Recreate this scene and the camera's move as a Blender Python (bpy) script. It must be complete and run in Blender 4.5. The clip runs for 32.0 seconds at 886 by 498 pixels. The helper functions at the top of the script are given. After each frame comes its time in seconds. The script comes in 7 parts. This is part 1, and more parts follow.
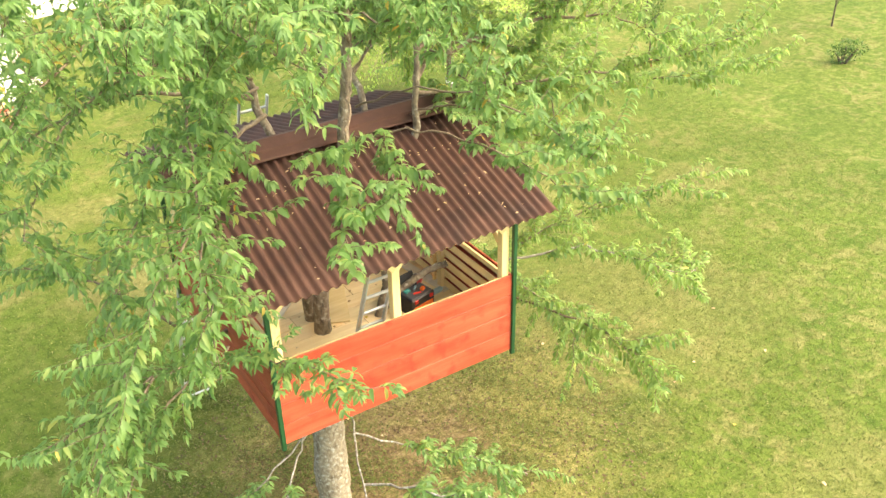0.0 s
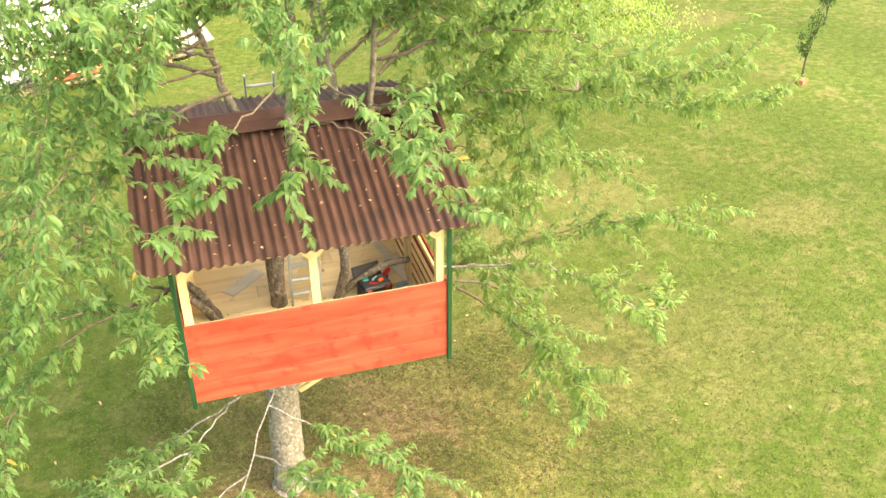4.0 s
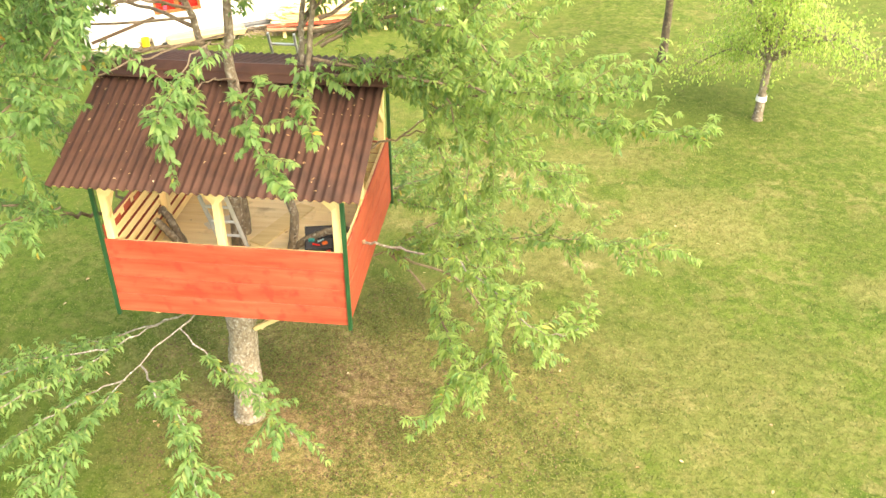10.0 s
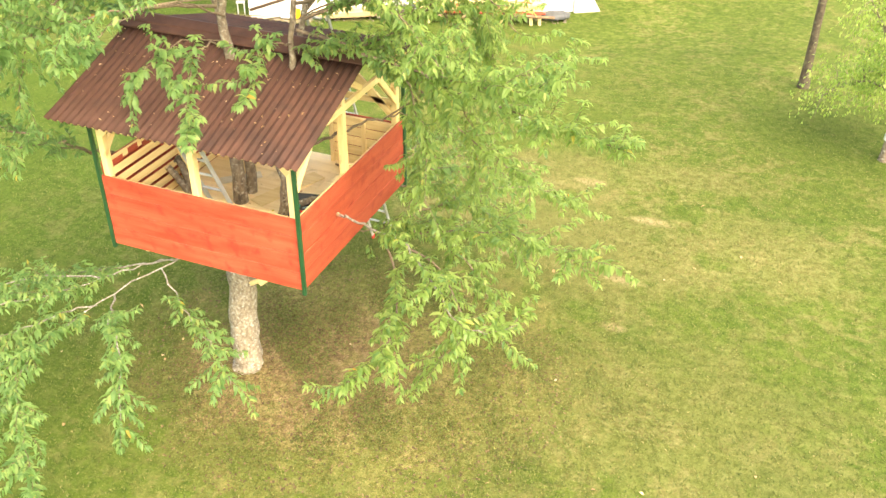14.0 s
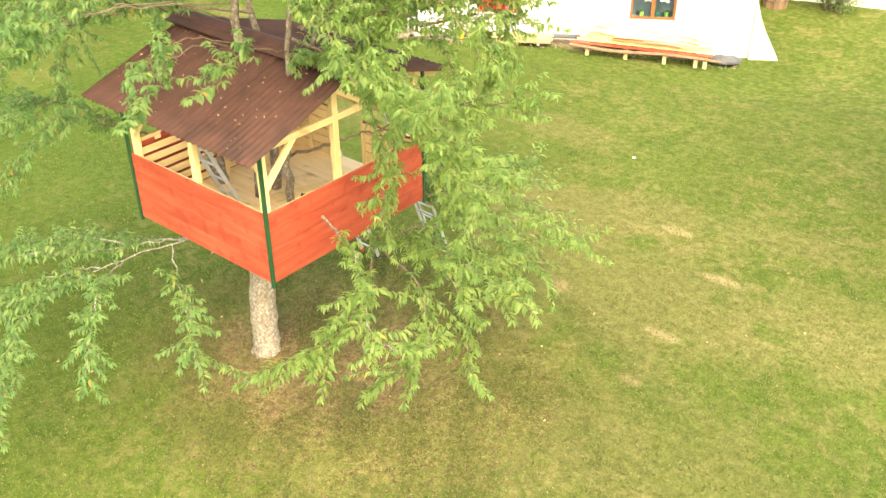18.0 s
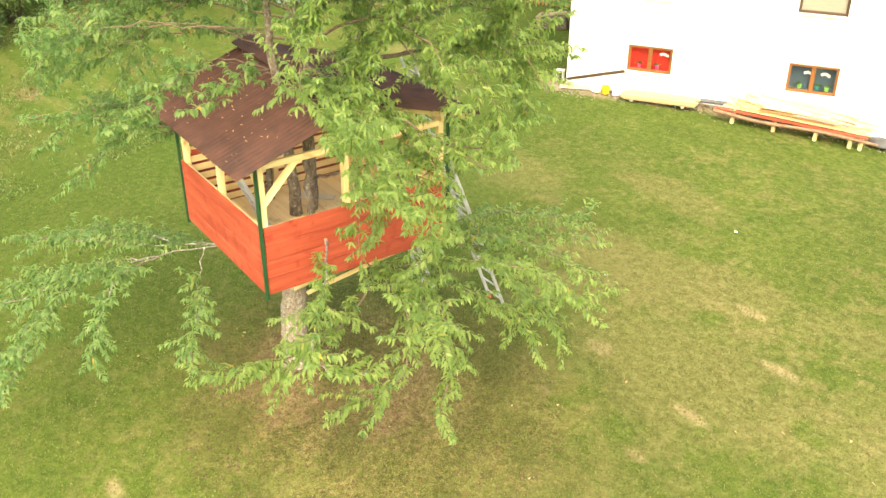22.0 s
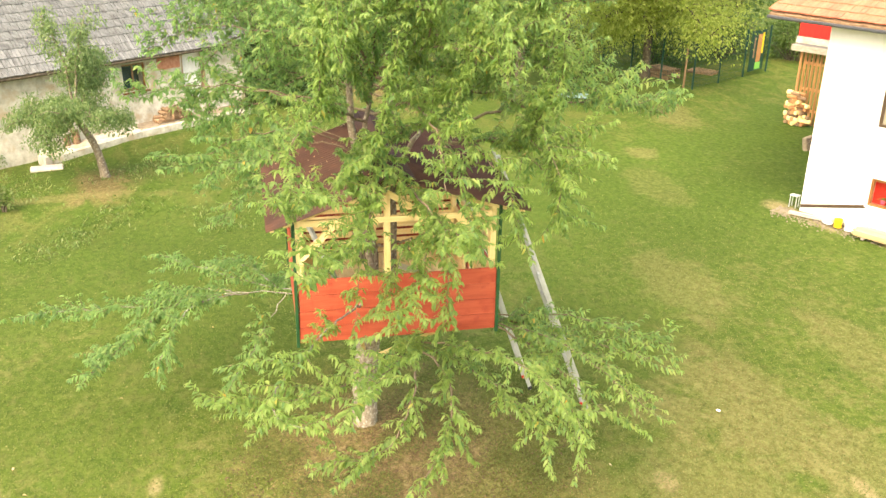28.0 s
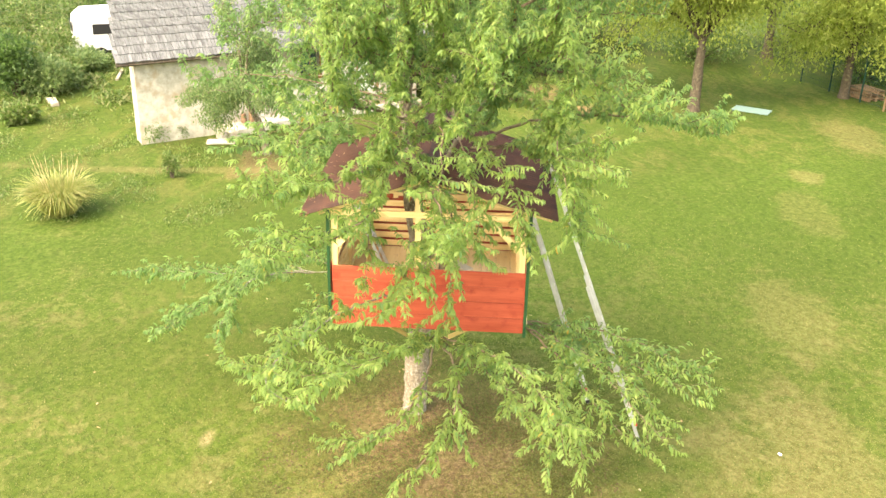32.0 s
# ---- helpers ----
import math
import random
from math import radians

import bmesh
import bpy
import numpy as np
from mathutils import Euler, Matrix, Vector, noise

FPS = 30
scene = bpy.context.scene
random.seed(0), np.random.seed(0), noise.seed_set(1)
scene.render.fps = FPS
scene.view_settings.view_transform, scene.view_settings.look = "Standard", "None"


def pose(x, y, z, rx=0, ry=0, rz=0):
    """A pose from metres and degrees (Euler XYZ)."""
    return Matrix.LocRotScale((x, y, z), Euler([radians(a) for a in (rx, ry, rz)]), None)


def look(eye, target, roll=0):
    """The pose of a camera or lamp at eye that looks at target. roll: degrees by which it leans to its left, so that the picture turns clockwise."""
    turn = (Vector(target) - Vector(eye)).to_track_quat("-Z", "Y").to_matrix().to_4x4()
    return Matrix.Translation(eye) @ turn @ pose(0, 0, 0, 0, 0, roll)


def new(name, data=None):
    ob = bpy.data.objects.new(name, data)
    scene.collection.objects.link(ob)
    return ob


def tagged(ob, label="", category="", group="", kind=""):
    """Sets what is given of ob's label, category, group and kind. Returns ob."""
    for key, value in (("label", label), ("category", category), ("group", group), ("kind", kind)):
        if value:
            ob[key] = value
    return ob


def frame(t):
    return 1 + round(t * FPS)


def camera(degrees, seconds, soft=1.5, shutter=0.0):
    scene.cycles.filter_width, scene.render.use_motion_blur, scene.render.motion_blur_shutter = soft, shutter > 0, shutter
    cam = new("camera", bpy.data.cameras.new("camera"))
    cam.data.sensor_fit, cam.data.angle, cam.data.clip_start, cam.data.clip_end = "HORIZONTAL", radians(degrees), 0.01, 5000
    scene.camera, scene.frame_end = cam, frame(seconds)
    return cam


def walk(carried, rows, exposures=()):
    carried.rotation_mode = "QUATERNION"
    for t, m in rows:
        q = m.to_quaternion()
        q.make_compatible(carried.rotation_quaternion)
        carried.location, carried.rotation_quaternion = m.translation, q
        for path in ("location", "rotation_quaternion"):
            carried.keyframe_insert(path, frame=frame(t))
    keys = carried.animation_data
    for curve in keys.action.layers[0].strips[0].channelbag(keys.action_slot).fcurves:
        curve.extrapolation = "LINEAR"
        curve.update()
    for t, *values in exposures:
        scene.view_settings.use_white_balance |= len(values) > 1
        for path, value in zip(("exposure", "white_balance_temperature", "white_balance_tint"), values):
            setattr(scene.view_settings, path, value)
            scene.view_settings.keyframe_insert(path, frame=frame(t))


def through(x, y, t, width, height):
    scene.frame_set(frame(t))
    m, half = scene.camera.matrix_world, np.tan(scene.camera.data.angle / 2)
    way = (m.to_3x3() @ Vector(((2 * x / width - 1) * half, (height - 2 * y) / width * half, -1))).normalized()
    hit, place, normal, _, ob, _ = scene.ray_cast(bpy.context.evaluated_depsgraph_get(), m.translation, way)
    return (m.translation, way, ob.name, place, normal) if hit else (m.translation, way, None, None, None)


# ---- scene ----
cam = camera(51.0, 32.0, soft=1.5)
PATH = [
    (0, (-3.52, -7.682, 8.609), (-2.608, -6.235, 7.572), -1.2),
    (3, (-1.674, -8.699, 8.697), (-1.073, -7.107, 7.647), -0.9),
    (5.5, (0.089, -8.987, 8.908), (0.403, -7.347, 7.808), -0.1),
    (6, (0.432, -9.142, 8.834), (0.689, -7.483, 7.747), -0.4),
    (7.5, (1.405, -9.267, 8.837), (1.509, -7.595, 7.745), -0.2),
    (8, (1.795, -9.29, 8.824), (1.838, -7.616, 7.732), -0.2),
    (8.5, (2.176, -9.314, 8.822), (2.16, -7.638, 7.73), -0.3),
    (9, (2.596, -9.335, 8.788), (2.514, -7.658, 7.702), -0.5),
    (9.5, (2.939, -9.303, 8.812), (2.801, -7.632, 7.722), -0.3),
    (10, (3.309, -9.285, 8.84), (3.112, -7.623, 7.746), -0.2),
    (10.5, (3.701, -9.281, 8.831), (3.441, -7.625, 7.739), -0.3),
    (11, (4.062, -9.24, 8.825), (3.746, -7.595, 7.733), -0.3),
    (11.5, (4.432, -9.191, 8.801), (4.055, -7.556, 7.712), -0.3),
    (12, (4.771, -9.099, 8.782), (4.342, -7.479, 7.691), -0.1),
    (12.5, (5.124, -9.015, 8.739), (4.637, -7.409, 7.652), -0.2),
    (13, (5.602, -8.938, 8.807), (5.048, -7.357, 7.714), -0.2),
    (13.5, (5.947, -8.799, 8.786), (5.341, -7.239, 7.692), -0.0),
    (14, (6.034, -8.72, 8.742), (5.405, -7.169, 7.646), 0.3),
    (14.5, (6.254, -8.572, 8.722), (5.583, -7.042, 7.623), 0.7),
    (16.5, (7.884, -7.833, 8.752), (6.956, -6.429, 7.671), 0.1),
    (17, (8.246, -7.616, 8.747), (7.262, -6.247, 7.672), -0.1),
    (17.5, (8.581, -7.413, 8.764), (7.544, -6.075, 7.698), -0.2),
    (18, (8.875, -7.211, 8.748), (7.787, -5.9, 7.7), -0.3),
    (18.5, (9.164, -7.001, 8.771), (8.028, -5.72, 7.737), -0.1),
    (19, (9.417, -6.762, 8.755), (8.233, -5.512, 7.737), -0.1),
    (19.5, (9.726, -6.497, 8.715), (8.491, -5.28, 7.719), -0.4),
    (20, (9.96, -6.281, 8.701), (8.682, -5.098, 7.719), -0.2),
    (20.5, (10.202, -6.008, 8.651), (8.879, -4.863, 7.682), -0.1),
    (21, (10.451, -5.791, 8.673), (9.085, -4.688, 7.716), -0.1),
    (21.5, (10.67, -5.526, 8.674), (9.265, -4.47, 7.72), -0.1),
    (22, (10.872, -5.284, 8.68), (9.433, -4.277, 7.725), 0.1),
    (22.5, (11.035, -5.029, 8.694), (9.56, -4.067, 7.745), 0.3),
    (23, (11.278, -4.738, 8.728), (9.762, -3.825, 7.795), 0.1),
    (23.5, (11.483, -4.441, 8.714), (9.926, -3.581, 7.8), 0.1),
    (24, (11.667, -4.14, 8.684), (10.071, -3.333, 7.789), 0.0),
    (24.5, (11.81, -3.859, 8.662), (10.181, -3.102, 7.781), 0.2),
    (25, (11.977, -3.559, 8.67), (10.317, -2.854, 7.806), 0.3),
    (25.5, (12.158, -3.246, 8.704), (10.467, -2.599, 7.855), 0.2),
    (27.5, (12.625, -2.043, 8.68), (10.836, -1.607, 7.9), 0.9),
    (28, (12.71, -1.738, 8.729), (10.909, -1.356, 7.947), 1.0),
    (28.5, (12.798, -1.444, 8.748), (10.987, -1.12, 7.964), 1.1),
    (29, (12.878, -1.113, 8.745), (11.057, -0.849, 7.962), 1.2),
    (29.5, (12.942, -0.796, 8.758), (11.114, -0.589, 7.973), 1.3),
    (30, (13.004, -0.476, 8.768), (11.17, -0.33, 7.984), 1.3),
    (30.5, (13.063, -0.145, 8.811), (11.226, -0.06, 8.024), 1.3),
    (31, (13.124, 0.19, 8.833), (11.285, 0.215, 8.046), 1.4),
    (31.5, (13.156, 0.523, 8.847), (11.319, 0.49, 8.057), 1.5),
    (32, (13.147, 0.881, 8.909), (11.314, 0.787, 8.114), 1.4),
]
# exposure in stops along the flight
EXPOSURE = [(0.0, 2.44, 7750, 4), (9.0, 2.42, 7850, 6), (15.0, 2.36, 7850, 6), (20.0, 2.18, 7900, 6), (25.0, 2.04, 7850, 7), (28.0, 2.16, 7800, 7), (32.0, 2.39, 7750, 8)]
walk(cam, [(t, look(eye, target, roll)) for t, eye, target, roll in PATH], EXPOSURE)

# ---- world and sun ----
world = bpy.data.worlds.new("sky")
scene.world = world
world.use_nodes = True
wn = world.node_tree
sky = wn.nodes.new("ShaderNodeTexSky")
sky.sky_type = "NISHITA"
sky.sun_disc = False
SUN_FROM = Vector((0.52, -0.40, 0.75)).normalized()
sky.sun_elevation = math.asin(SUN_FROM.z)
sky.sun_rotation = math.atan2(SUN_FROM.x, SUN_FROM.y)
sky.air_density, sky.dust_density, sky.ozone_density = 1.0, 5.0, 1.0
wn.links.new(sky.outputs[0], wn.nodes["Background"].inputs[0])
wn.nodes["Background"].inputs[1].default_value = 0.15
sun = new("sun", bpy.data.lights.new("sun", "SUN"))
sun.data.energy, sun.data.angle, sun.data.color = 0.9, radians(120), (1.0, 0.92, 0.78)
sun.matrix_basis = look((0, 0, 30), Vector((0, 0, 30)) - SUN_FROM)


# ---- materials ----
def ramp(nt, stops):
    r = nt.nodes.new("ShaderNodeValToRGB")
    while len(r.color_ramp.elements) < len(stops):
        r.color_ramp.elements.new(0.5)
    for e, (p, c) in zip(r.color_ramp.elements, stops):
        e.position, e.color = p, (*c, 1)
    return r


def mat(name, dark, light, scale=6.0, stretch=(1, 1, 1), rough=0.65, bump=0.15, fine=60.0, rand=0.2, metal=0.0, stain=None,
        stain_scale=1.5, stain_at=0.62, spec=0.35, rough_var=0.15):
    """Two-scale procedural surface in object space: grain between two colours, optional stains, fine relief."""
    m = bpy.data.materials.new(name)
    m.use_nodes = True
    nt = m.node_tree
    b = nt.nodes["Principled BSDF"]
    tc, mp = nt.nodes.new("ShaderNodeTexCoord"), nt.nodes.new("ShaderNodeMapping")
    info = nt.nodes.new("ShaderNodeObjectInfo")
    off = nt.nodes.new("ShaderNodeVectorMath")
    off.operation = "ADD"
    times = nt.nodes.new("ShaderNodeMath")
    times.operation = "MULTIPLY"
    times.inputs[1].default_value = 37.0
    nt.links.new(info.outputs["Random"], times.inputs[0])
    nt.links.new(tc.outputs["Object"], off.inputs[0])
    nt.links.new(times.outputs[0], off.inputs[1])
    mp.inputs["Scale"].default_value = stretch
    nt.links.new(off.outputs[0], mp.inputs[0])
    n1 = nt.nodes.new("ShaderNodeTexNoise")
    n1.inputs["Scale"].default_value, n1.inputs["Detail"].default_value, n1.inputs["Roughness"].default_value = scale, 6, 0.62
    nt.links.new(mp.outputs[0], n1.inputs["Vector"])
    r1 = ramp(nt, [(0.3, dark), (0.7, light)])
    nt.links.new(n1.outputs[0], r1.inputs[0])
    out = r1.outputs[0]
    if stain:
        n2 = nt.nodes.new("ShaderNodeTexNoise")
        n2.inputs["Scale"].default_value, n2.inputs["Detail"].default_value = stain_scale, 5
        nt.links.new(off.outputs[0], n2.inputs["Vector"])
        r2 = ramp(nt, [(stain_at - 0.06, (0, 0, 0)), (stain_at + 0.1, (1, 1, 1))])
        nt.links.new(n2.outputs[0], r2.inputs[0])
        mix = nt.nodes.new("ShaderNodeMix")
        mix.data_type = "RGBA"
        nt.links.new(r2.outputs[0], mix.inputs[0])
        nt.links.new(out, mix.inputs[6])
        mix.inputs[7].default_value = (*stain, 1)
        out = mix.outputs[2]
    if rand:
        hsv = nt.nodes.new("ShaderNodeHueSaturation")
        mr = nt.nodes.new("ShaderNodeMapRange")
        mr.inputs[3].default_value, mr.inputs[4].default_value = 1 - rand, 1 + rand
        nt.links.new(info.outputs["Random"], mr.inputs[0])
        nt.links.new(mr.outputs[0], hsv.inputs["Value"])
        nt.links.new(out, hsv.inputs["Color"])
        out = hsv.outputs[0]
    nt.links.new(out, b.inputs["Base Color"])
    rr = nt.nodes.new("ShaderNodeMapRange")
    rr.inputs[3].default_value, rr.inputs[4].default_value = max(0.05, rough - rough_var), min(1, rough + rough_var)
    nt.links.new(n1.outputs[0], rr.inputs[0])
    nt.links.new(rr.outputs[0], b.inputs["Roughness"])
    b.inputs["Metallic"].default_value = metal
    b.inputs["Specular IOR Level"].default_value = spec
    if bump:
        n3 = nt.nodes.new("ShaderNodeTexNoise")
        n3.inputs["Scale"].default_value, n3.inputs["Detail"].default_value = fine, 4
        nt.links.new(mp.outputs[0], n3.inputs["Vector"])
        bp = nt.nodes.new("ShaderNodeBump")
        bp.inputs["Strength"].default_value, bp.inputs["Distance"].default_value = bump, 0.01
        nt.links.new(n3.outputs[0], bp.inputs["Height"])
        nt.links.new(bp.outputs[0], b.inputs["Normal"])
    return m


def leaf_mat(name, stops, through=0.4, rough=0.44):
    """Leaves: colour by leaf, gloss on the blade and light passing through."""
    m = bpy.data.materials.new(name)
    m.use_nodes = True
    nt = m.node_tree
    b = nt.nodes["Principled BSDF"]
    geo = nt.nodes.new("ShaderNodeNewGeometry")
    r = ramp(nt, stops)
    nt.links.new(geo.outputs["Random Per Island"], r.inputs[0])
    nt.links.new(r.outputs[0], b.inputs["Base Color"])
    b.inputs["Roughness"].default_value = rough
    b.inputs["Specular IOR Level"].default_value = 0.45
    tr = nt.nodes.new("ShaderNodeBsdfTranslucent")
    hsv = nt.nodes.new("ShaderNodeHueSaturation")
    hsv.inputs["Hue"].default_value, hsv.inputs["Value"].default_value = 0.495, 1.3
    nt.links.new(r.outputs[0], hsv.inputs["Color"])
    nt.links.new(hsv.outputs[0], tr.inputs[0])
    mx = nt.nodes.new("ShaderNodeMixShader")
    mx.inputs[0].default_value = through
    nt.links.new(b.outputs[0], mx.inputs[1])
    nt.links.new(tr.outputs[0], mx.inputs[2])
    nt.links.new(mx.outputs[0], nt.nodes["Material Output"].inputs[0])
    return m


def plain(name, colour, rough=0.5, metal=0.0):
    return mat(name, [c * 0.88 for c in colour], [min(1, c * 1.08) for c in colour], 14, rough=rough, metal=metal, bump=0.05, rand=0.0)


LONG = (0.35, 4, 4)
RED = mat("red_stained_wood", (0.270, 0.038, 0.018), (0.450, 0.098, 0.050), 3.2, (0.4, 4.0, 4.0), 0.6, 0.25, 40, 0.10,
          stain=(0.265, 0.036, 0.020), stain_scale=6.0, stain_at=0.60)
RAW = mat("fresh_spruce_wood", (0.70, 0.50, 0.22), (0.88, 0.70, 0.37), 4, LONG, 0.6, 0.15, 30, 0.10,
          stain=(0.52, 0.30, 0.12), stain_scale=5, stain_at=0.70)
FLOORWOOD = mat("floor_board_wood", (0.76, 0.57, 0.31), (0.92, 0.75, 0.46), 3, LONG, 0.65, 0.15, 25, 0.10,
                stain=(0.42, 0.30, 0.17), stain_scale=3, stain_at=0.68)
PALEBOARD = mat("pale_planed_wood", (0.62, 0.57, 0.47), (0.76, 0.71, 0.60), 3, LONG, 0.7, 0.15, 25, 0.08, stain=(0.50, 0.43, 0.33), stain_scale=4, stain_at=0.68)
GREEN = mat("green_painted_wood", (0.009, 0.042, 0.016), (0.018, 0.078, 0.028), 8, LONG, 0.45, 0.1, 40, 0.1)
ROOFBROWN = mat("brown_bitumen_sheet", (0.058, 0.027, 0.019), (0.096, 0.046, 0.033), 5, (1, 1, 1), 0.75, 0.25, 60, 0.06,
                stain=(0.044, 0.023, 0.018), stain_scale=2.2, stain_at=0.58, spec=0.22)
BARK = mat("grey_bark", (0.13, 0.10, 0.068), (0.40, 0.34, 0.25), 22, (1, 1, 0.6), 0.9, 1.0, 60, 0.1,
           stain=(0.46, 0.44, 0.38), stain_scale=26, stain_at=0.57)
TWIGBARK = mat("twig_bark", (0.10, 0.072, 0.048), (0.26, 0.195, 0.135), 26, rough=0.9, bump=0.6, rand=0.0)
STEMBARK = mat("stem_bark", (0.085, 0.066, 0.048), (0.31, 0.25, 0.175), 22, (1, 1, 0.5), 0.9, 1.0, 60, 0.1, stain=(0.43, 0.40, 0.33), stain_scale=20, stain_at=0.60)
LICHEN = mat("lichen_bark", (0.10, 0.085, 0.068), (0.33, 0.30, 0.255), 30, (1, 1, 1), 0.9, 0.8, 60, 0.1, stain=(0.46, 0.45, 0.41), stain_scale=24, stain_at=0.58)
DARKBARK = mat("dark_bark", (0.036, 0.029, 0.021), (0.125, 0.098, 0.068), 16, (1, 1, 0.5), 0.9, 1.0, 45, 0.1, stain=(0.16, 0.15, 0.09), stain_scale=12, stain_at=0.6)
LEAF = leaf_mat("cherry_leaf", [(0.0, (0.120, 0.226, 0.072)), (0.45, (0.172, 0.300, 0.094)), (0.85, (0.236, 0.362, 0.116)),
                                (0.994, (0.30, 0.37, 0.12)), (0.998, (0.50, 0.40, 0.06)), (1.0, (0.5, 0.30, 0.06))], 0.60, 0.45)
# lighter copy of the cherry leaf, with the east side's sunlight in its colour
SUNLITLEAF = leaf_mat("sunlit_cherry_leaf", [(0.0, (0.172, 0.270, 0.070)), (0.45, (0.226, 0.338, 0.090)), (0.85, (0.285, 0.392, 0.113)),
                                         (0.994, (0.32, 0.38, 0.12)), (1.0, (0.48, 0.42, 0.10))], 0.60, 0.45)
TUFT = leaf_mat("tuft_blade", [(0.0, (0.17, 0.22, 0.05)), (0.5, (0.28, 0.31, 0.085)), (1.0, (0.42, 0.38, 0.16))], 0.4)
YLEAF = leaf_mat("yellow_green_leaf", [(0.0, (0.20, 0.27, 0.045)), (0.5, (0.27, 0.34, 0.07)), (1.0, (0.35, 0.40, 0.10))], 0.62, 0.7)
FLEAF = leaf_mat("pale_fruit_leaf", [(0.0, (0.21, 0.34, 0.07)), (0.5, (0.32, 0.44, 0.10)), (1.0, (0.46, 0.53, 0.16))], 0.55)
GLEAF = leaf_mat("grey_green_leaf", [(0.0, (0.10, 0.17, 0.055)), (0.6, (0.165, 0.245, 0.085)), (1.0, (0.25, 0.32, 0.13))], 0.5)
DLEAF = leaf_mat("dark_green_leaf", [(0.0, (0.035, 0.08, 0.018)), (0.6, (0.075, 0.145, 0.032)), (1.0, (0.13, 0.215, 0.05))], 0.45)
HEDGE = leaf_mat("hedge_leaf", [(0.0, (0.065, 0.125, 0.028)), (0.6, (0.115, 0.185, 0.045)), (1.0, (0.19, 0.26, 0.07))], 0.5)
MEADOW = leaf_mat("meadow_leaf", [(0.0, (0.075, 0.14, 0.025)), (0.6, (0.13, 0.20, 0.045)), (1.0, (0.24, 0.25, 0.11))], 0.42)
BLADE = leaf_mat("grass_blade", [(0.0, (0.060, 0.090, 0.016)), (0.5, (0.105, 0.130, 0.026)), (0.85, (0.150, 0.165, 0.042)), (1.0, (0.24, 0.21, 0.09))], 0.25, 0.75)
CLOVER = leaf_mat("clover_leaf", [(0.0, (0.050, 0.070, 0.014)), (0.5, (0.105, 0.125, 0.024)), (0.9, (0.16, 0.18, 0.042)), (1.0, (0.20, 0.19, 0.06))], 0.3, 0.8)
FALLEN = leaf_mat("fallen_leaf", [(0.0, (0.34, 0.21, 0.10)), (0.5, (0.46, 0.31, 0.16)), (0.9, (0.56, 0.44, 0.28)), (0.93, (0.62, 0.42, 0.05)), (1.0, (0.60, 0.44, 0.06))], 0.1)
LITTER = leaf_mat("dead_leaf", [(0.0, (0.06, 0.036, 0.018)), (0.6, (0.115, 0.072, 0.034)), (1.0, (0.20, 0.14, 0.07))], 0.05, 0.8)
WHITE = mat("white_render", (0.74, 0.73, 0.70), (0.86, 0.85, 0.82), 1.2, rough=0.9, bump=0.2, fine=120, rand=0.0, stain=(0.70, 0.68, 0.62), stain_scale=0.5, stain_at=0.62)
LIME = mat("lime_plaster", (0.32, 0.300, 0.240), (0.62, 0.595, 0.51), 4.5, rough=0.95, bump=1.6, fine=9, rand=0.05, stain=(0.40, 0.325, 0.225), stain_scale=2.4, stain_at=0.58)
# stained render, greyed so the wing wall's shading is in the colour
SHADEDWHITE = mat("shaded_white_render", (0.46, 0.44, 0.39), (0.62, 0.60, 0.54), 2.0, rough=0.9, bump=0.4, fine=40, rand=0.0, stain=(0.42, 0.36, 0.28), stain_scale=1.6, stain_at=0.6)
STONE = mat("pale_stone", (0.30, 0.27, 0.22), (0.50, 0.46, 0.40), 4, rough=0.9, bump=0.6, fine=20, rand=0.2)
OLDBOARD = mat("seasoned_board", (0.36, 0.26, 0.13), (0.54, 0.41, 0.23), 4, LONG, 0.75, 0.25, 40, 0.15)
TILE = mat("terracotta_tile", (0.42, 0.115, 0.062), (0.56, 0.195, 0.115), 5, rough=0.7, bump=0.2, rand=0.14)
SLATE = mat("grey_roof_shingle", (0.090, 0.094, 0.094), (0.215, 0.220, 0.218), 6, (2, 0.4, 1), rough=0.85, bump=0.3, rand=0.20, stain=(0.10, 0.102, 0.10), stain_scale=3, stain_at=0.6)
BROWNFRAME = mat("brown_window_wood", (0.15, 0.062, 0.018), (0.235, 0.10, 0.032), 4, LONG, 0.45, 0.1, 40, 0.1)
DARKWOOD = mat("weathered_wood", (0.16, 0.10, 0.06), (0.34, 0.22, 0.13), 4, LONG, 0.8, 0.3, 40, 0.2)
FENCEWOOD = mat("stained_fence_wood", (0.32, 0.15, 0.06), (0.48, 0.25, 0.11), 4, LONG, 0.7, 0.2, 40, 0.15)
REDBROWN = mat("red_brown_stain", (0.19, 0.052, 0.024), (0.31, 0.095, 0.045), 4, LONG, 0.6, 0.2, 40, 0.15)
GREYWOOD = mat("grey_weathered_wood", (0.27, 0.23, 0.18), (0.46, 0.41, 0.34), 4, LONG, 0.85, 0.4, 40, 0.2)
ALU = mat("aluminium", (0.47, 0.48, 0.47), (0.64, 0.65, 0.64), 8, rough=0.5, bump=0.05, rand=0.05, metal=0.55)
STEEL = plain("dark_steel", (0.10, 0.10, 0.11), 0.4, 0.6)
BLACK = plain("black_plastic", (0.02, 0.02, 0.022), 0.45)
ORANGE = plain("orange_plastic", (0.75, 0.16, 0.03), 0.4)
REDP = plain("red_plastic", (0.62, 0.03, 0.025), 0.35)
TEAL = plain("teal_plastic", (0.02, 0.24, 0.22), 0.4)
BLUEP = plain("pale_blue_plastic", (0.30, 0.46, 0.55), 0.4)
YELLOWP = plain("yellow_plastic", (0.72, 0.50, 0.03), 0.5)
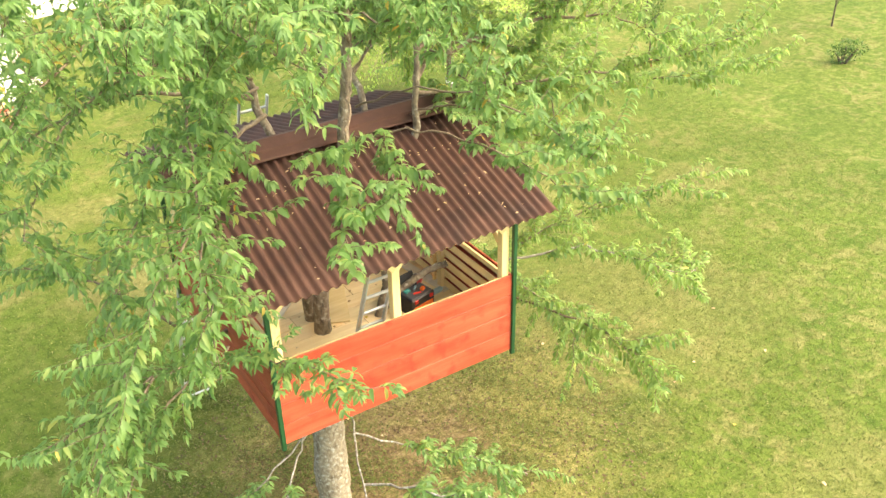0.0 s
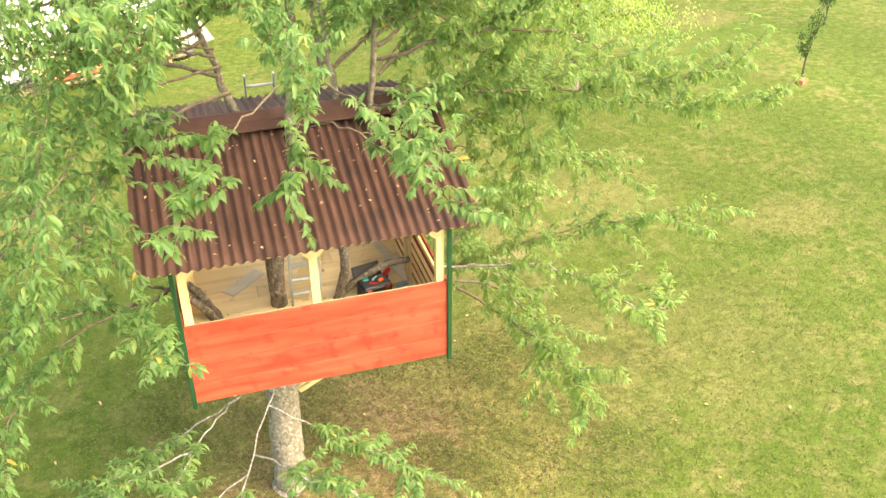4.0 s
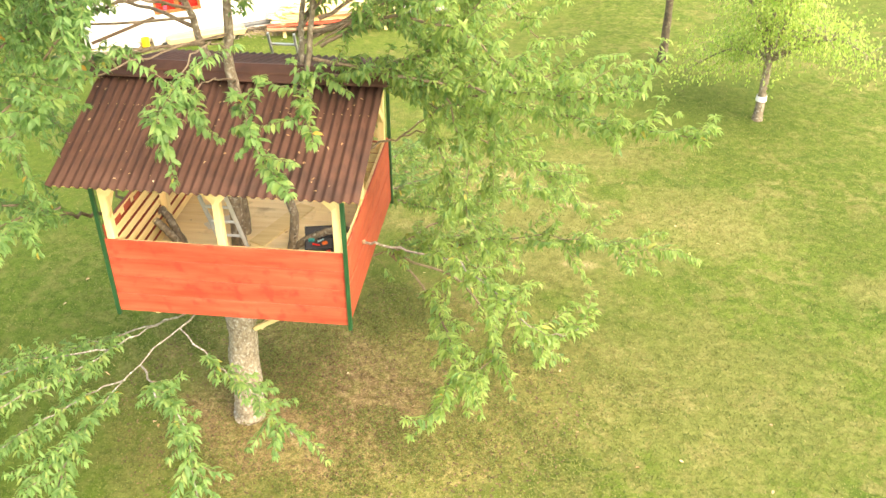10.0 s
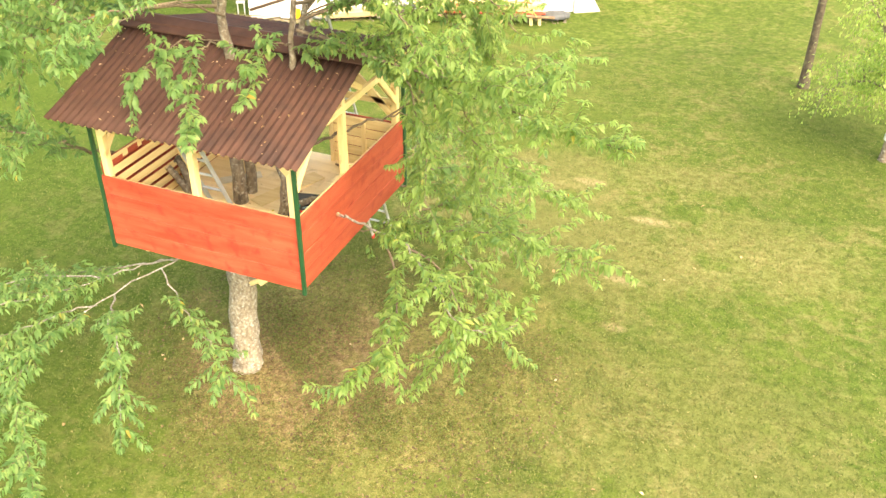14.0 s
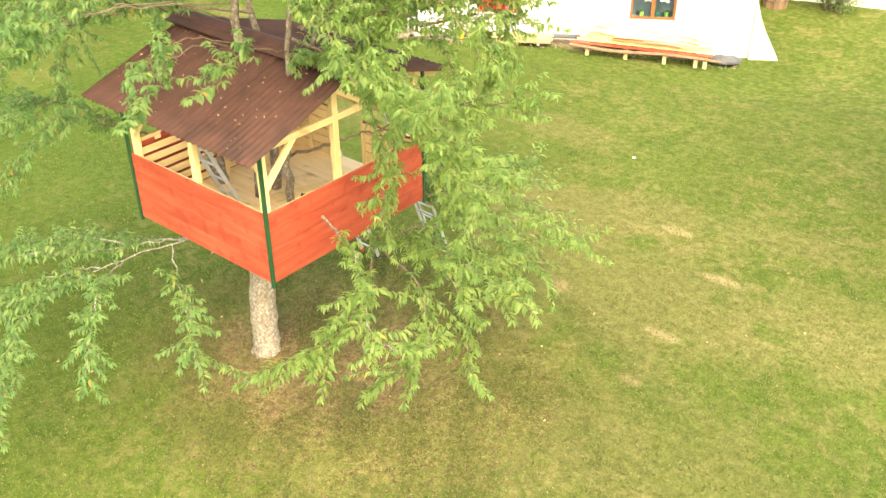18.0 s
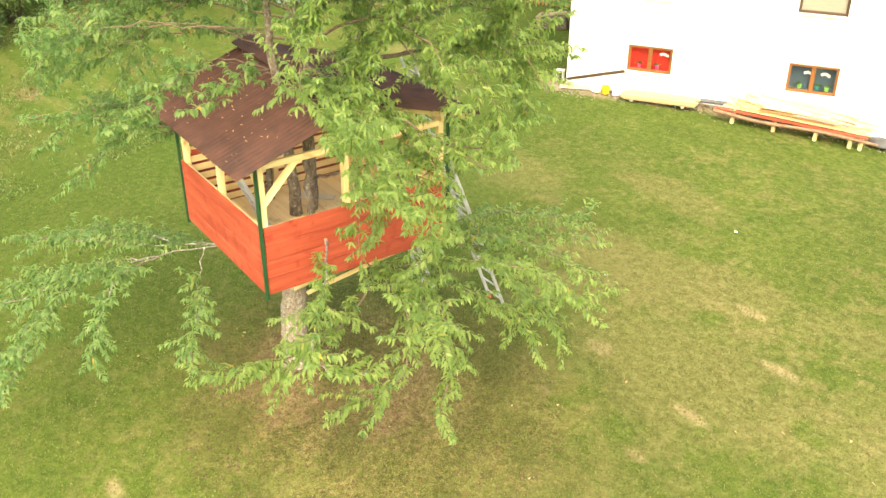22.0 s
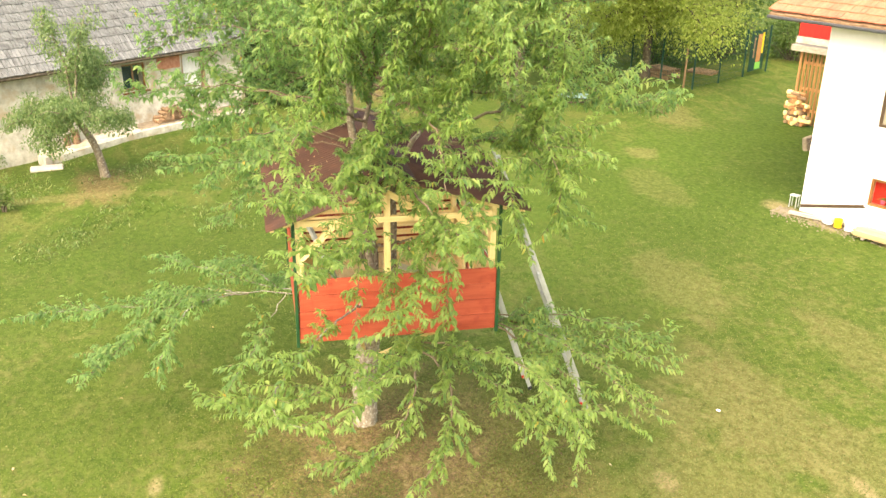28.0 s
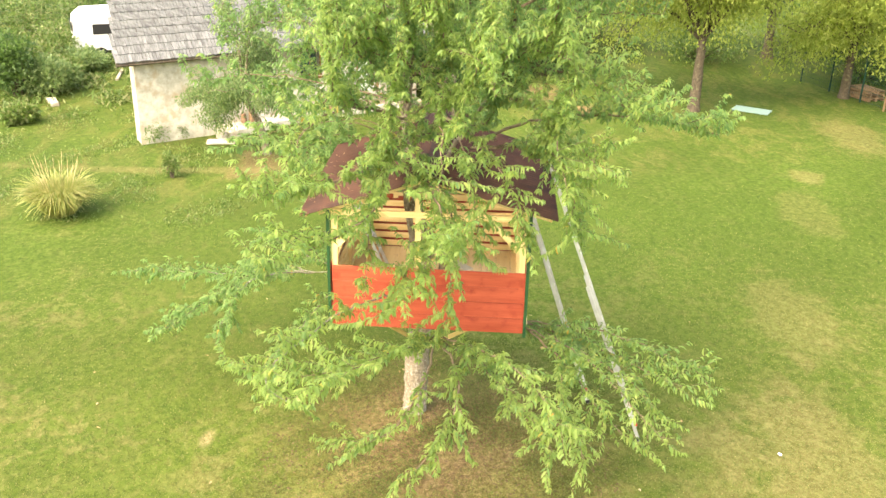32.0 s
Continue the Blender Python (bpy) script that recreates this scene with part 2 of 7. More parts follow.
WHITEP = plain("white_plastic", (0.78, 0.78, 0.77), 0.4)
SHEETBLUE = plain("pale_green_sheet", (0.24, 0.36, 0.33), 0.6)
REDCURTAIN = mat("red_fabric", (0.52, 0.012, 0.012), (0.70, 0.03, 0.022), 3, (6, 1, 1), 0.8, 0.1, 40, 0)
BLIND = mat("beige_blind", (0.27, 0.245, 0.185), (0.31, 0.285, 0.22), 3, (1, 1, 8), 0.75, 0.1, 40, 0)
DARKFRAME = mat("dark_frame_wood", (0.045, 0.030, 0.018), (0.085, 0.055, 0.033), 4, (0.35, 4, 4), 0.5, 0.1, 40, 0.1)
DARKROOM = plain("dark_interior", (0.06, 0.11, 0.15), 0.7)
DIRT = mat("trodden_earth", (0.20, 0.155, 0.105), (0.36, 0.295, 0.215), 7, rough=0.95, bump=0.5, fine=30, rand=0.05)
TAN = mat("tan_gravel", (0.19, 0.15, 0.105), (0.36, 0.305, 0.225), 5, rough=0.9, bump=0.4, fine=30, rand=0.3)
FENCEGREEN = plain("green_coated_wire", (0.010, 0.045, 0.032), 0.45)
PETAL = plain("white_petal", (0.85, 0.84, 0.80), 0.6)
PINKPOT = plain("pink_pot", (0.65, 0.10, 0.22), 0.35)
GREENPOT = plain("green_pot", (0.20, 0.50, 0.10), 0.35)
TARP = plain("grey_tarpaulin", (0.085, 0.09, 0.095), 0.5)
SAWN = plain("sawn_wood_end", (0.66, 0.50, 0.30), 0.8)


def glass_mat():
    m = bpy.data.materials.new("window_glass")
    m.use_nodes = True
    nt = m.node_tree
    b = nt.nodes["Principled BSDF"]
    b.inputs["Roughness"].default_value, b.inputs["IOR"].default_value = 0.02, 1.45
    b.inputs["Transmission Weight"].default_value = 1.0
    return m


GLASS = glass_mat()


def ground_mat():
    m = bpy.data.materials.new("lawn")
    m.use_nodes = True
    nt = m.node_tree
    b = nt.nodes["Principled BSDF"]
    tc = nt.nodes.new("ShaderNodeTexCoord")

    def noise_of(scale, detail=5, rough=0.6, dist=0.0, stretch=None):
        n = nt.nodes.new("ShaderNodeTexNoise")
        n.inputs["Scale"].default_value, n.inputs["Detail"].default_value = scale, detail
        n.inputs["Roughness"].default_value, n.inputs["Distortion"].default_value = rough, dist
        src = tc.outputs["Object"]
        if stretch:
            mp = nt.nodes.new("ShaderNodeMapping")
            mp.inputs["Scale"].default_value = stretch
            nt.links.new(src, mp.inputs[0])
            src = mp.outputs[0]
        nt.links.new(src, n.inputs["Vector"])
        return n.outputs[0]

    def mix(fac, a, c):
        x = nt.nodes.new("ShaderNodeMix")
        x.data_type = "RGBA"
        nt.links.new(fac, x.inputs[0])
        nt.links.new(a, x.inputs[6])
        if isinstance(c, tuple):
            x.inputs[7].default_value = (*c, 1)
        else:
            nt.links.new(c, x.inputs[7])
        return x.outputs[2]

    def step(src, lo, hi):
        r = nt.nodes.new("ShaderNodeMapRange")
        r.interpolation_type = "SMOOTHSTEP"
        r.inputs[1].default_value, r.inputs[2].default_value = lo, hi
        nt.links.new(src, r.inputs[0])
        return r.outputs[0]

    def op(kind, a, c):
        x = nt.nodes.new("ShaderNodeMath")
        x.operation = kind
        for i, v in enumerate((a, c)):
            if isinstance(v, (int, float)):
                x.inputs[i].default_value = v
            else:
                nt.links.new(v, x.inputs[i])
        return x.outputs[0]

    def disc(cx, cy, sx, sy):
        """Distance from a place on the ground, in units of the patch's half axes."""
        s = nt.nodes.new("ShaderNodeVectorMath")
        s.operation = "SUBTRACT"
        nt.links.new(tc.outputs["Object"], s.inputs[0])
        s.inputs[1].default_value = (cx, cy, 0)
        k = nt.nodes.new("ShaderNodeVectorMath")
        k.operation = "MULTIPLY"
        nt.links.new(s.outputs[0], k.inputs[0])
        k.inputs[1].default_value = (1 / sx, 1 / sy, 0)
        ln = nt.nodes.new("ShaderNodeVectorMath")
        ln.operation = "LENGTH"
        nt.links.new(k.outputs[0], ln.inputs[0])
        return ln.outputs["Value"]

    fine = op("ADD", op("MULTIPLY", noise_of(22, 5, 0.7), 0.6), op("MULTIPLY", noise_of(70, 3, 0.8), 0.4))
    grain = op("ADD", op("MULTIPLY", noise_of(6.5, 6, 0.75, 0.4), 0.5), op("MULTIPLY", fine, 0.5))
    lush = ramp(nt, [(0.38, (0.046, 0.092, 0.011)), (0.50, (0.122, 0.178, 0.026)), (0.62, (0.215, 0.268, 0.060))])
    deep = ramp(nt, [(0.38, (0.034, 0.080, 0.008)), (0.50, (0.092, 0.156, 0.020)), (0.62, (0.165, 0.235, 0.044))])
    nt.links.new(grain, deep.inputs[0])
    nt.links.new(grain, lush.inputs[0])
    dry = ramp(nt, [(0.36, (0.125, 0.112, 0.032)), (0.48, (0.255, 0.226, 0.080)), (0.62, (0.430, 0.380, 0.175))])
    nt.links.new(grain, dry.inputs[0])
    debris = op("ADD", op("MULTIPLY", noise_of(9, 6, 0.8, 0.6), 0.5), op("MULTIPLY", noise_of(38, 5, 0.85), 0.5))
    soil = ramp(nt, [(0.39, (0.060, 0.040, 0.017)), (0.46, (0.20, 0.130, 0.060)), (0.54, (0.36, 0.245, 0.128)), (0.61, (0.58, 0.44, 0.26))])
    nt.links.new(debris, soil.inputs[0])
    olive = ramp(nt, [(0.41, (0.075, 0.080, 0.017)), (0.50, (0.270, 0.240, 0.074)), (0.59, (0.52, 0.44, 0.19))])
    nt.links.new(debris, olive.inputs[0])
    # thin, dried-out turf in uneven patches of a hand's to an arm's width, and streaks between them
    broad = step(noise_of(0.34, 4, 0.6, 0.6), 0.34, 0.62)
    patches = op("MULTIPLY", broad, step(noise_of(1.9, 8, 0.74, 0.9), 0.47, 0.60))
    streaks = step(noise_of(4.5, 6, 0.7, 0.4, (0.7, 1.2, 1)), 0.52, 0.66)
    sep = nt.nodes.new("ShaderNodeSeparateXYZ")
    nt.links.new(tc.outputs["Object"], sep.inputs[0])
    west = step(sep.outputs[0], -10.0, 2.0)
    green = mix(west, deep.outputs[0], lush.outputs[0])
    green = mix(op("MULTIPLY", step(noise_of(0.8, 6, 0.65, 0.6), 0.50, 0.64), 0.75), green, deep.outputs[0])
    parched = op("ADD", op("MULTIPLY", west, 0.48), 0.16)
    col = mix(op("MULTIPLY", patches, parched), green, dry.outputs[0])
    col = mix(op("MULTIPLY", streaks, op("MULTIPLY", parched, 0.55)), col, dry.outputs[0])
    wob = op("MULTIPLY", op("SUBTRACT", noise_of(1.3, 7, 0.72, 0.5), 0.5), 1.9)
    # worn, dried-out lawn beside the tree
    for cx, cy, sx, sy, k in ((3.2, 4.6, 2.8, 2.2, 0.55), (5.5, 0.9, 3.0, 2.4, 0.35), (0.3, 6.4, 3.0, 1.3, 0.6), (2.2, 7.2, 1.6, 1.0, 0.5), (6.3, 5.6, 2.0, 1.6, 0.45), (-1.5, 9.5, 2.2, 0.9, 0.4),
                              (4.5, 7.8, 1.8, 0.7, 0.45), (-11.0, 9.5, 2.5, 1.0, 0.25), (5.0, -3.5, 2.4, 1.2, 0.35), (9.4, 3.6, 1.5, 0.8, 0.5), (-14.1, 10.4, 0.9, 0.7, 0.5), (-18.7, 13.3, 3.0, 1.2, 0.5),
                              (-4.7, 7.4, 2.4, 1.2, 0.4), (0.2, 5.0, 1.0, 0.8, 0.6), (13.9, 14.2, 1.5, 0.9, 0.6)):
        col = mix(op("MULTIPLY", step(op("ADD", disc(cx, cy, sx, sy), wob), 1.0, 0.45), k), col, dry.outputs[0])
    straw = ramp(nt, [(0.42, (0.28, 0.22, 0.095)), (0.58, (0.56, 0.46, 0.24))])
    nt.links.new(grain, straw.inputs[0])
    little = op("MULTIPLY", wob, 0.5)
    for cx, cy, sx, sy in ((4.10, 3.93, 0.46, 0.14), (2.03, 4.07, 0.30, 0.20), (4.26, 2.63, 0.22, 0.12), (2.36, 2.54, 0.18, 0.13), (2.73, 6.95, 0.40, 0.16), (4.12, 5.93, 0.45, 0.16), (0.76, -3.52, 0.30, 0.14),
                           (-8.75, 12.25, 0.75, 0.45), (-7.6, 12.75, 0.9, 0.35), (-6.2, 13.6, 0.9, 0.35), (-4.6, 14.6, 0.9, 0.35)):
        col = mix(op("MULTIPLY", step(op("ADD", disc(cx, cy, sx, sy), little), 1.2, 0.3), 0.8), col, straw.outputs[0])
    # clover-grown ring and the bare earth below the crown
    col = mix(op("MULTIPLY", step(op("ADD", disc(1.1, 0.4, 3.5, 2.9), wob), 1.15, 0.45), 0.85), col, olive.outputs[0])
    bare = step(op("ADD", disc(0.35, 0.05, 2.1, 1.75), op("MULTIPLY", wob, 1.1)), 1.15, 0.35)
    col = mix(op("MULTIPLY", bare, op("ADD", op("MULTIPLY", step(noise_of(3.4, 7, 0.75, 0.8), 0.40, 0.56), 0.55), 0.35)), col, soil.outputs[0])
    for cx, cy, sx, sy in ((-12.9, -6.0, 1.9, 1.0), (-22.4, 2.6, 1.6, 1.2), (-20.6, 4.2, 1.2, 0.7), (-16.2, -0.5, 0.9, 0.5)):
        col = mix(op("MULTIPLY", step(op("ADD", disc(cx, cy, sx, sy), wob), 1.0, 0.4), 0.7), col, soil.outputs[0])
    # rough, unmown ground before the barn
    rough = op("MULTIPLY", step(op("ADD", sep.outputs[0], op("ADD", op("MULTIPLY", sep.outputs[1], 0.35), op("MULTIPLY", wob, 1.2))), -10.5, -13.0), step(noise_of(0.9, 7, 0.7, 0.8, (0.7, 1.3, 1)), 0.46, 0.60))
    col = mix(op("MULTIPLY", rough, 0.32), col, olive.outputs[0])
    # trodden track before the barn
    track = disc(-12.2, -8.6, 0.35, 6.0)
    col = mix(op("MULTIPLY", step(op("ADD", track, wob), 1.0, 0.5), 0.5), col, dry.outputs[0])
    big = noise_of(0.16, 3)
    hsv = nt.nodes.new("ShaderNodeHueSaturation")
    mr = nt.nodes.new("ShaderNodeMapRange")
    mr.inputs[1].default_value, mr.inputs[2].default_value, mr.inputs[3].default_value, mr.inputs[4].default_value = 0.3, 0.7, 0.48, 0.64
    nt.links.new(big, mr.inputs[0])
    nt.links.new(mr.outputs[0], hsv.inputs["Value"])
    nt.links.new(col, hsv.inputs["Color"])
    nt.links.new(hsv.outputs[0], b.inputs["Base Color"])
    b.inputs["Roughness"].default_value = 0.95
    b.inputs["Specular IOR Level"].default_value = 0.15
    bp = nt.nodes.new("ShaderNodeBump")
    bp.inputs["Strength"].default_value, bp.inputs["Distance"].default_value = 0.7, 0.03
    nt.links.new(grain, bp.inputs["Height"])
    nt.links.new(bp.outputs[0], b.inputs["Normal"])
    return m


LAWN = ground_mat()


# ---- building helpers ----
def link(name, mesh, material, parent=None, label="", m=None):
    """One mesh object; with a parent it is a part, given in the world's metres unless m places it in the parent's."""
    ob = new(name, mesh)
    if material and not mesh.materials:
        mesh.materials.append(material)
    if m is not None:
        ob.matrix_basis = m
    if parent is not None:
        ob.parent = parent
        top, inv = parent, Matrix()
        chain = []
        while top is not None:
            chain.append(top.matrix_parent_inverse @ top.matrix_basis)
            top = top.parent
        for k in reversed(chain):
            inv = inv @ k
        ob.matrix_parent_inverse = inv.inverted()
    if label:
        ob["label"] = label
    return ob


def part(name, bm, material, parent=None, label="", m=None, smooth=False):
    mesh = bpy.data.meshes.new(name)
    bm.to_mesh(mesh)
    bm.free()
    if smooth:
        mesh.polygons.foreach_set("use_smooth", [True] * len(mesh.polygons))
    return link(name, mesh, material, parent, label, m)


GROUPS = {"fruit_tree": "fruit trees on the lawn", "large_tree": "trees round the garden", "sapling": "saplings on the lawn", "bush": "wild bushes at the garden's edge",
          "potted_orchid": "orchids on the window ledges", "cordless_drill": "cordless drills on the floor", "bucket": "buckets by the house", "loose_board": "loose boards on the floor",
          "tree_stump": "stumps by the barn", "paper_scrap": "white scraps on the lawn", "weeds": "weeds by the barn", "stone_block": "stones by the barn", "timber_pole": "poles lying about"}


def thing(name, at, label, category, group="", kind=""):
    group = group or GROUPS.get(name, "")
    e = new(name)
    e.empty_display_size = 0.2
    e.matrix_basis = Matrix.Translation(at)
    return tagged(e, label, category, group, kind)


def add_box(bm, size, m=None, bevel=0.0):
    """A box of that size round the origin, or at the pose m, with its long edges eased."""
    t = bmesh.new()
    bmesh.ops.create_cube(t, size=1.0)
    bmesh.ops.scale(t, vec=size, verts=t.verts)
    if bevel:
        bmesh.ops.bevel(t, geom=t.edges[:], offset=bevel, segments=1, affect="EDGES")
    if m is not None:
        t.transform(m)
    tmp = bpy.data.meshes.new("tmp")
    t.to_mesh(tmp)
    t.free()
    bm.from_mesh(tmp)
    bpy.data.meshes.remove(tmp)
    return bm


def box(size, m=None, bevel=0.004):
    return add_box(bmesh.new(), size, m, bevel)


def span(a, b, twist=0.0):
    """A pose at the middle of a and b, with x along the way from a to b and z as upright as can be."""
    a, b = Vector(a), Vector(b)
    x = (b - a).normalized()
    up = Vector((0, 0, 1)) if abs(x.z) < 0.95 else Vector((0, 1, 0))
    y = up.cross(x).normalized()
    z = x.cross(y)
    m = Matrix((x, y, z)).transposed().to_4x4()
    return Matrix.Translation((a + b) / 2) @ m @ pose(0, 0, 0, twist, 0, 0)


BOARDS = {}


def board(name, a, b, width, thick, material, parent, label="", bevel=0.004, twist=0.0):
    """A straight board from a to b: thick upright when twist is 0, width across."""
    length = (Vector(b) - Vector(a)).length
    key = (round(length, 3), width, thick, material.name)
    if key not in BOARDS:
        mesh = bpy.data.meshes.new(name)
        bm = box((length, width, thick), None, bevel)
        bm.to_mesh(mesh)
        bm.free()
        mesh.materials.append(material)
        BOARDS[key] = mesh
    return link(name, BOARDS[key], material, parent, label, span(a, b, twist))


def fast_mesh(name, verts, faces, material, smooth=False):
    """A mesh from arrays: verts n x 3, faces n x 3 or n x 4."""
    mesh = bpy.data.meshes.new(name)
    verts, faces = np.asarray(verts, np.float32), np.asarray(faces, np.int32)
    k = faces.shape[1]
    mesh.vertices.add(len(verts))
    mesh.vertices.foreach_set("co", verts.ravel())
    mesh.loops.add(faces.size)
    mesh.loops.foreach_set("vertex_index", faces.ravel())
    mesh.polygons.add(len(faces))
    mesh.polygons.foreach_set("loop_start", np.arange(0, faces.size, k, dtype=np.int32))
    mesh.polygons.foreach_set("loop_total", np.full(len(faces), k, np.int32))
    if smooth:
        mesh.polygons.foreach_set("use_smooth", np.ones(len(faces), bool))
    mesh.update(calc_edges=True)
    mesh.validate()
    mesh.materials.append(material)
    return mesh


def curve_points(pts, n):
    """A smooth line through the points (Catmull-Rom), n places for each leg."""
    p = [np.array(q, float) for q in pts]
    p = [2 * p[0] - p[1], *p, 2 * p[-1] - p[-2]]
    out = []
    for i in range(1, len(p) - 2):
        for t in np.arange(n) / n:
            a, b, c, d = p[i - 1:i + 3]
            out.append(0.5 * (2 * b + (c - a) * t + (2 * a - 5 * b + 4 * c - d) * t * t + (3 * b - a - 3 * c + d) * t ** 3))
    return np.array(out + [p[-2]])


def tubes(lines, sides=7):
    """Tapered tubes: each line is points n x 3 and radii n. Returns verts and quads."""
    vs, fs, base = [], [], 0
    ang = np.arange(sides) * 2 * np.pi / sides
    for pts, rad in lines:
        pts, rad = np.asarray(pts, float), np.asarray(rad, float)
        tan = np.gradient(pts, axis=0)
        tan /= np.linalg.norm(tan, axis=1)[:, None] + 1e-9
        ref = np.where(np.abs(tan[:, 2:3]) > 0.9, [[1.0, 0.0, 0.0]], [[0.0, 0.0, 1.0]])
        u = np.cross(tan, ref)
        u /= np.linalg.norm(u, axis=1)[:, None] + 1e-9
        for i in range(1, len(u)):
            w = u[i - 1] - tan[i] * (u[i - 1] @ tan[i])
            u[i] = w / (np.linalg.norm(w) + 1e-9)
        v = np.cross(tan, u)
        ring = pts[:, None] + rad[:, None, None] * (np.cos(ang)[None, :, None] * u[:, None] + np.sin(ang)[None, :, None] * v[:, None])
        n = len(pts)
        vs.append(ring.reshape(-1, 3))
        i, j = np.meshgrid(np.arange(n - 1), np.arange(sides), indexing="ij")
        a, b = base + i * sides + j, base + i * sides + (j + 1) % sides
        fs.append(np.stack([a, b, b + sides, a + sides], -1).reshape(-1, 4))
        base += n * sides
    return np.concatenate(vs), np.concatenate(fs)


BLADE7 = np.array([(0, 0, 0), (0.30, 0.5, 0.09), (0.30, -0.5, 0.09), (0.50, 0, 0.02), (0.70, 0.40, -0.07), (0.70, -0.40, -0.07), (0.94, 0, -0.36)])
TRIS7 = np.array([(0, 3, 1), (3, 4, 1), (3, 6, 4), (0, 2, 3), (3, 2, 5), (3, 5, 6)])
BLADE4 = np.array([(0, 0, 0), (0.45, 0.5, 0.06), (0.45, -0.5, 0.06), (1, 0, -0.1)])
TRIS4 = np.array([(0, 2, 1), (1, 2, 3)])


def leaves(place, along, normal, length, width, simple=False):
    """Leaves as folded blades at the given places: along is the way to the tip."""
    shape, tris = (BLADE4, TRIS4) if simple else (BLADE7, TRIS7)
    x = along / (np.linalg.norm(along, axis=1)[:, None] + 1e-9)
    y = np.cross(normal, x)
    y /= np.linalg.norm(y, axis=1)[:, None] + 1e-9
    z = np.cross(x, y)
    v = (place[:, None] + shape[None, :, 0, None] * (x * length[:, None])[:, None] + shape[None, :, 1, None] * (y * width[:, None])[:, None]
         + shape[None, :, 2, None] * (z * length[:, None])[:, None])
    n = len(place)
    return v.reshape(-1, 3), (np.arange(n)[:, None, None] * len(shape) + tris[None]).reshape(-1, 3)


def height(x, y):
    """The ground's height: level lawn with slight undulation, falling away beside the white house."""
    fall = -0.45 * np.exp(-((x - 0.2) ** 2 + (y - 17.0) ** 2) / 18.0)
    far = np.clip((np.hypot(x, y) - 8) / 20, 0, 1)
    wave = 0.05 * far * (np.sin(x * 0.31 + 1.0) + np.sin(y * 0.27))
    bank = 0.22 * np.exp(-(((x + 13.2) / 2.2) ** 2 + ((y + 5.6) / 2.6) ** 2))
    along, off = (x + 14.59) * -0.5821 + (y + 10.29) * 0.8131, (x + 14.59) * 0.8131 + (y + 10.29) * 0.5821
    ramp = 0.27 * np.clip((along - 2.2) / 3.0, 0, 1) * np.exp(-((np.clip(off, 0.8, None) - 0.8) / 1.8) ** 2)   # rise towards the barn's terrace
    return fall + wave + np.maximum(bank, ramp)


# ---- ground ----
def build_ground():
    near = np.linspace(-32, 32, 161)
    line = np.unique(np.concatenate([[-1500, -600, -250, -120, -80, -60, -45], near, [45, 60, 80, 120, 250, 600, 1500]]))
    gx, gy = np.meshgrid(line, line, indexing="ij")
    gz = height(gx, gy)
    k = len(line)
    i, j = np.meshgrid(np.arange(k - 1), np.arange(k - 1), indexing="ij")
    a = i * k + j
    mesh = fast_mesh("ground", np.stack([gx, gy, gz], -1).reshape(-1, 3), np.stack([a, a + k, a + k + 1, a + 1], -1).reshape(-1, 4), LAWN, True)
    tagged(link("ground", mesh, None), "mown lawn with dry patches and bare earth below the tree", "ground", kind="structure")


build_ground()

# ---- tree house ----
W, F, B = 1.325, -1.325, 1.46          # half width, front and back of the tree house
Z0, Z1, ZF = 2.51, 3.46, 2.67          # lower and upper edge of the red walls, floor
EAVE_F, EAVE_B, RIDGE = (-1.68, 4.30), (1.82, 4.385), (0.02, 4.915)
hut = thing("tree_house", (0, 0, Z0), "open wooden tree house with red plank walls and brown corrugated roof", "tree house")


def plank_wall(name, a, b, z0, z1, rows, material, out, label, jitter=0.014, gap=0.004, skin=0.022):
    """Horizontal planks from a to b, nailed to upright battens on the inner side; out is the outward normal."""
    a, b, out = Vector(a), Vector(b), Vector(out)
    way = (b - a).normalized()
    length = (b - a).length
    mid = (a + b) / 2 - out * (skin + 0.022)
    wall = part(name, box((length - 0.16, 0.03, 0.06), Matrix.Translation((mid.x, mid.y, z1 - 0.05)) @ span((0, 0, 0), way).to_3x3().to_4x4(), 0.003), RAW, hut, label)
    for s in (0.06, length / 2, length - 0.06):
        c = a + way * s - out * (skin + 0.058)
        board("batten", (c.x, c.y, z0 + 0.01), (c.x, c.y, z1 - 0.01), 0.06, 0.036, RAW, wall)
    h = (z1 - z0) / rows
    for r in range(rows):
        z = z0 + h * (r + 0.5)
        ja, jb = random.uniform(-jitter, jitter), random.uniform(-jitter, jitter)
        proud = random.uniform(-0.002, 0.003)
        p, q = a + way * (0.0 + ja) - out * (skin / 2 - proud), b + way * jb - out * (skin / 2 - proud)
        board("plank", (p.x, p.y, z), (q.x, q.y, z), skin, h - gap, material, wall)
    return wall


plank_wall("front_wall", (-W, F, 0), (W, F, 0), Z0, Z1, 4, RED, (0, -1, 0), "red-stained horizontal planks")
plank_wall("right_wall", (W, F + 0.03, 0), (W, B - 0.03, 0), Z0, Z1, 4, RED, (1, 0, 0), "red-stained horizontal planks")
plank_wall("left_wall", (-W, F + 0.03, 0), (-W, B - 0.03, 0), Z0, 3.62, 7, RED, (-1, 0, 0), "red-stained horizontal planks", gap=0.012)
plank_wall("back_wall", (-W, B, 0), (-0.35, B, 0), Z0, Z1, 4, RED, (0, 1, 0), "red-stained planks beside the entrance")
plank_wall("back_wall", (0.22, B, 0), (W, B, 0), Z0, 3.40, 4, RED, (0, 1, 0), "red-stained planks beside the entrance")
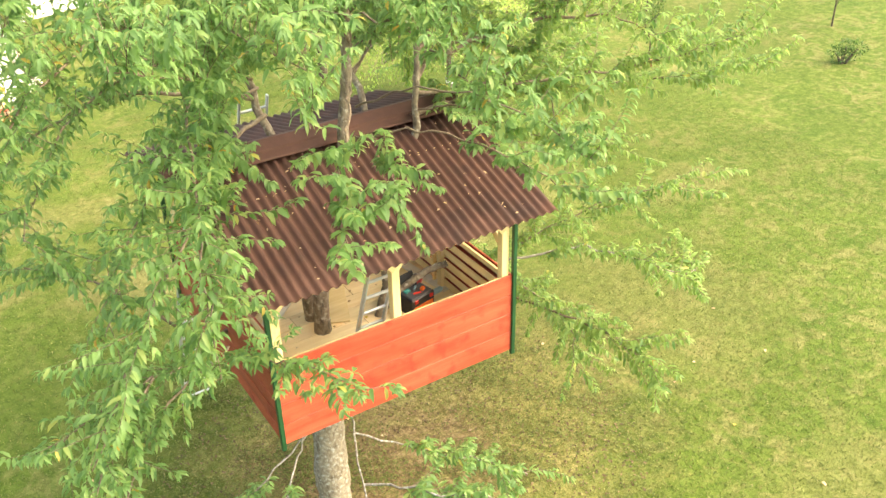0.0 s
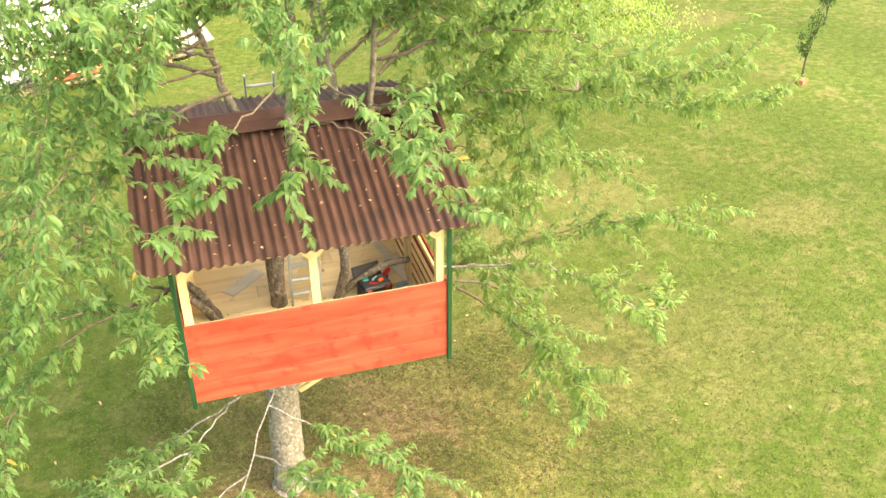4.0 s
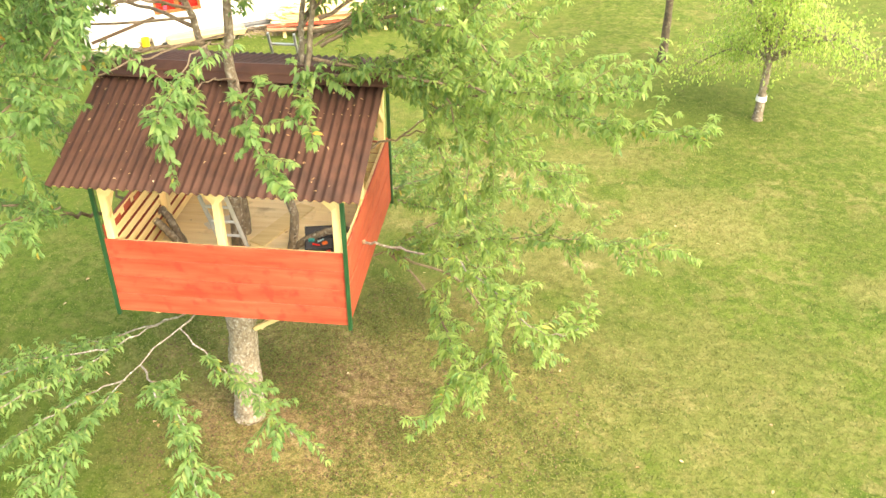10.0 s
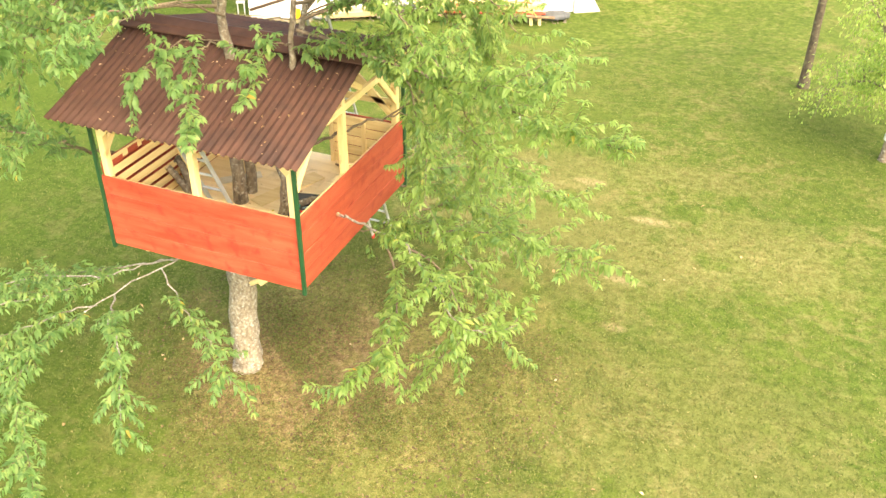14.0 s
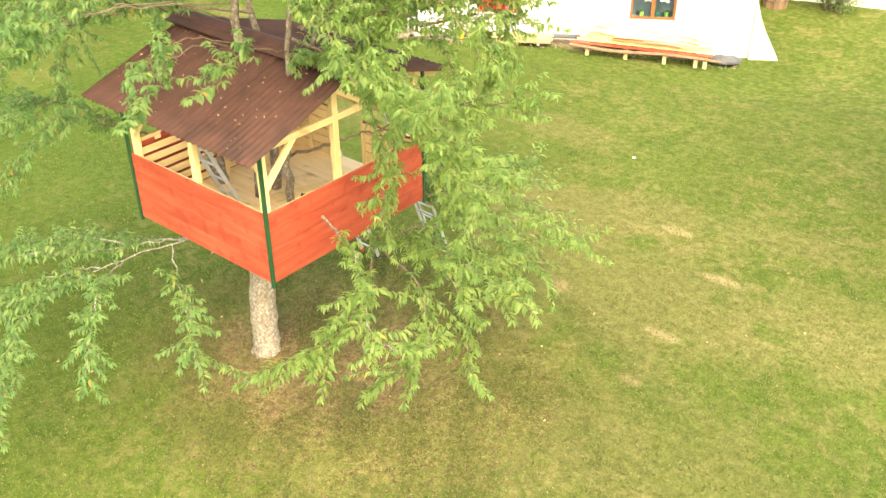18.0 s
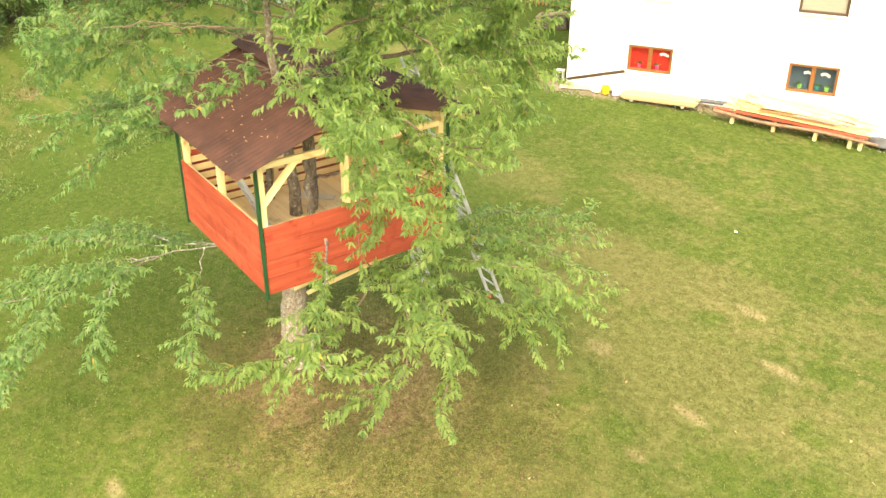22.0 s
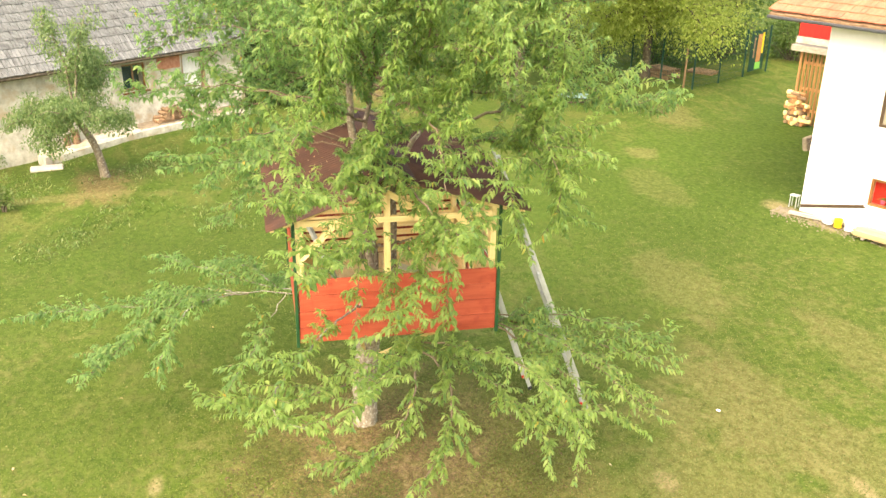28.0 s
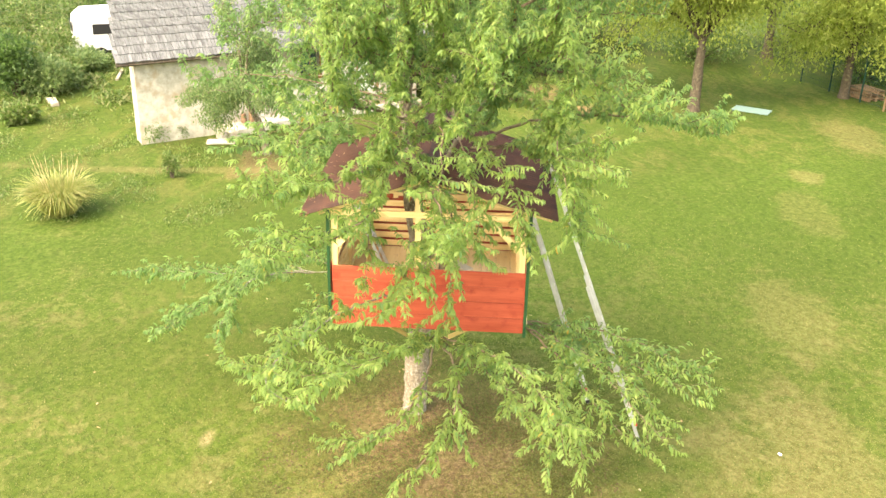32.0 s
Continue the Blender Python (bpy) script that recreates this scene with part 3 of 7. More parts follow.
for r in range(5):
    z = ZF + 0.075 + r * 0.142
    board("inner_board", (0.25, B - 0.062, z), (W - 0.12, B - 0.062, z), 0.018, 0.128, RAW, hut)
    board("inner_board", (-W + 0.12, B - 0.062, z), (-0.38, B - 0.062, z), 0.018, 0.128, RAW, hut)
# pale inner boarding of the left wall, with stain that came through at the top
for r in range(7):
    z = ZF + 0.075 + r * 0.142
    board("inner_board", (-W + 0.062, F + 0.08, z), (-W + 0.062, B - 0.12, z), 0.018, 0.104, RAW, hut)
    board("painted_edge", (-W + 0.063, F + 0.082, z + 0.0545), (-W + 0.063, B - 0.122, z + 0.0545), 0.020, 0.005, RED, hut, "red stain on the board's upper edge", 0.001)
for r in range(5):
    z = ZF + 0.075 + r * 0.136
    board("inner_board", (W - 0.062, F + 0.12, z), (W - 0.062, B - 0.12, z), 0.018, 0.104, RAW, hut)
    board("painted_edge", (W - 0.063, F + 0.122, z + 0.0545), (W - 0.063, B - 0.122, z + 0.0545), 0.020, 0.005, RED, hut, "red stain on the board's upper edge", 0.001)
    board("inner_board", (-W + 0.12, F + 0.062, z), (W - 0.12, F + 0.062, z), 0.018, 0.110, RAW, hut)
# red stain on the upper inner board
for ya, yb, z in ((-1.18, -0.98, 3.56), (-0.62, -0.34, 3.55), (-0.88, -0.70, 3.585)):
    board("stain_patch", (-W + 0.0735, ya, z), (-W + 0.0735, yb, z), 0.004, 0.075, RED, hut, "red stain on the inner board", 0.001)

# floor on joists
floor_frame = part("floor_frame", box((2 * W - 0.06, 0.05, 0.12), pose(0, F + 0.06, ZF - 0.09)), RAW, hut)
for y in (-0.66, 0.0, 0.72, 1.38):
    board("joist", (-W + 0.05, y, ZF - 0.09), (W - 0.05, y, ZF - 0.09), 0.05, 0.12, RAW, hut)
FLOOR_W = 0.232
for k in range(12):
    y = F + 0.05 + FLOOR_W * (k + 0.5)
    cut = [-W + 0.045, random.uniform(-0.6, 0.6), W - 0.045]
    for xa, xb in zip(cut, cut[1:]):
        board("floor_board", (xa + 0.002, y, ZF - 0.014), (xb - 0.002, y, ZF - 0.014), FLOOR_W - 0.004, 0.026, FLOORWOOD, floor_frame)

# posts, green corner strips
POSTS = {"fl": (-W + 0.075, F + 0.075, 4.30), "fr": (W - 0.075, F + 0.075, 4.30), "bl": (-W + 0.075, B - 0.075, 4.40), "br": (W - 0.075, B - 0.075, 4.40),
         "fm": (-0.02, F + 0.075, 4.30), "rm": (W - 0.075, -0.08, 4.60), "lm": (-W + 0.12, 0.05, 4.60)}
for x, y, top in POSTS.values():
    board("post", (x, y, Z0 + 0.02), (x, y, top), 0.085, 0.085, RAW, hut, bevel=0.005)
for x, y, top in ((-W - 0.008, F - 0.004, 4.29), (W + 0.008, F - 0.004, 4.29), (-W - 0.008, B + 0.008, 4.40), (W + 0.008, B + 0.008, 4.40)):
    board("corner_strip", (x, y, Z0 - 0.05), (x, y, top), 0.044, 0.044, GREEN, hut, "dark green painted corner strip")
# headers and knee braces
HZ = 4.25
board("header", (-W, F + 0.075, HZ + 0.02), (W, F + 0.075, HZ + 0.02), 0.06, 0.09, RAW, hut)
board("header", (-W, B - 0.075, HZ + 0.07), (W, B - 0.075, HZ + 0.07), 0.06, 0.09, RAW, hut)
board("header", (W - 0.055, F + 0.1, HZ), (W - 0.055, B - 0.1, HZ), 0.045, 0.085, RAW, hut)
board("header", (-W + 0.055, F + 0.1, HZ), (-W + 0.055, B - 0.1, HZ), 0.045, 0.085, RAW, hut)
for x, s in ((-W + 0.09, 1), (W - 0.09, -1), (-0.02, 1), (-0.02, -1)):
    board("knee_brace", (x, F + 0.05, 3.98), (x + s * 0.25, F + 0.05, 4.24), 0.04, 0.075, RAW, hut)
for x in (W - 0.06, -W + 0.06):
    board("knee_brace", (x, F + 0.1, 3.75), (x, F + 0.58, 4.24), 0.045, 0.085, RAW, hut)
    board("knee_brace", (x, B - 0.1, 3.75), (x, B - 0.58, 4.24), 0.045, 0.085, RAW, hut)
    board("gable_strut", (x, -0.08, 4.62), (x, 0.42, 4.30), 0.04, 0.08, RAW, hut)
board("knee_brace", (W - 0.1, B - 0.06, 3.50), (W - 0.95, B - 0.06, 4.28), 0.04, 0.11, RAW, hut, "broad diagonal board")
board("rail", (-W + 0.1, B - 0.06, 3.70), (W - 0.1, B - 0.06, 3.70), 0.04, 0.09, RAW, hut)
# struts below the platform, resting on the trunk
for x, y, z in ((1.27, 0.66, 1.36), (1.27, -0.48, 1.50), (-1.05, 0.75, 2.16), (-1.15, -0.95, 2.16)):
    board("floor_strut", (-0.36 + 0.17 * (1 if x > 0 else -1), -0.15 + 0.10 * (1 if y > 0 else -1), z), (x, y, 2.52), 0.045, 0.06, RAW, hut)
board("floor_strut", (-0.50, -0.36, 1.98), (-0.95, -1.22, 2.46), 0.045, 0.06, RAW, hut)
part("floor_beam", add_box(box((2.3, 0.08, 0.10), pose(-0.1, -0.42, 2.50)), (2.3, 0.08, 0.10), pose(-0.1, 0.22, 2.50), 0.004), RAW, hut)


def corrugated(name, x0, x1, lo, hi, parent, lift=0.0):
    """A corrugated sheet with its waves running down the slope from hi to lo (y, z)."""
    n = int((x1 - x0) / 0.095 * 8)
    xs = np.linspace(x0, x1, n + 1)
    wave = 0.018 * np.cos((xs + 1.60) / 0.095 * 2 * np.pi) + lift
    d = np.array([hi[0] - lo[0], hi[1] - lo[1]])
    nrm = np.array([-d[1], d[0]]) / np.linalg.norm(d)
    if nrm[1] < 0:
        nrm = -nrm
    steps = np.linspace(0, 1, 7)
    vs = []
    for side in (0.0, -0.006):
        for s in steps:
            sag = -0.012 * math.sin(math.pi * s)
            y = lo[0] + d[0] * s + nrm[0] * (wave + side + sag)
            z = lo[1] + d[1] * s + nrm[1] * (wave + side + sag)
            vs.append(np.stack([xs, y, z], -1))
    v = np.concatenate(vs)
    k, r = n + 1, len(steps)
    i, j = np.meshgrid(np.arange(r - 1), np.arange(n), indexing="ij")
    a = (i * k + j).ravel()
    up = np.stack([a, a + 1, a + k + 1, a + k], -1)
    down = up[:, ::-1] + r * k
    rim = []
    edge = [(np.arange(n), np.arange(1, n + 1)), ((r - 1) * k + np.arange(1, n + 1), (r - 1) * k + np.arange(n)),
            (np.arange(1, r) * k, np.arange(r - 1) * k), (np.arange(r - 1) * k + n, np.arange(1, r) * k + n)]
    for p, q in edge:
        rim.append(np.stack([q, p, p + r * k, q + r * k], -1))
    mesh = fast_mesh(name, v, np.concatenate([up, down, *rim]), ROOFBROWN, True)
    return link(name, mesh, None, parent)


for x0, x1, lift in ((-1.60, -0.60, 0.0), (-0.66, 0.43, 0.0025), (0.37, 1.585, 0.0)):
    corrugated("roof_sheet", x0, x1, EAVE_F, (RIDGE[0], RIDGE[1] - 0.015), hut, lift)
    corrugated("roof_sheet", x0, x1, EAVE_B, (RIDGE[0] + 0.02, RIDGE[1] - 0.015), hut, lift)


def ridge_cap():
    """Folded ridge cap with a raised roll and two stepped wings."""
    prof = [(-0.235, -0.052), (-0.225, -0.034), (-0.14, -0.006), (-0.13, 0.016), (-0.05, 0.046), (0.0, 0.062), (0.05, 0.046), (0.13, 0.018), (0.14, -0.004), (0.225, -0.03), (0.235, -0.046)]
    bm = bmesh.new()
    rings = []
    for x, lift in ((-1.72, 0.004), (-0.55, -0.006), (0.6, 0.0), (1.635, 0.006)):
        top = [bm.verts.new((x, RIDGE[0] + y, RIDGE[1] + 0.012 + z + lift)) for y, z in prof]
        low = [bm.verts.new((x, RIDGE[0] + y * 0.98, RIDGE[1] + 0.005 + z + lift)) for y, z in prof]
        rings.append(top + low[::-1])
    for a, b in zip(rings, rings[1:]):
        for i in range(len(a)):
            j = (i + 1) % len(a)
            bm.faces.new((a[i], a[j], b[j], b[i]))
    bm.faces.new(rings[0][::-1])
    bm.faces.new(rings[-1])
    bmesh.ops.recalc_face_normals(bm, faces=bm.faces[:])
    return part("ridge_cap", bm, ROOFBROWN, hut, "brown ridge cap")


ridge_cap()
for x in (-1.30, -0.66, 0.02, 0.68, 1.30):
    board("rafter", (x, EAVE_F[0] + 0.22, EAVE_F[1] - 0.054), (x, RIDGE[0], RIDGE[1] - 0.13), 0.045, 0.075, RAW, hut)
    board("rafter", (x, EAVE_B[0] - 0.06, EAVE_B[1] - 0.108), (x, RIDGE[0], RIDGE[1] - 0.13), 0.045, 0.075, RAW, hut)
for y in (-1.60, -1.05, -0.5):
    z = EAVE_F[1] + (y - EAVE_F[0]) * (RIDGE[1] - EAVE_F[1]) / (RIDGE[0] - EAVE_F[0])
    board("batten", (-1.55, y, z - 0.056), (1.55, y, z - 0.056), 0.05, 0.022, RAW, hut)
for y in (1.72, 1.1, 0.5):
    z = EAVE_B[1] + (y - EAVE_B[0]) * (RIDGE[1] - EAVE_B[1]) / (RIDGE[0] - EAVE_B[0])
    board("batten", (-1.55, y, z - 0.056), (1.55, y, z - 0.056), 0.05, 0.022, RAW, hut)


def leaf_litter(name, label, count, seed, where, parent=None, size=0.05, material=None):
    rng = np.random.default_rng(seed)
    p, nrm = where(rng, count)
    th = rng.uniform(0, 6.28, count)
    along = np.stack([np.cos(th), np.sin(th), np.zeros(count)], -1) + rng.normal(0, 0.15, (count, 3))
    v, f = leaves(p, along, nrm + rng.normal(0, 0.2, (count, 3)), rng.uniform(0.5, 1.2, count) * size, rng.uniform(0.3, 0.6, count) * size)
    return tagged(link(name, fast_mesh(name, v, f, material or FALLEN), None, parent), label, "leaves" if parent is None else "", kind="stuff")


def on_roof(rng, n):
    s, x = rng.uniform(0.05, 0.95, n), rng.uniform(-1.55, 1.5, n)
    y = EAVE_F[0] + (RIDGE[0] - EAVE_F[0]) * s
    z = EAVE_F[1] + (RIDGE[1] - EAVE_F[1]) * s + 0.024 + rng.uniform(0, 0.006, n)
    return np.stack([x, y, z], -1), np.tile([0.0, -0.34, 0.94], (n, 1))


leaf_litter("fallen_leaves", "small yellow and tan leaves scattered on the brown roof", 85, 5, on_roof, size=0.036)


# ---- cherry tree that carries the tree house ----
tree = thing("cherry_tree", (-0.42, -0.22, 0), "large cherry tree growing through the tree house, in full leaf", "tree")


def limb_line(pts, r0, r1, n=6, wob=0.02, seed=0):
    rng = np.random.default_rng(seed)
    p = curve_points(pts, n)
    p[1:-1] += rng.normal(0, wob, (len(p) - 2, 3))
    return p, np.linspace(r0, r1, len(p)) * (1 + rng.normal(0, 0.04, len(p)))


# main limbs: places along each, radius at both ends, and how much of it bears leaves (0: bare)
BRANCHES = {
    "left_limb": ([(-1.18, -0.06, 3.03), (-1.42, -0.15, 3.14), (-1.75, -0.6, 3.3), (-1.9, -1.15, 3.65), (-2.4, -1.6, 4.0), (-3.3, -1.7, 3.8)], 0.044, 0.010, 0.55),
    "left_fork": ([(-1.42, -0.15, 3.14), (-1.75, -0.1, 3.3), (-2.05, 0.05, 3.6), (-2.4, 0.25, 3.9), (-2.9, 0.7, 4.0)], 0.030, 0.010, 0.55),
    "stem_front": ([(-0.38, -0.14, 2.0), (-0.28, -0.07, 2.7), (-0.20, -0.18, 3.9), (0.00, -0.36, 4.9), (0.08, -0.42, 6.0), (0.0, -0.5, 7.4), (-0.1, -0.5, 8.7)], 0.105, 0.012, 0.36),
    "stem_back": ([(-0.36, -0.08, 2.0), (-0.29, 0.20, 2.7), (-0.35, 0.25, 4.2), (-0.5, 0.3, 5.0), (-0.85, 0.2, 6.3), (-1.2, 0.0, 7.9)], 0.09, 0.012, 0.36),
    "stem_right": ([(-0.25, -0.14, 2.0), (0.38, -0.16, 2.68), (0.52, -0.25, 3.8), (0.83, -0.34, 4.9), (0.95, -0.2, 6.2), (1.2, -0.1, 8.3)], 0.072, 0.012, 0.36),
    "stem_rear": ([(0.56, -0.26, 4.05), (0.60, -0.05, 4.45), (0.58, 0.30, 4.95), (0.55, 0.9, 6.0), (0.6, 1.3, 7.8)], 0.061, 0.012, 0.36),
    "left_stub": ([(-0.93, -0.16, 2.55), (-1.02, -0.14, 2.78), (-1.13, -0.08, 2.97), (-1.235, -0.03, 3.09)], 0.058, 0.042, 0.0),
    "left_stub_two": ([(-0.93, -0.17, 2.55), (-1.04, -0.20, 2.76), (-1.14, -0.23, 2.93), (-1.235, -0.25, 3.05)], 0.052, 0.042, 0.0),
    "low_stub": ([(0.40, -0.16, 2.70), (0.62, -0.18, 2.88), (0.95, -0.22, 3.05), (1.18, -0.3, 3.12)], 0.048, 0.036, 0.0),
    "right_low_limb": ([(-0.3, -0.15, 1.95), (0.4, 0.1, 2.25), (1.5, 0.2, 2.5), (2.6, -0.1, 2.9), (3.5, -0.4, 3.25), (4.4, -0.85, 3.4)], 0.024, 0.006, 0.68),
    "right_droop": ([(1.345, -0.46, 3.06), (1.8, -0.70, 3.14), (2.4, -1.0, 3.26), (3.0, -1.45, 3.1), (3.5, -1.75, 2.9), (3.9, -1.4, 2.85)], 0.024, 0.006, 0.72),
    "right_droop_two": ([(1.5, 0.2, 2.5), (2.1, -0.5, 2.4), (2.5, -1.5, 2.35), (2.45, -2.4, 2.40)], 0.028, 0.007, 0.7),
    "right_hang": ([(1.5, 0.2, 2.5), (2.4, 0.1, 2.2), (2.9, -0.4, 1.7), (2.6, -1.0, 1.4)], 0.026, 0.007, 0.7),
    "right_hang_two": ([(1.5, 0.2, 2.5), (2.3, 0.6, 2.3), (2.9, 0.4, 1.8), (3.3, 0.0, 1.35)], 0.026, 0.007, 0.7),
    "rear_low_limb": ([(-0.3, -0.1, 1.95), (0.35, 0.9, 2.3), (0.75, 2.0, 2.25), (1.15, 3.0, 2.05), (1.65, 3.75, 1.95)], 0.040, 0.007, 0.62),
    "rear_low_fork": ([(0.6, 1.4, 2.3), (1.4, 2.0, 2.2), (2.0, 2.5, 1.8), (2.3, 2.9, 1.5)], 0.026, 0.007, 0.7),
    "front_low_limb": ([(-0.45, -0.3, 1.9), (-0.52, -0.8, 2.25), (-0.58, -1.26, 2.37), (-1.0, -2.4, 2.25), (-1.5, -3.8, 1.9), (-2.3, -5.6, 1.5)], 0.020, 0.006, 0.60),
    "front_low_second": ([(-0.52, -0.3, 1.95), (-1.0, -0.95, 2.1), (-1.44, -1.56, 2.1), (-1.85, -2.6, 2.3), (-2.8, -3.4, 2.2)], 0.018, 0.006, 0.62),
    "front_low_fork": ([(-0.85, -2.0, 2.3), (-0.4, -2.6, 2.45), (0.0, -2.95, 2.4), (0.2, -3.4, 1.65)], 0.018, 0.006, 0.8),
    "front_low_twig": ([(-0.62, -1.4, 2.36), (0.0, -1.8, 2.1), (0.45, -2.0, 1.9), (0.85, -2.28, 1.72)], 0.014, 0.005, 0.7),
    "front_far_fork": ([(-1.2, -2.9, 2.15), (-1.3, -3.2, 2.0), (-0.6, -3.9, 1.7), (0.0, -4.4, 1.5)], 0.014, 0.005, 0.75),
    "upper_right_limb": ([(0.85, -0.33, 5.0), (1.6, -0.5, 5.15), (2.6, -0.9, 5.2), (3.5, -1.3, 5.35), (4.1, -1.55, 5.5)], 0.034, 0.006, 0.95),
    "upper_right_fork": ([(1.6, -0.5, 5.15), (2.8, -0.5, 4.9), (3.9, -0.9, 4.9), (4.8, -1.38, 5.0)], 0.026, 0.006, 0.95),
    "side_limb": ([(0.88, -0.3, 5.2), (1.8, 0.1, 4.9), (2.8, 0.4, 4.7), (3.7, 0.6, 4.9)], 0.034, 0.007, 0.9),
    "side_limb_low": ([(0.85, -0.2, 4.95), (1.8, 0.4, 4.55), (2.7, 0.1, 4.1), (3.6, -0.3, 3.9)], 0.026, 0.006, 0.9),
    "rear_right_limb": ([(0.5, 0.6, 5.0), (1.3, 1.3, 5.3), (1.9, 1.9, 5.5), (2.4, 2.4, 5.3)], 0.035, 0.008, 0.7),
    "rear_limb": ([(0.5, 0.6, 5.1), (0.6, 1.6, 5.5), (0.75, 2.8, 5.6), (0.95, 3.9, 5.46)], 0.04, 0.007, 0.7),
    "front_limb": ([(0.08, -0.48, 5.0), (0.35, -1.2, 5.25), (0.70, -2.0, 5.25), (0.98, -2.5, 5.0)], 0.018, 0.005, 0.42),
    "front_limb_two": ([(0.10, -0.48, 5.3), (0.2, -1.4, 5.75), (0.35, -2.4, 5.9), (0.45, -3.35, 5.8)], 0.018, 0.005, 0.22),
    "front_limb_three": ([(0.05, -0.48, 5.0), (-0.02, -1.0, 5.2), (-0.12, -1.5, 5.1), (-0.2, -1.8, 4.95)], 0.014, 0.004, 0.45),
    "front_limb_four": ([(0.06, -0.48, 5.5), (-0.5, -1.5, 5.6), (-0.95, -2.2, 5.5), (-1.2, -2.9, 5.25)], 0.018, 0.005, 0.45),
    "front_right_limb": ([(0.84, -0.35, 5.05), (0.95, -0.9, 5.25), (1.05, -1.3, 5.25), (1.12, -1.65, 5.1)], 0.016, 0.005, 0.5),
    "left_upper_limb": ([(-0.6, 0.25, 5.5), (-1.1, -0.8, 6.0), (-1.85, -2.1, 6.5), (-2.5, -2.8, 6.9)], 0.028, 0.006, 0.75),
    "left_mid_limb": ([(-0.5, 0.28, 5.1), (-1.2, -0.5, 5.2), (-1.75, -1.6, 5.15), (-2.1, -2.3, 4.7)], 0.036, 0.008, 0.75),
    "left_far_limb": ([(-0.6, 0.25, 5.3), (-1.6, 0.5, 5.5), (-2.6, 0.7, 5.2), (-3.3, 0.6, 4.5)], 0.036, 0.008, 0.7),
    "left_hang": ([(-1.7, -1.35, 3.85), (-2.3, -1.6, 3.7), (-2.8, -1.9, 3.3), (-3.1, -2.4, 2.7)], 0.02, 0.006, 0.75),
    "crown_east": ([(0.95, -0.2, 6.1), (1.9, 0.2, 6.6), (3.0, 0.74, 6.75), (3.5, 0.9, 6.5)], 0.036, 0.008, 0.75),
    "crown_south_east": ([(0.95, -0.22, 6.2), (2.0, -0.6, 6.8), (3.4, -0.85, 6.75)], 0.036, 0.008, 0.75),
    "crown_north_east": ([(0.56, 0.9, 6.0), (1.5, 1.3, 6.6), (2.45, 1.75, 6.7)], 0.034, 0.008, 0.75),
    "crown_east_high": ([(1.0, -0.2, 6.8), (1.9, -0.1, 7.5), (2.8, 0.1, 7.8)], 0.03, 0.008, 0.8),
    "crown_north": ([(0.58, 1.0, 6.3), (0.7, 2.0, 6.9), (0.9, 3.0, 7.0)], 0.03, 0.008, 0.8),
    "crown_south": ([(0.05, -0.5, 6.6), (0.5, -1.5, 7.2), (0.8, -2.3, 7.4)], 0.03, 0.008, 0.75),
    "crown_west": ([(-0.85, 0.2, 6.3), (-1.9, 0.3, 6.9), (-2.8, 0.2, 7.1)], 0.03, 0.008, 0.75),
    "crown_south_west": ([(-0.85, 0.2, 6.2), (-1.3, -0.9, 6.9), (-1.6, -1.8, 7.4)], 0.03, 0.008, 0.75),
    "east_mid": ([(0.95, -0.2, 5.6), (1.8, 0.1, 5.95), (2.6, 0.3, 5.8), (3.2, 0.3, 5.3)], 0.034, 0.007, 0.8),
    "north_east_mid": ([(0.56, 0.8, 5.6), (1.4, 1.2, 5.95), (2.2, 1.6, 5.8), (2.7, 1.8, 5.2)], 0.034, 0.007, 0.8),
    "south_east_mid": ([(0.92, -0.3, 5.5), (1.7, -0.8, 5.85), (2.5, -1.2, 5.9), (3.1, -1.5, 5.5)], 0.034, 0.007, 0.75),
    "rear_corner": ([(0.5, 0.6, 5.0), (1.3, 1.25, 5.3), (1.9, 1.8, 5.1), (2.2, 2.1, 4.5)], 0.024, 0.006, 0.6),
    "curtain": ([(1.5, -0.45, 5.2), (2.2, -0.55, 5.05), (2.5, -0.6, 4.4), (2.55, -0.65, 3.6)], 0.018, 0.005, 0.7),
    "window_branch": ([(0.45, -0.12, 3.50), (0.95, 0.0, 3.75), (1.35, 0.15, 3.95), (1.7, 0.2, 4.1)], 0.034, 0.018, 0.0),
    "curtain_two": ([(1.7, 0.2, 4.1), (2.0, 0.1, 4.2), (2.25, -0.1, 3.95), (2.35, -0.3, 3.4)], 0.018, 0.005, 0.75),
    "curtain_three": ([(1.7, 0.2, 4.1), (2.3, 0.4, 4.45), (2.7, 0.45, 4.0), (2.8, 0.4, 3.4)], 0.018, 0.005, 0.7),
    "gable_drape": ([(0.88, -0.2, 5.3), (1.7, 0.45, 5.65), (2.4, 0.95, 5.4), (2.6, 1.25, 4.95), (2.6, 1.35, 4.4)], 0.018, 0.005, 0.75),
    "gable_drape_two": ([(1.3, 1.25, 5.3), (1.9, 1.55, 5.5), (2.3, 1.85, 5.2), (2.4, 1.95, 4.6)], 0.018, 0.005, 0.75),
    "gable_drape_three": ([(1.7, 0.45, 5.65), (2.3, 0.6, 5.25), (2.5, 0.75, 4.7), (2.5, 0.8, 4.15)], 0.016, 0.005, 0.8),
    "low_veil": ([(1.5, 0.2, 2.5), (2.4, 0.9, 2.8), (3.1, 1.5, 2.8), (3.7, 1.9, 2.4)], 0.020, 0.005, 0.75),
    "low_veil_two": ([(0.75, 1.5, 2.3), (1.7, 2.3, 2.4), (2.4, 2.9, 2.1), (2.7, 3.4, 1.7)], 0.018, 0.005, 0.8),
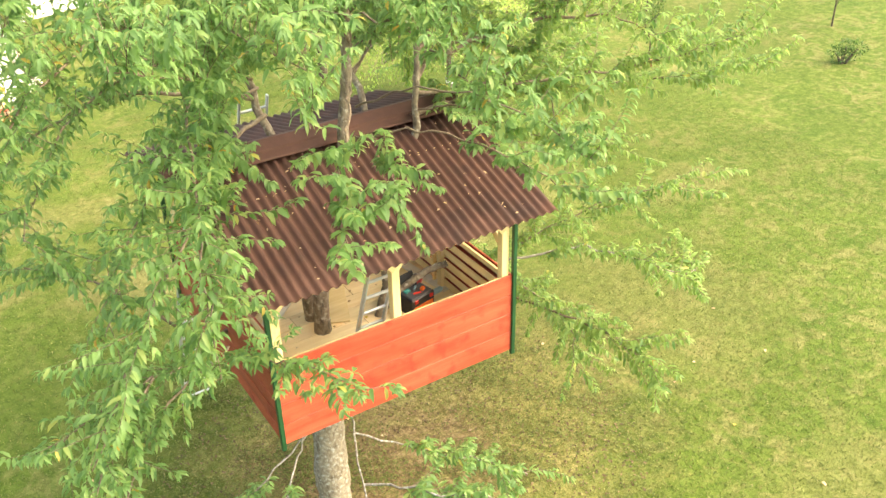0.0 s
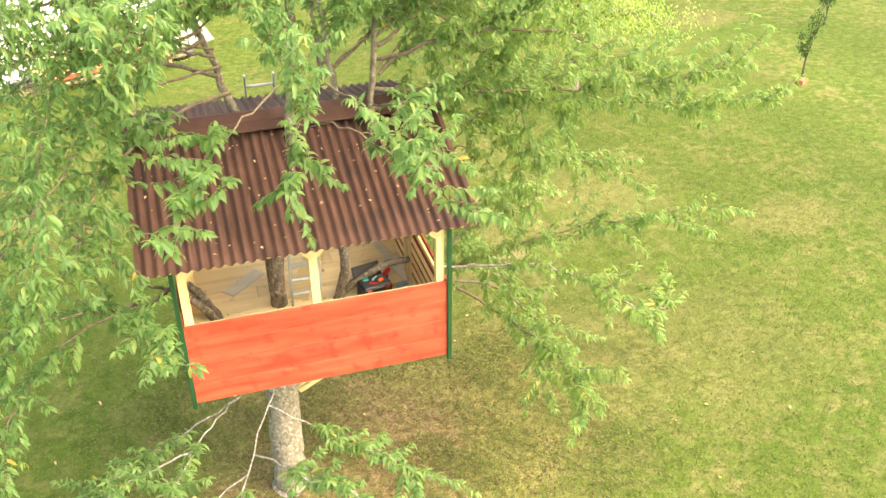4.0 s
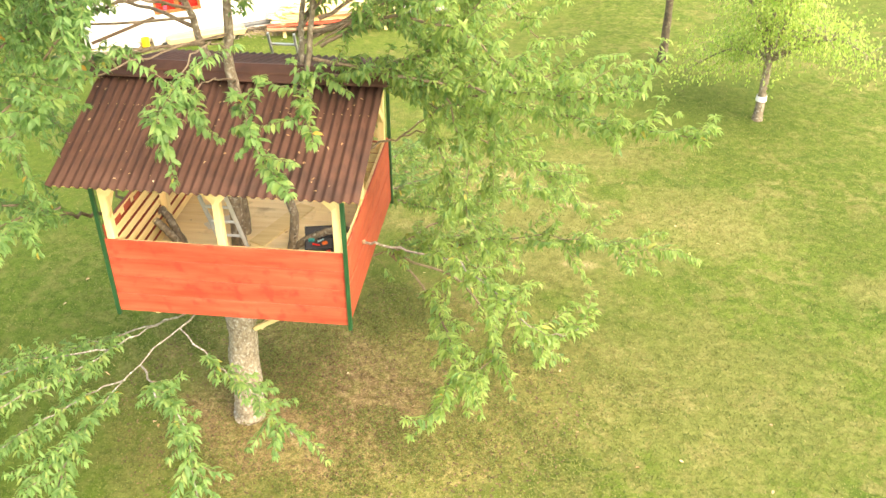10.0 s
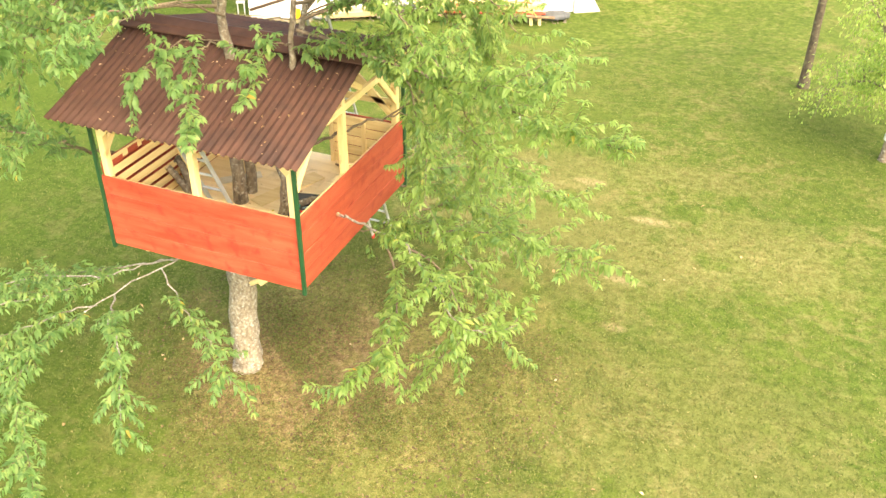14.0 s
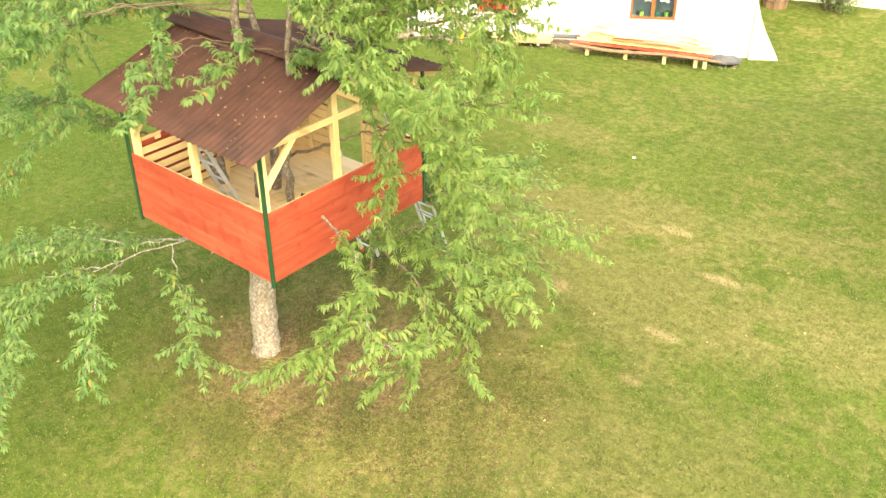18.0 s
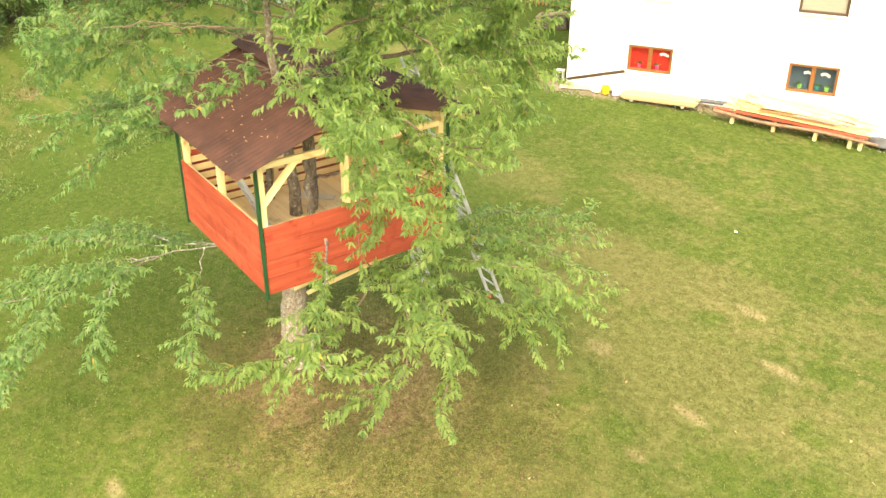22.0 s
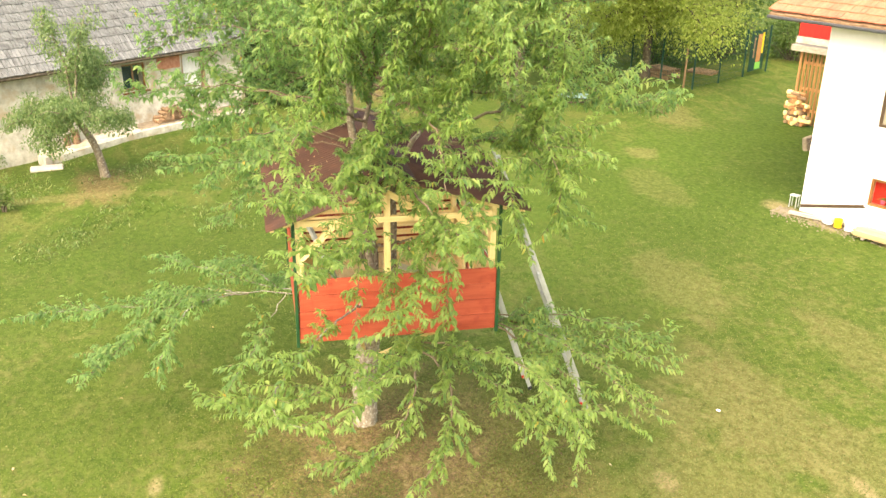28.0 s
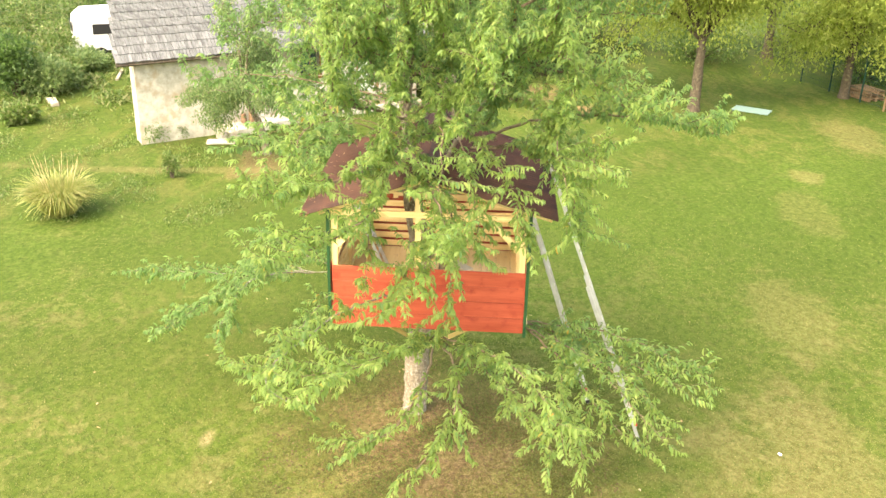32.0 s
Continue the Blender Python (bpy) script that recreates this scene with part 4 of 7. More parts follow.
    "top_east": ([(1.05, -0.2, 7.0), (1.6, 0.5, 7.6), (2.2, 1.2, 7.8)], 0.034, 0.007, 0.85),
    "top_north": ([(0.6, 1.2, 7.0), (1.2, 1.9, 7.5), (1.8, 2.3, 7.5)], 0.034, 0.007, 0.85),
    "top_south": ([(0.0, -0.5, 7.4), (0.8, -1.0, 8.0), (1.4, -1.5, 8.1)], 0.034, 0.007, 0.85),
    "top_middle": ([(0.6, 0.9, 6.2), (0.2, 0.5, 7.0), (0.4, 0.2, 7.9), (1.0, 0.3, 8.5)], 0.034, 0.007, 0.8),
    "heart_one": ([(0.9, -0.2, 5.9), (1.3, 0.3, 6.3), (1.6, 0.2, 6.9), (1.7, -0.2, 7.4)], 0.024, 0.006, 0.9),
    "heart_two": ([(0.5, 0.5, 5.2), (0.9, 0.9, 5.6), (1.3, 0.8, 6.1), (1.7, 1.1, 6.6)], 0.024, 0.006, 0.9),
    "heart_three": ([(0.9, -0.25, 5.7), (1.5, -0.5, 6.2), (1.9, -0.9, 6.7), (2.2, -1.0, 7.2)], 0.024, 0.006, 0.9),
    "heart_four": ([(0.56, 0.9, 6.2), (1.1, 1.6, 6.3), (1.6, 2.2, 6.2), (2.0, 2.7, 5.8)], 0.024, 0.006, 0.9),
    "heart_six": ([(0.0, -0.5, 7.0), (0.5, 0.0, 7.4), (0.9, 0.6, 7.6), (1.2, 1.2, 8.0)], 0.024, 0.006, 0.9),
    "heart_seven": ([(-0.85, 0.2, 6.3), (-0.4, 0.9, 6.6), (0.1, 1.6, 6.9), (0.3, 2.4, 6.8)], 0.024, 0.006, 0.85),
    "heart_eight": ([(1.0, -0.2, 6.5), (1.7, -0.2, 6.9), (2.5, 0.0, 7.2), (3.0, 0.2, 7.2)], 0.024, 0.006, 0.9),
    "inner_fill": ([(0.55, 0.7, 5.3), (1.0, 0.4, 5.8), (1.5, 0.6, 6.3), (1.9, 0.7, 6.2)], 0.034, 0.007, 0.85),
    "inner_fill_two": ([(0.95, -0.2, 5.3), (1.4, 0.1, 5.45), (1.9, -0.2, 5.5), (2.4, -0.4, 5.2)], 0.034, 0.007, 0.85),
    "left_drape": ([(-0.85, 0.2, 6.0), (-1.5, -1.1, 6.3), (-1.95, -2.1, 6.0), (-2.15, -2.6, 5.3), (-2.2, -2.8, 4.7)], 0.022, 0.005, 0.75),
    "left_drape_two": ([(-0.7, 0.2, 5.7), (-1.3, -0.6, 5.7), (-1.65, -1.4, 5.3), (-1.75, -1.8, 4.6)], 0.03, 0.006, 0.75),
    "left_drape_three": ([(-2.4, -1.6, 4.0), (-3.0, -2.2, 3.8), (-3.5, -2.8, 3.2)], 0.018, 0.005, 0.95),
    "left_upper_two": ([(-0.85, 0.2, 6.4), (-1.4, -0.7, 6.6), (-1.5, -1.9, 6.7), (-1.3, -2.6, 6.6)], 0.024, 0.006, 0.8),
    "left_upper_three": ([(-0.85, 0.2, 6.2), (-2.0, -0.6, 6.4), (-2.9, -1.4, 6.2), (-3.3, -1.9, 5.6)], 0.024, 0.006, 0.75),
    "front_low_third": ([(-1.44, -1.56, 2.1), (-2.1, -1.9, 2.15), (-2.9, -2.3, 1.95), (-3.7, -2.6, 1.6)], 0.016, 0.005, 0.85),
    "front_low_fourth": ([(-0.95, -2.2, 2.26), (-1.5, -2.5, 2.1), (-2.1, -3.0, 1.85), (-2.6, -3.7, 1.5)], 0.015, 0.005, 0.85),
    "front_low_fifth": ([(-0.9, -0.85, 2.08), (-1.6, -1.15, 1.95), (-2.5, -1.45, 1.75), (-3.2, -1.6, 1.45)], 0.017, 0.005, 0.75),
    "front_low_sixth": ([(-1.2, -2.9, 2.15), (-1.2, -3.6, 1.75), (-0.9, -4.4, 1.3)], 0.013, 0.005, 0.85),
    "rear_low_third": ([(0.65, 1.7, 2.25), (1.3, 2.5, 2.15), (1.6, 3.0, 1.95), (2.1, 3.5, 1.65)], 0.018, 0.005, 0.85),
    "rear_low_fourth": ([(1.3, 1.95, 2.2), (2.0, 2.0, 2.05), (2.5, 2.1, 1.8), (2.9, 2.3, 1.5)], 0.018, 0.005, 0.9),
    "rear_low_fifth": ([(1.5, 0.2, 2.5), (2.0, 0.9, 2.3), (2.5, 1.5, 1.95), (2.8, 1.9, 1.5)], 0.020, 0.005, 0.85),
    "rear_low_sixth": ([(0.55, 1.3, 2.3), (0.9, 2.4, 2.45), (1.3, 3.3, 2.35), (1.5, 4.0, 2.1)], 0.018, 0.005, 0.8),
    "left_upper_four": ([(-0.85, 0.2, 6.4), (-1.6, -0.3, 6.9), (-2.4, -1.0, 7.1), (-2.9, -1.8, 6.8)], 0.024, 0.006, 0.8),
    "left_upper_five": ([(-0.6, 0.2, 5.6), (-1.6, -0.3, 6.0), (-2.5, -0.9, 5.9), (-3.0, -1.3, 5.3)], 0.024, 0.006, 0.75),
    "left_upper_six": ([(-0.9, 0.2, 6.6), (-1.6, 0.4, 7.0), (-2.3, 0.1, 7.0), (-2.9, -0.4, 6.6)], 0.024, 0.006, 0.8),
    "south_west_mid": ([(0.0, -0.5, 6.3), (-0.6, -1.3, 6.6), (-1.0, -2.0, 6.6), (-1.3, -2.6, 6.2)], 0.022, 0.006, 0.75),
    "crown_front": ([(0.1, -0.45, 5.9), (-0.3, -0.8, 6.3), (-0.7, -1.1, 6.4), (-1.0, -1.3, 6.3)], 0.018, 0.005, 0.85),
    "crown_front_two": ([(-0.7, 0.25, 5.8), (-0.4, -0.2, 6.2), (-0.1, -0.7, 6.4), (0.1, -1.0, 6.4)], 0.018, 0.005, 0.85),
    "crown_front_three": ([(0.93, -0.25, 5.9), (0.65, -0.7, 6.2), (0.5, -1.1, 6.3), (0.4, -1.4, 6.2)], 0.018, 0.005, 0.85),
    "crown_front_four": ([(0.95, -0.2, 6.2), (1.3, -0.8, 6.5), (1.6, -1.3, 6.6), (1.8, -1.7, 6.4)], 0.018, 0.005, 0.85),
    "crown_front_five": ([(0.93, -0.25, 5.9), (0.75, -0.55, 6.15), (0.5, -0.75, 6.1), (0.3, -0.85, 5.8)], 0.016, 0.005, 0.85),
    "shell_one": ([(1.9, 0.2, 6.6), (2.4, 0.3, 7.0), (2.75, 0.35, 7.6), (2.85, 0.3, 8.3)], 0.018, 0.005, 0.9),
    "shell_two": ([(1.8, -0.8, 5.9), (2.4, -1.0, 6.2), (2.7, -1.0, 6.8), (2.8, -0.9, 7.5)], 0.018, 0.005, 0.9),
    "shell_three": ([(1.5, 1.3, 6.6), (2.1, 1.5, 6.9), (2.4, 1.6, 7.4), (2.5, 1.6, 8.0)], 0.018, 0.005, 0.9),
    "shell_four": ([(1.8, 0.1, 5.95), (2.5, 0.5, 6.2), (2.9, 0.7, 6.7), (3.0, 0.8, 7.3)], 0.018, 0.005, 0.9),
    "shell_five": ([(1.3, 1.3, 5.3), (2.0, 1.5, 5.5), (2.4, 1.7, 6.0), (2.5, 1.9, 6.6)], 0.018, 0.005, 0.9),
    "shell_six": ([(1.6, -0.5, 5.15), (2.3, -0.4, 5.5), (2.7, -0.3, 6.0), (2.85, -0.2, 6.7)], 0.018, 0.005, 0.9),
    "shell_seven": ([(2.0, -0.6, 6.8), (2.4, -0.4, 7.3), (2.5, -0.3, 7.9), (2.4, -0.3, 8.6)], 0.018, 0.005, 0.9),
    "shell_eight": ([(0.7, 2.0, 6.9), (1.2, 2.2, 7.2), (1.5, 2.4, 7.7), (1.6, 2.4, 8.2)], 0.018, 0.005, 0.9),
    "shell_nine": ([(0.5, -1.5, 7.2), (1.1, -1.6, 7.5), (1.6, -1.5, 8.0), (1.8, -1.3, 8.6)], 0.018, 0.005, 0.9),
    "left_drape_four": ([(-0.7, 0.2, 5.8), (-1.4, -1.1, 5.9), (-1.95, -2.0, 5.5), (-2.6, -2.4, 4.9), (-3.1, -2.6, 4.2)], 0.024, 0.006, 0.68),
    "left_drape_five": ([(-0.55, 0.25, 5.4), (-1.7, -0.9, 5.6), (-2.3, -1.6, 5.3), (-2.8, -2.1, 4.7)], 0.024, 0.006, 0.65),
    "left_drape_six": ([(-0.1, -0.5, 6.2), (-0.3, -1.6, 6.5), (-0.3, -2.5, 6.5), (-0.2, -3.1, 6.2)], 0.020, 0.005, 0.5),
    "front_left_spray": ([(-1.82, -0.85, 3.45), (-1.68, -1.65, 3.92), (-1.52, -2.4, 4.28), (-1.34, -3.15, 4.45)], 0.014, 0.004, 0.72),
}
# how thickly the shoots stand on a limb, for limbs that are thinner than usual in leaf
THIN = {"front_left": 0.8, "left_drape": 0.9, "left_mid": 1.0, "upper_right": 0.8, "side_limb": 0.85, "right_": 0.75, "front_limb": 0.75, "front_right": 0.75, "curtain_t": 0.9, "curtain": 0.6, "rear_right": 0.6, "low_veil": 0.9, "east_mid": 0.7, "south_east": 0.65,
        "inner_fill": 0.85, "left_": 0.95, "rear_low": 1.1, "front_low": 1.1}

trunk_line = limb_line([(-0.43, -0.24, -0.12), (-0.42, -0.23, 0.12), (-0.41, -0.22, 0.7), (-0.38, -0.17, 1.5), (-0.34, -0.12, 2.25)], 0.205, 0.18, 6, 0.004, 3)
trunk_line[1][:5] *= np.array([1.45, 1.3, 1.18, 1.08, 1.03])
v, f = tubes([trunk_line], 20)
rng = np.random.default_rng(4)
v += rng.normal(0, 0.006, v.shape)
link("trunk", fast_mesh("trunk", v, f, BARK, True), None, tree, "rough grey-brown bark with pale lichen")

bear = []
for k, (name, (pts, r0, r1, share)) in enumerate(BRANCHES.items()):
    p, r = limb_line(pts, r0, r1, 6, 0.004 if "stub" in name else 0.015, 20 + k)
    v, f = tubes([(p, r if r0 > 0.06 or "stub" in name else r * 0.68)], 9 if r0 > 0.04 else 6)
    link("limb", fast_mesh("limb", v, f, STEMBARK if r0 > 0.06 or "stub" in name else (LICHEN if name.startswith("front_low") or name == "right_droop" else TWIGBARK), True), None, tree)
    if share:
        bear.append((p, r, share, next((q for w, q in THIN.items() if name.startswith(w)), 1.0)))
# sawn end of the cut branch beside the wall
for x, y, z in ((-1.238, -0.028, 3.094), (-1.238, -0.252, 3.054)):
    part("sawn_end", box((0.03, 0.074, 0.074), pose(x, y, z, 0, 42, -20), 0.02), SAWN, tree, "pale sawn branch end")
part("sawn_end", box((0.05, 0.05, 0.05), pose(1.345, -0.46, 3.06, 0, -10, -28), 0.015), DARKWOOD, tree, "weathered sawn branch end")


def foliage(bear, seed, shoot_gap=0.088, shoot_len=(0.22, 0.74), leaf=(0.082, 0.126), leaf_gap=0.0165, droop=0.006, spur_gap=0.050):
    """Long feathered shoots on the limbs with leaves hanging to both sides, and leaf rosettes on short spurs. Returns tube lines and leaf arrays."""
    rng = np.random.default_rng(seed)
    lines, P, A, N, L = [], [], [], [], []
    down = np.array([0, 0, -1.0])
    for p, r, share, thick in bear:
        n = len(p)
        seg = np.linalg.norm(np.diff(p, axis=0), axis=1)
        dist = np.concatenate([[0], np.cumsum(seg)])
        total = dist[-1]
        small = 1.0 if r[0] > 0.0225 else 0.72

        def spot(s):
            i = min(max(np.searchsorted(dist, s), 1), n - 1)
            t = min(1.0, (s - dist[i - 1]) / max(seg[i - 1], 1e-6))
            tan = (p[i] - p[i - 1]) / max(seg[i - 1], 1e-6)
            return p[i - 1] + (p[i] - p[i - 1]) * t, tan

        s = total * (1 - share)
        while s < total + 0.02:
            at, tan = spot(s)
            side = rng.normal(0, 1, 3)
            side -= tan * (side @ tan)
            lift = min(1.0, max(0.0, (at[2] - 4.9) / 1.5))
            side[2] = side[2] * 0.55 + 0.25 + 1.2 * lift
            side /= np.linalg.norm(side) + 1e-9
            d = tan * rng.uniform(0.5, 1.2) * (1 - 0.5 * lift) + side * rng.uniform(0.4, 1.0) + np.array([0, 0, 0.75 * lift])
            d /= np.linalg.norm(d)
            length = rng.uniform(*shoot_len) * small * (1 + 0.25 * lift) * (0.75 if s < total * 0.5 else 1.0)
            steps = max(6, int(length / leaf_gap))
            pos, tw = at.copy(), [at.copy()]
            bend = rng.normal(0, 0.014, 3)
            size = rng.uniform(0.85, 1.12) * (1 - 0.14 * lift)
            for j in range(steps):
                d = d + down * droop * (1 - 0.5 * lift) * rng.uniform(0.3, 1.5) + bend
                d /= np.linalg.norm(d)
                pos = pos + d * leaf_gap
                tw.append(pos)
                if j < 2 or rng.random() < 0.10:
                    continue
                lat = np.cross(d, [0, 0, 1.0])
                lat /= np.linalg.norm(lat) + 1e-9
                upv = np.cross(lat, d)
                roll = rng.normal(0.15, 0.5) if rng.random() > 0.75 * lift else j * 2.4
                out = lat * math.cos(roll) * (1 if j % 2 else -1) + upv * math.sin(roll)
                P.append(pos)
                A.append(d * rng.uniform(0.25, 0.8) + out * rng.uniform(0.55, 0.95) + down * (rng.uniform(0.0, 0.85) + 0.15 * lift))
                N.append(upv * 0.4 * (1 - lift) + d * 0.3 * lift + np.array([0, 0, 0.9]) + out * 0.3 + rng.normal(0, 0.42, 3))
                L.append(rng.uniform(*leaf) * size * (0.72 + 0.45 * math.sin(math.pi * min(1, (j + 3) / steps))))
            for k in range(7):
                th = k * 0.9 + rng.uniform(0, 0.5)
                P.append(pos)
                A.append(d * 0.5 + np.array([math.cos(th), math.sin(th), 0.0]) * 0.8 + down * (rng.uniform(0, 0.5) + 0.4 * lift))
                N.append(np.array([0, 0, 1.0]) + rng.normal(0, 0.3, 3))
                L.append(rng.uniform(*leaf) * 0.8)
            tw = np.array(tw)[::5]
            lines.append((tw, np.linspace(0.0042, 0.0016, len(tw))))
            s += rng.uniform(0.4, 1.6) * shoot_gap / (thick * (1 + 0.55 * lift))
        s = total * (1 - share)
        while s < total:
            at, tan = spot(s)
            k = rng.integers(4, 8)
            th = rng.uniform(0, 6.28) + np.arange(k) * 6.28 / k
            off = rng.normal(0, 0.03, 3)
            for t in th:
                P.append(at + off)
                A.append(np.array([math.cos(t), math.sin(t), rng.uniform(-0.6, 0.2)]))
                N.append(np.array([0, 0, 1.0]) + rng.normal(0, 0.25, 3))
                L.append(rng.uniform(*leaf))
            s += rng.uniform(0.4, 1.6) * spur_gap / thick
    return lines, np.array(P), np.array(A), np.array(N), np.array(L)


lines, P, A, N, L = foliage(bear, 11)
rng = np.random.default_rng(2)
roof_z = np.where(P[:, 1] < RIDGE[0], EAVE_F[1] + (P[:, 1] - EAVE_F[0]) * 0.362, EAVE_B[1] + (EAVE_B[0] - P[:, 1]) * 0.294)
inside = (np.abs(P[:, 0]) < 1.5) & (P[:, 1] > -1.55) & (P[:, 1] < 1.75) & (P[:, 2] < roof_z + 0.15) & (P[:, 2] > 2.4)
keep = ~inside & (P[:, 2] > 0.5)
keep &= ~((P[:, 0] < -1.2) & (np.random.default_rng(8).random(len(P)) < 0.24))      # thinner leaf on the western limbs
keep &= ~((P[:, 1] > 2.3) & (P[:, 2] < 3.0) & (np.random.default_rng(9).random(len(P)) < 0.45))      # sparse sprigs beside the ladder
broad = np.where((P[:, 1] < -0.4) & (P[:, 2] > 4.6) & (P[:, 2] < 5.9) & (np.abs(P[:, 0]) < 1.6), 1.35, 1.0)      # fuller leaves on the sprays over the front roof
width = L * rng.uniform(0.24, 0.34, len(L)) * broad
young = rng.random(len(P)) < np.clip((P[:, 0] - 0.4) / 2.4, 0, 0.85) * np.where((P[:, 1] < -0.6) & (P[:, 2] > 4.3) & (P[:, 0] < 2.2), 0.25, 1)      # young: leaves towards the east take the paler colour, painting sunlight on that side
for pick, material, label in ((keep & ~young, LEAF, "hanging pointed green leaves, a few yellow"), (keep & young, SUNLITLEAF, "paler yellow-green leaves, sunlight on the east side put into their colour")):
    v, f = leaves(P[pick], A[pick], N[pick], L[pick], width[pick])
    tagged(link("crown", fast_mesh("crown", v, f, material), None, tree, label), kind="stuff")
ok = [(q, r) for q, r in lines if not (abs(q[-1][0]) < 1.5 and -1.55 < q[-1][1] < 1.75 and 2.4 < q[-1][2] < 4.9)]
v, f = tubes(ok, 3)
tagged(link("twig_growth", fast_mesh("twig_growth", v, f, TWIGBARK), None, tree), kind="stuff")


# ---- things in the tree house ----
def ladder(name, label, foot, top, width, rungs, material=ALU, side=(1, 0, 0), rail=0.065, category="ladder"):
    """A straight ladder: two rails and its rungs, from the middle of its foot to the middle of its top."""
    foot, top, side = Vector(foot), Vector(top), Vector(side)
    e = thing(name, foot, label, category)
    for s in (-0.5, 0.5):
        a, b = foot + side * width * s, top + side * width * s
        board("rail", a, b, 0.025, rail, material, e, bevel=0.004)
        r = (b - a).normalized()
        board("rubber_foot", a + r * 0.012, a + r * 0.075, 0.034, rail + 0.012, REDP if s < 0 else BLACK, e, "plastic foot cap")
    for k in range(rungs):
        c = foot.lerp(top, (k + 0.7) / (rungs + 0.4))
        board("rung", c - side * (width / 2 - 0.008), c + side * (width / 2 - 0.008), 0.030, 0.030, material, e, bevel=0.008)
    return e


long_ladder = ladder("leaning_ladder", "long two-section aluminium ladder leaning on the rear roof edge", (-0.03, 3.52, 0.0), (-0.045, 2.45, 2.75), 0.42, 9, rail=0.056)
# the slimmer upper section slides on top of the lower one
FLY = (Vector((-0.035, 3.22, 0.78)), Vector((-0.06, 1.70, 4.68)))
FLY_OFF = Vector((0, 0.036, 0.014))
for s in (-0.17, 0.17):
    board("upper_rail", FLY[0] + FLY_OFF + Vector((s, 0, 0)), FLY[1] + FLY_OFF + Vector((s, 0, 0)), 0.025, 0.044, ALU, long_ladder, bevel=0.004)
for k in range(14):
    c = FLY[0].lerp(FLY[1], (k + 0.6) / 14.2) + FLY_OFF
    board("rung", c - Vector((0.162, 0, 0)), c + Vector((0.162, 0, 0)), 0.030, 0.030, ALU, long_ladder, bevel=0.008)
ladder("short_ladder", "aluminium ladder leaning on the platform's edge", (-1.08, 2.78, 0.0), (-1.02, 1.53, 3.62), 0.40, 11)
ladder("step_ladder", "aluminium step ladder leaning inside the front wall", (-0.05, -0.62, ZF + 0.002), (-0.09, -1.17, 3.98), 0.29, 5, rail=0.05)


def cone_rod(length, radius, m):
    b = bmesh.new()
    bmesh.ops.create_cone(b, cap_ends=True, segments=10, radius1=radius, radius2=radius * 0.8, depth=length)
    b.transform(m)
    return b


def tool_case():
    e = thing("tool_case", (0.77, -0.30, ZF), "open black tool case with orange and red tools", "tool case")
    m = pose(0.77, -0.30, ZF, 0, 0, 12)
    part("case_body", box((0.34, 0.24, 0.22), m @ pose(0, 0, 0.112), 0.012), BLACK, e)
    part("case_band", box((0.28, 0.004, 0.06), m @ pose(0, -0.1225, 0.10), 0.001), ORANGE, e, "orange band")
    part("latch", box((0.05, 0.014, 0.04), m @ pose(-0.11, -0.128, 0.19), 0.003), REDP, e)
    part("latch", box((0.05, 0.014, 0.04), m @ pose(0.11, -0.128, 0.19), 0.003), REDP, e)
    part("inner_tray", box((0.30, 0.20, 0.012), m @ pose(0, 0, 0.226), 0.003), STEEL, e, "dark inner tray")
    part("tool_box", box((0.07, 0.05, 0.03), m @ pose(-0.09, 0.05, 0.247), 0.006), TEAL, e, "small teal box")
    part("tool_housing", box((0.07, 0.045, 0.035), m @ pose(0.07, -0.03, 0.249, 0, 0, 24), 0.010), ORANGE, e, "orange tool housing")
    part("tool_handle", cone_rod(0.09, 0.012, m @ pose(-0.03, -0.05, 0.244, 0, 90, -20)), REDP, e, "red tool handle")
    part("tool_grip", cone_rod(0.08, 0.012, m @ pose(0.02, 0.04, 0.244, 0, 90, 35)), BLUEP, e, "pale blue tool grip")
    part("tool_shaft", cone_rod(0.12, 0.005, m @ pose(0.07, 0.06, 0.238, 0, 90, -8)), STEEL, e, "steel tool shaft")
    part("case_lid", box((0.34, 0.22, 0.035), m @ pose(0, 0.20, 0.22, 62), 0.01), BLACK, e)


def drill(name, at, turn, body, label):
    """A cordless drill lying on its side."""
    e = thing(name, at, label, "cordless drill")
    m = pose(*at, 90, 0, turn)
    b = bmesh.new()
    bmesh.ops.create_cone(b, cap_ends=True, segments=14, radius1=0.034, radius2=0.030, depth=0.15)
    b.transform(m @ pose(0, 0.14, 0.036, 0, 90, 0))
    part("motor_housing", b, body, e, smooth=False)
    part("grip", box((0.045, 0.13, 0.04), m @ pose(-0.02, 0.06, 0.036, 0, 0, 8), 0.010), BLACK, e)
    part("battery", box((0.10, 0.05, 0.065), m @ pose(-0.03, -0.02, 0.036), 0.008), body, e)
    b = bmesh.new()
    bmesh.ops.create_cone(b, cap_ends=True, segments=12, radius1=0.022, radius2=0.014, depth=0.06)
    b.transform(m @ pose(0.10, 0.14, 0.036, 0, 90, 0))
    part("chuck", b, STEEL, e)


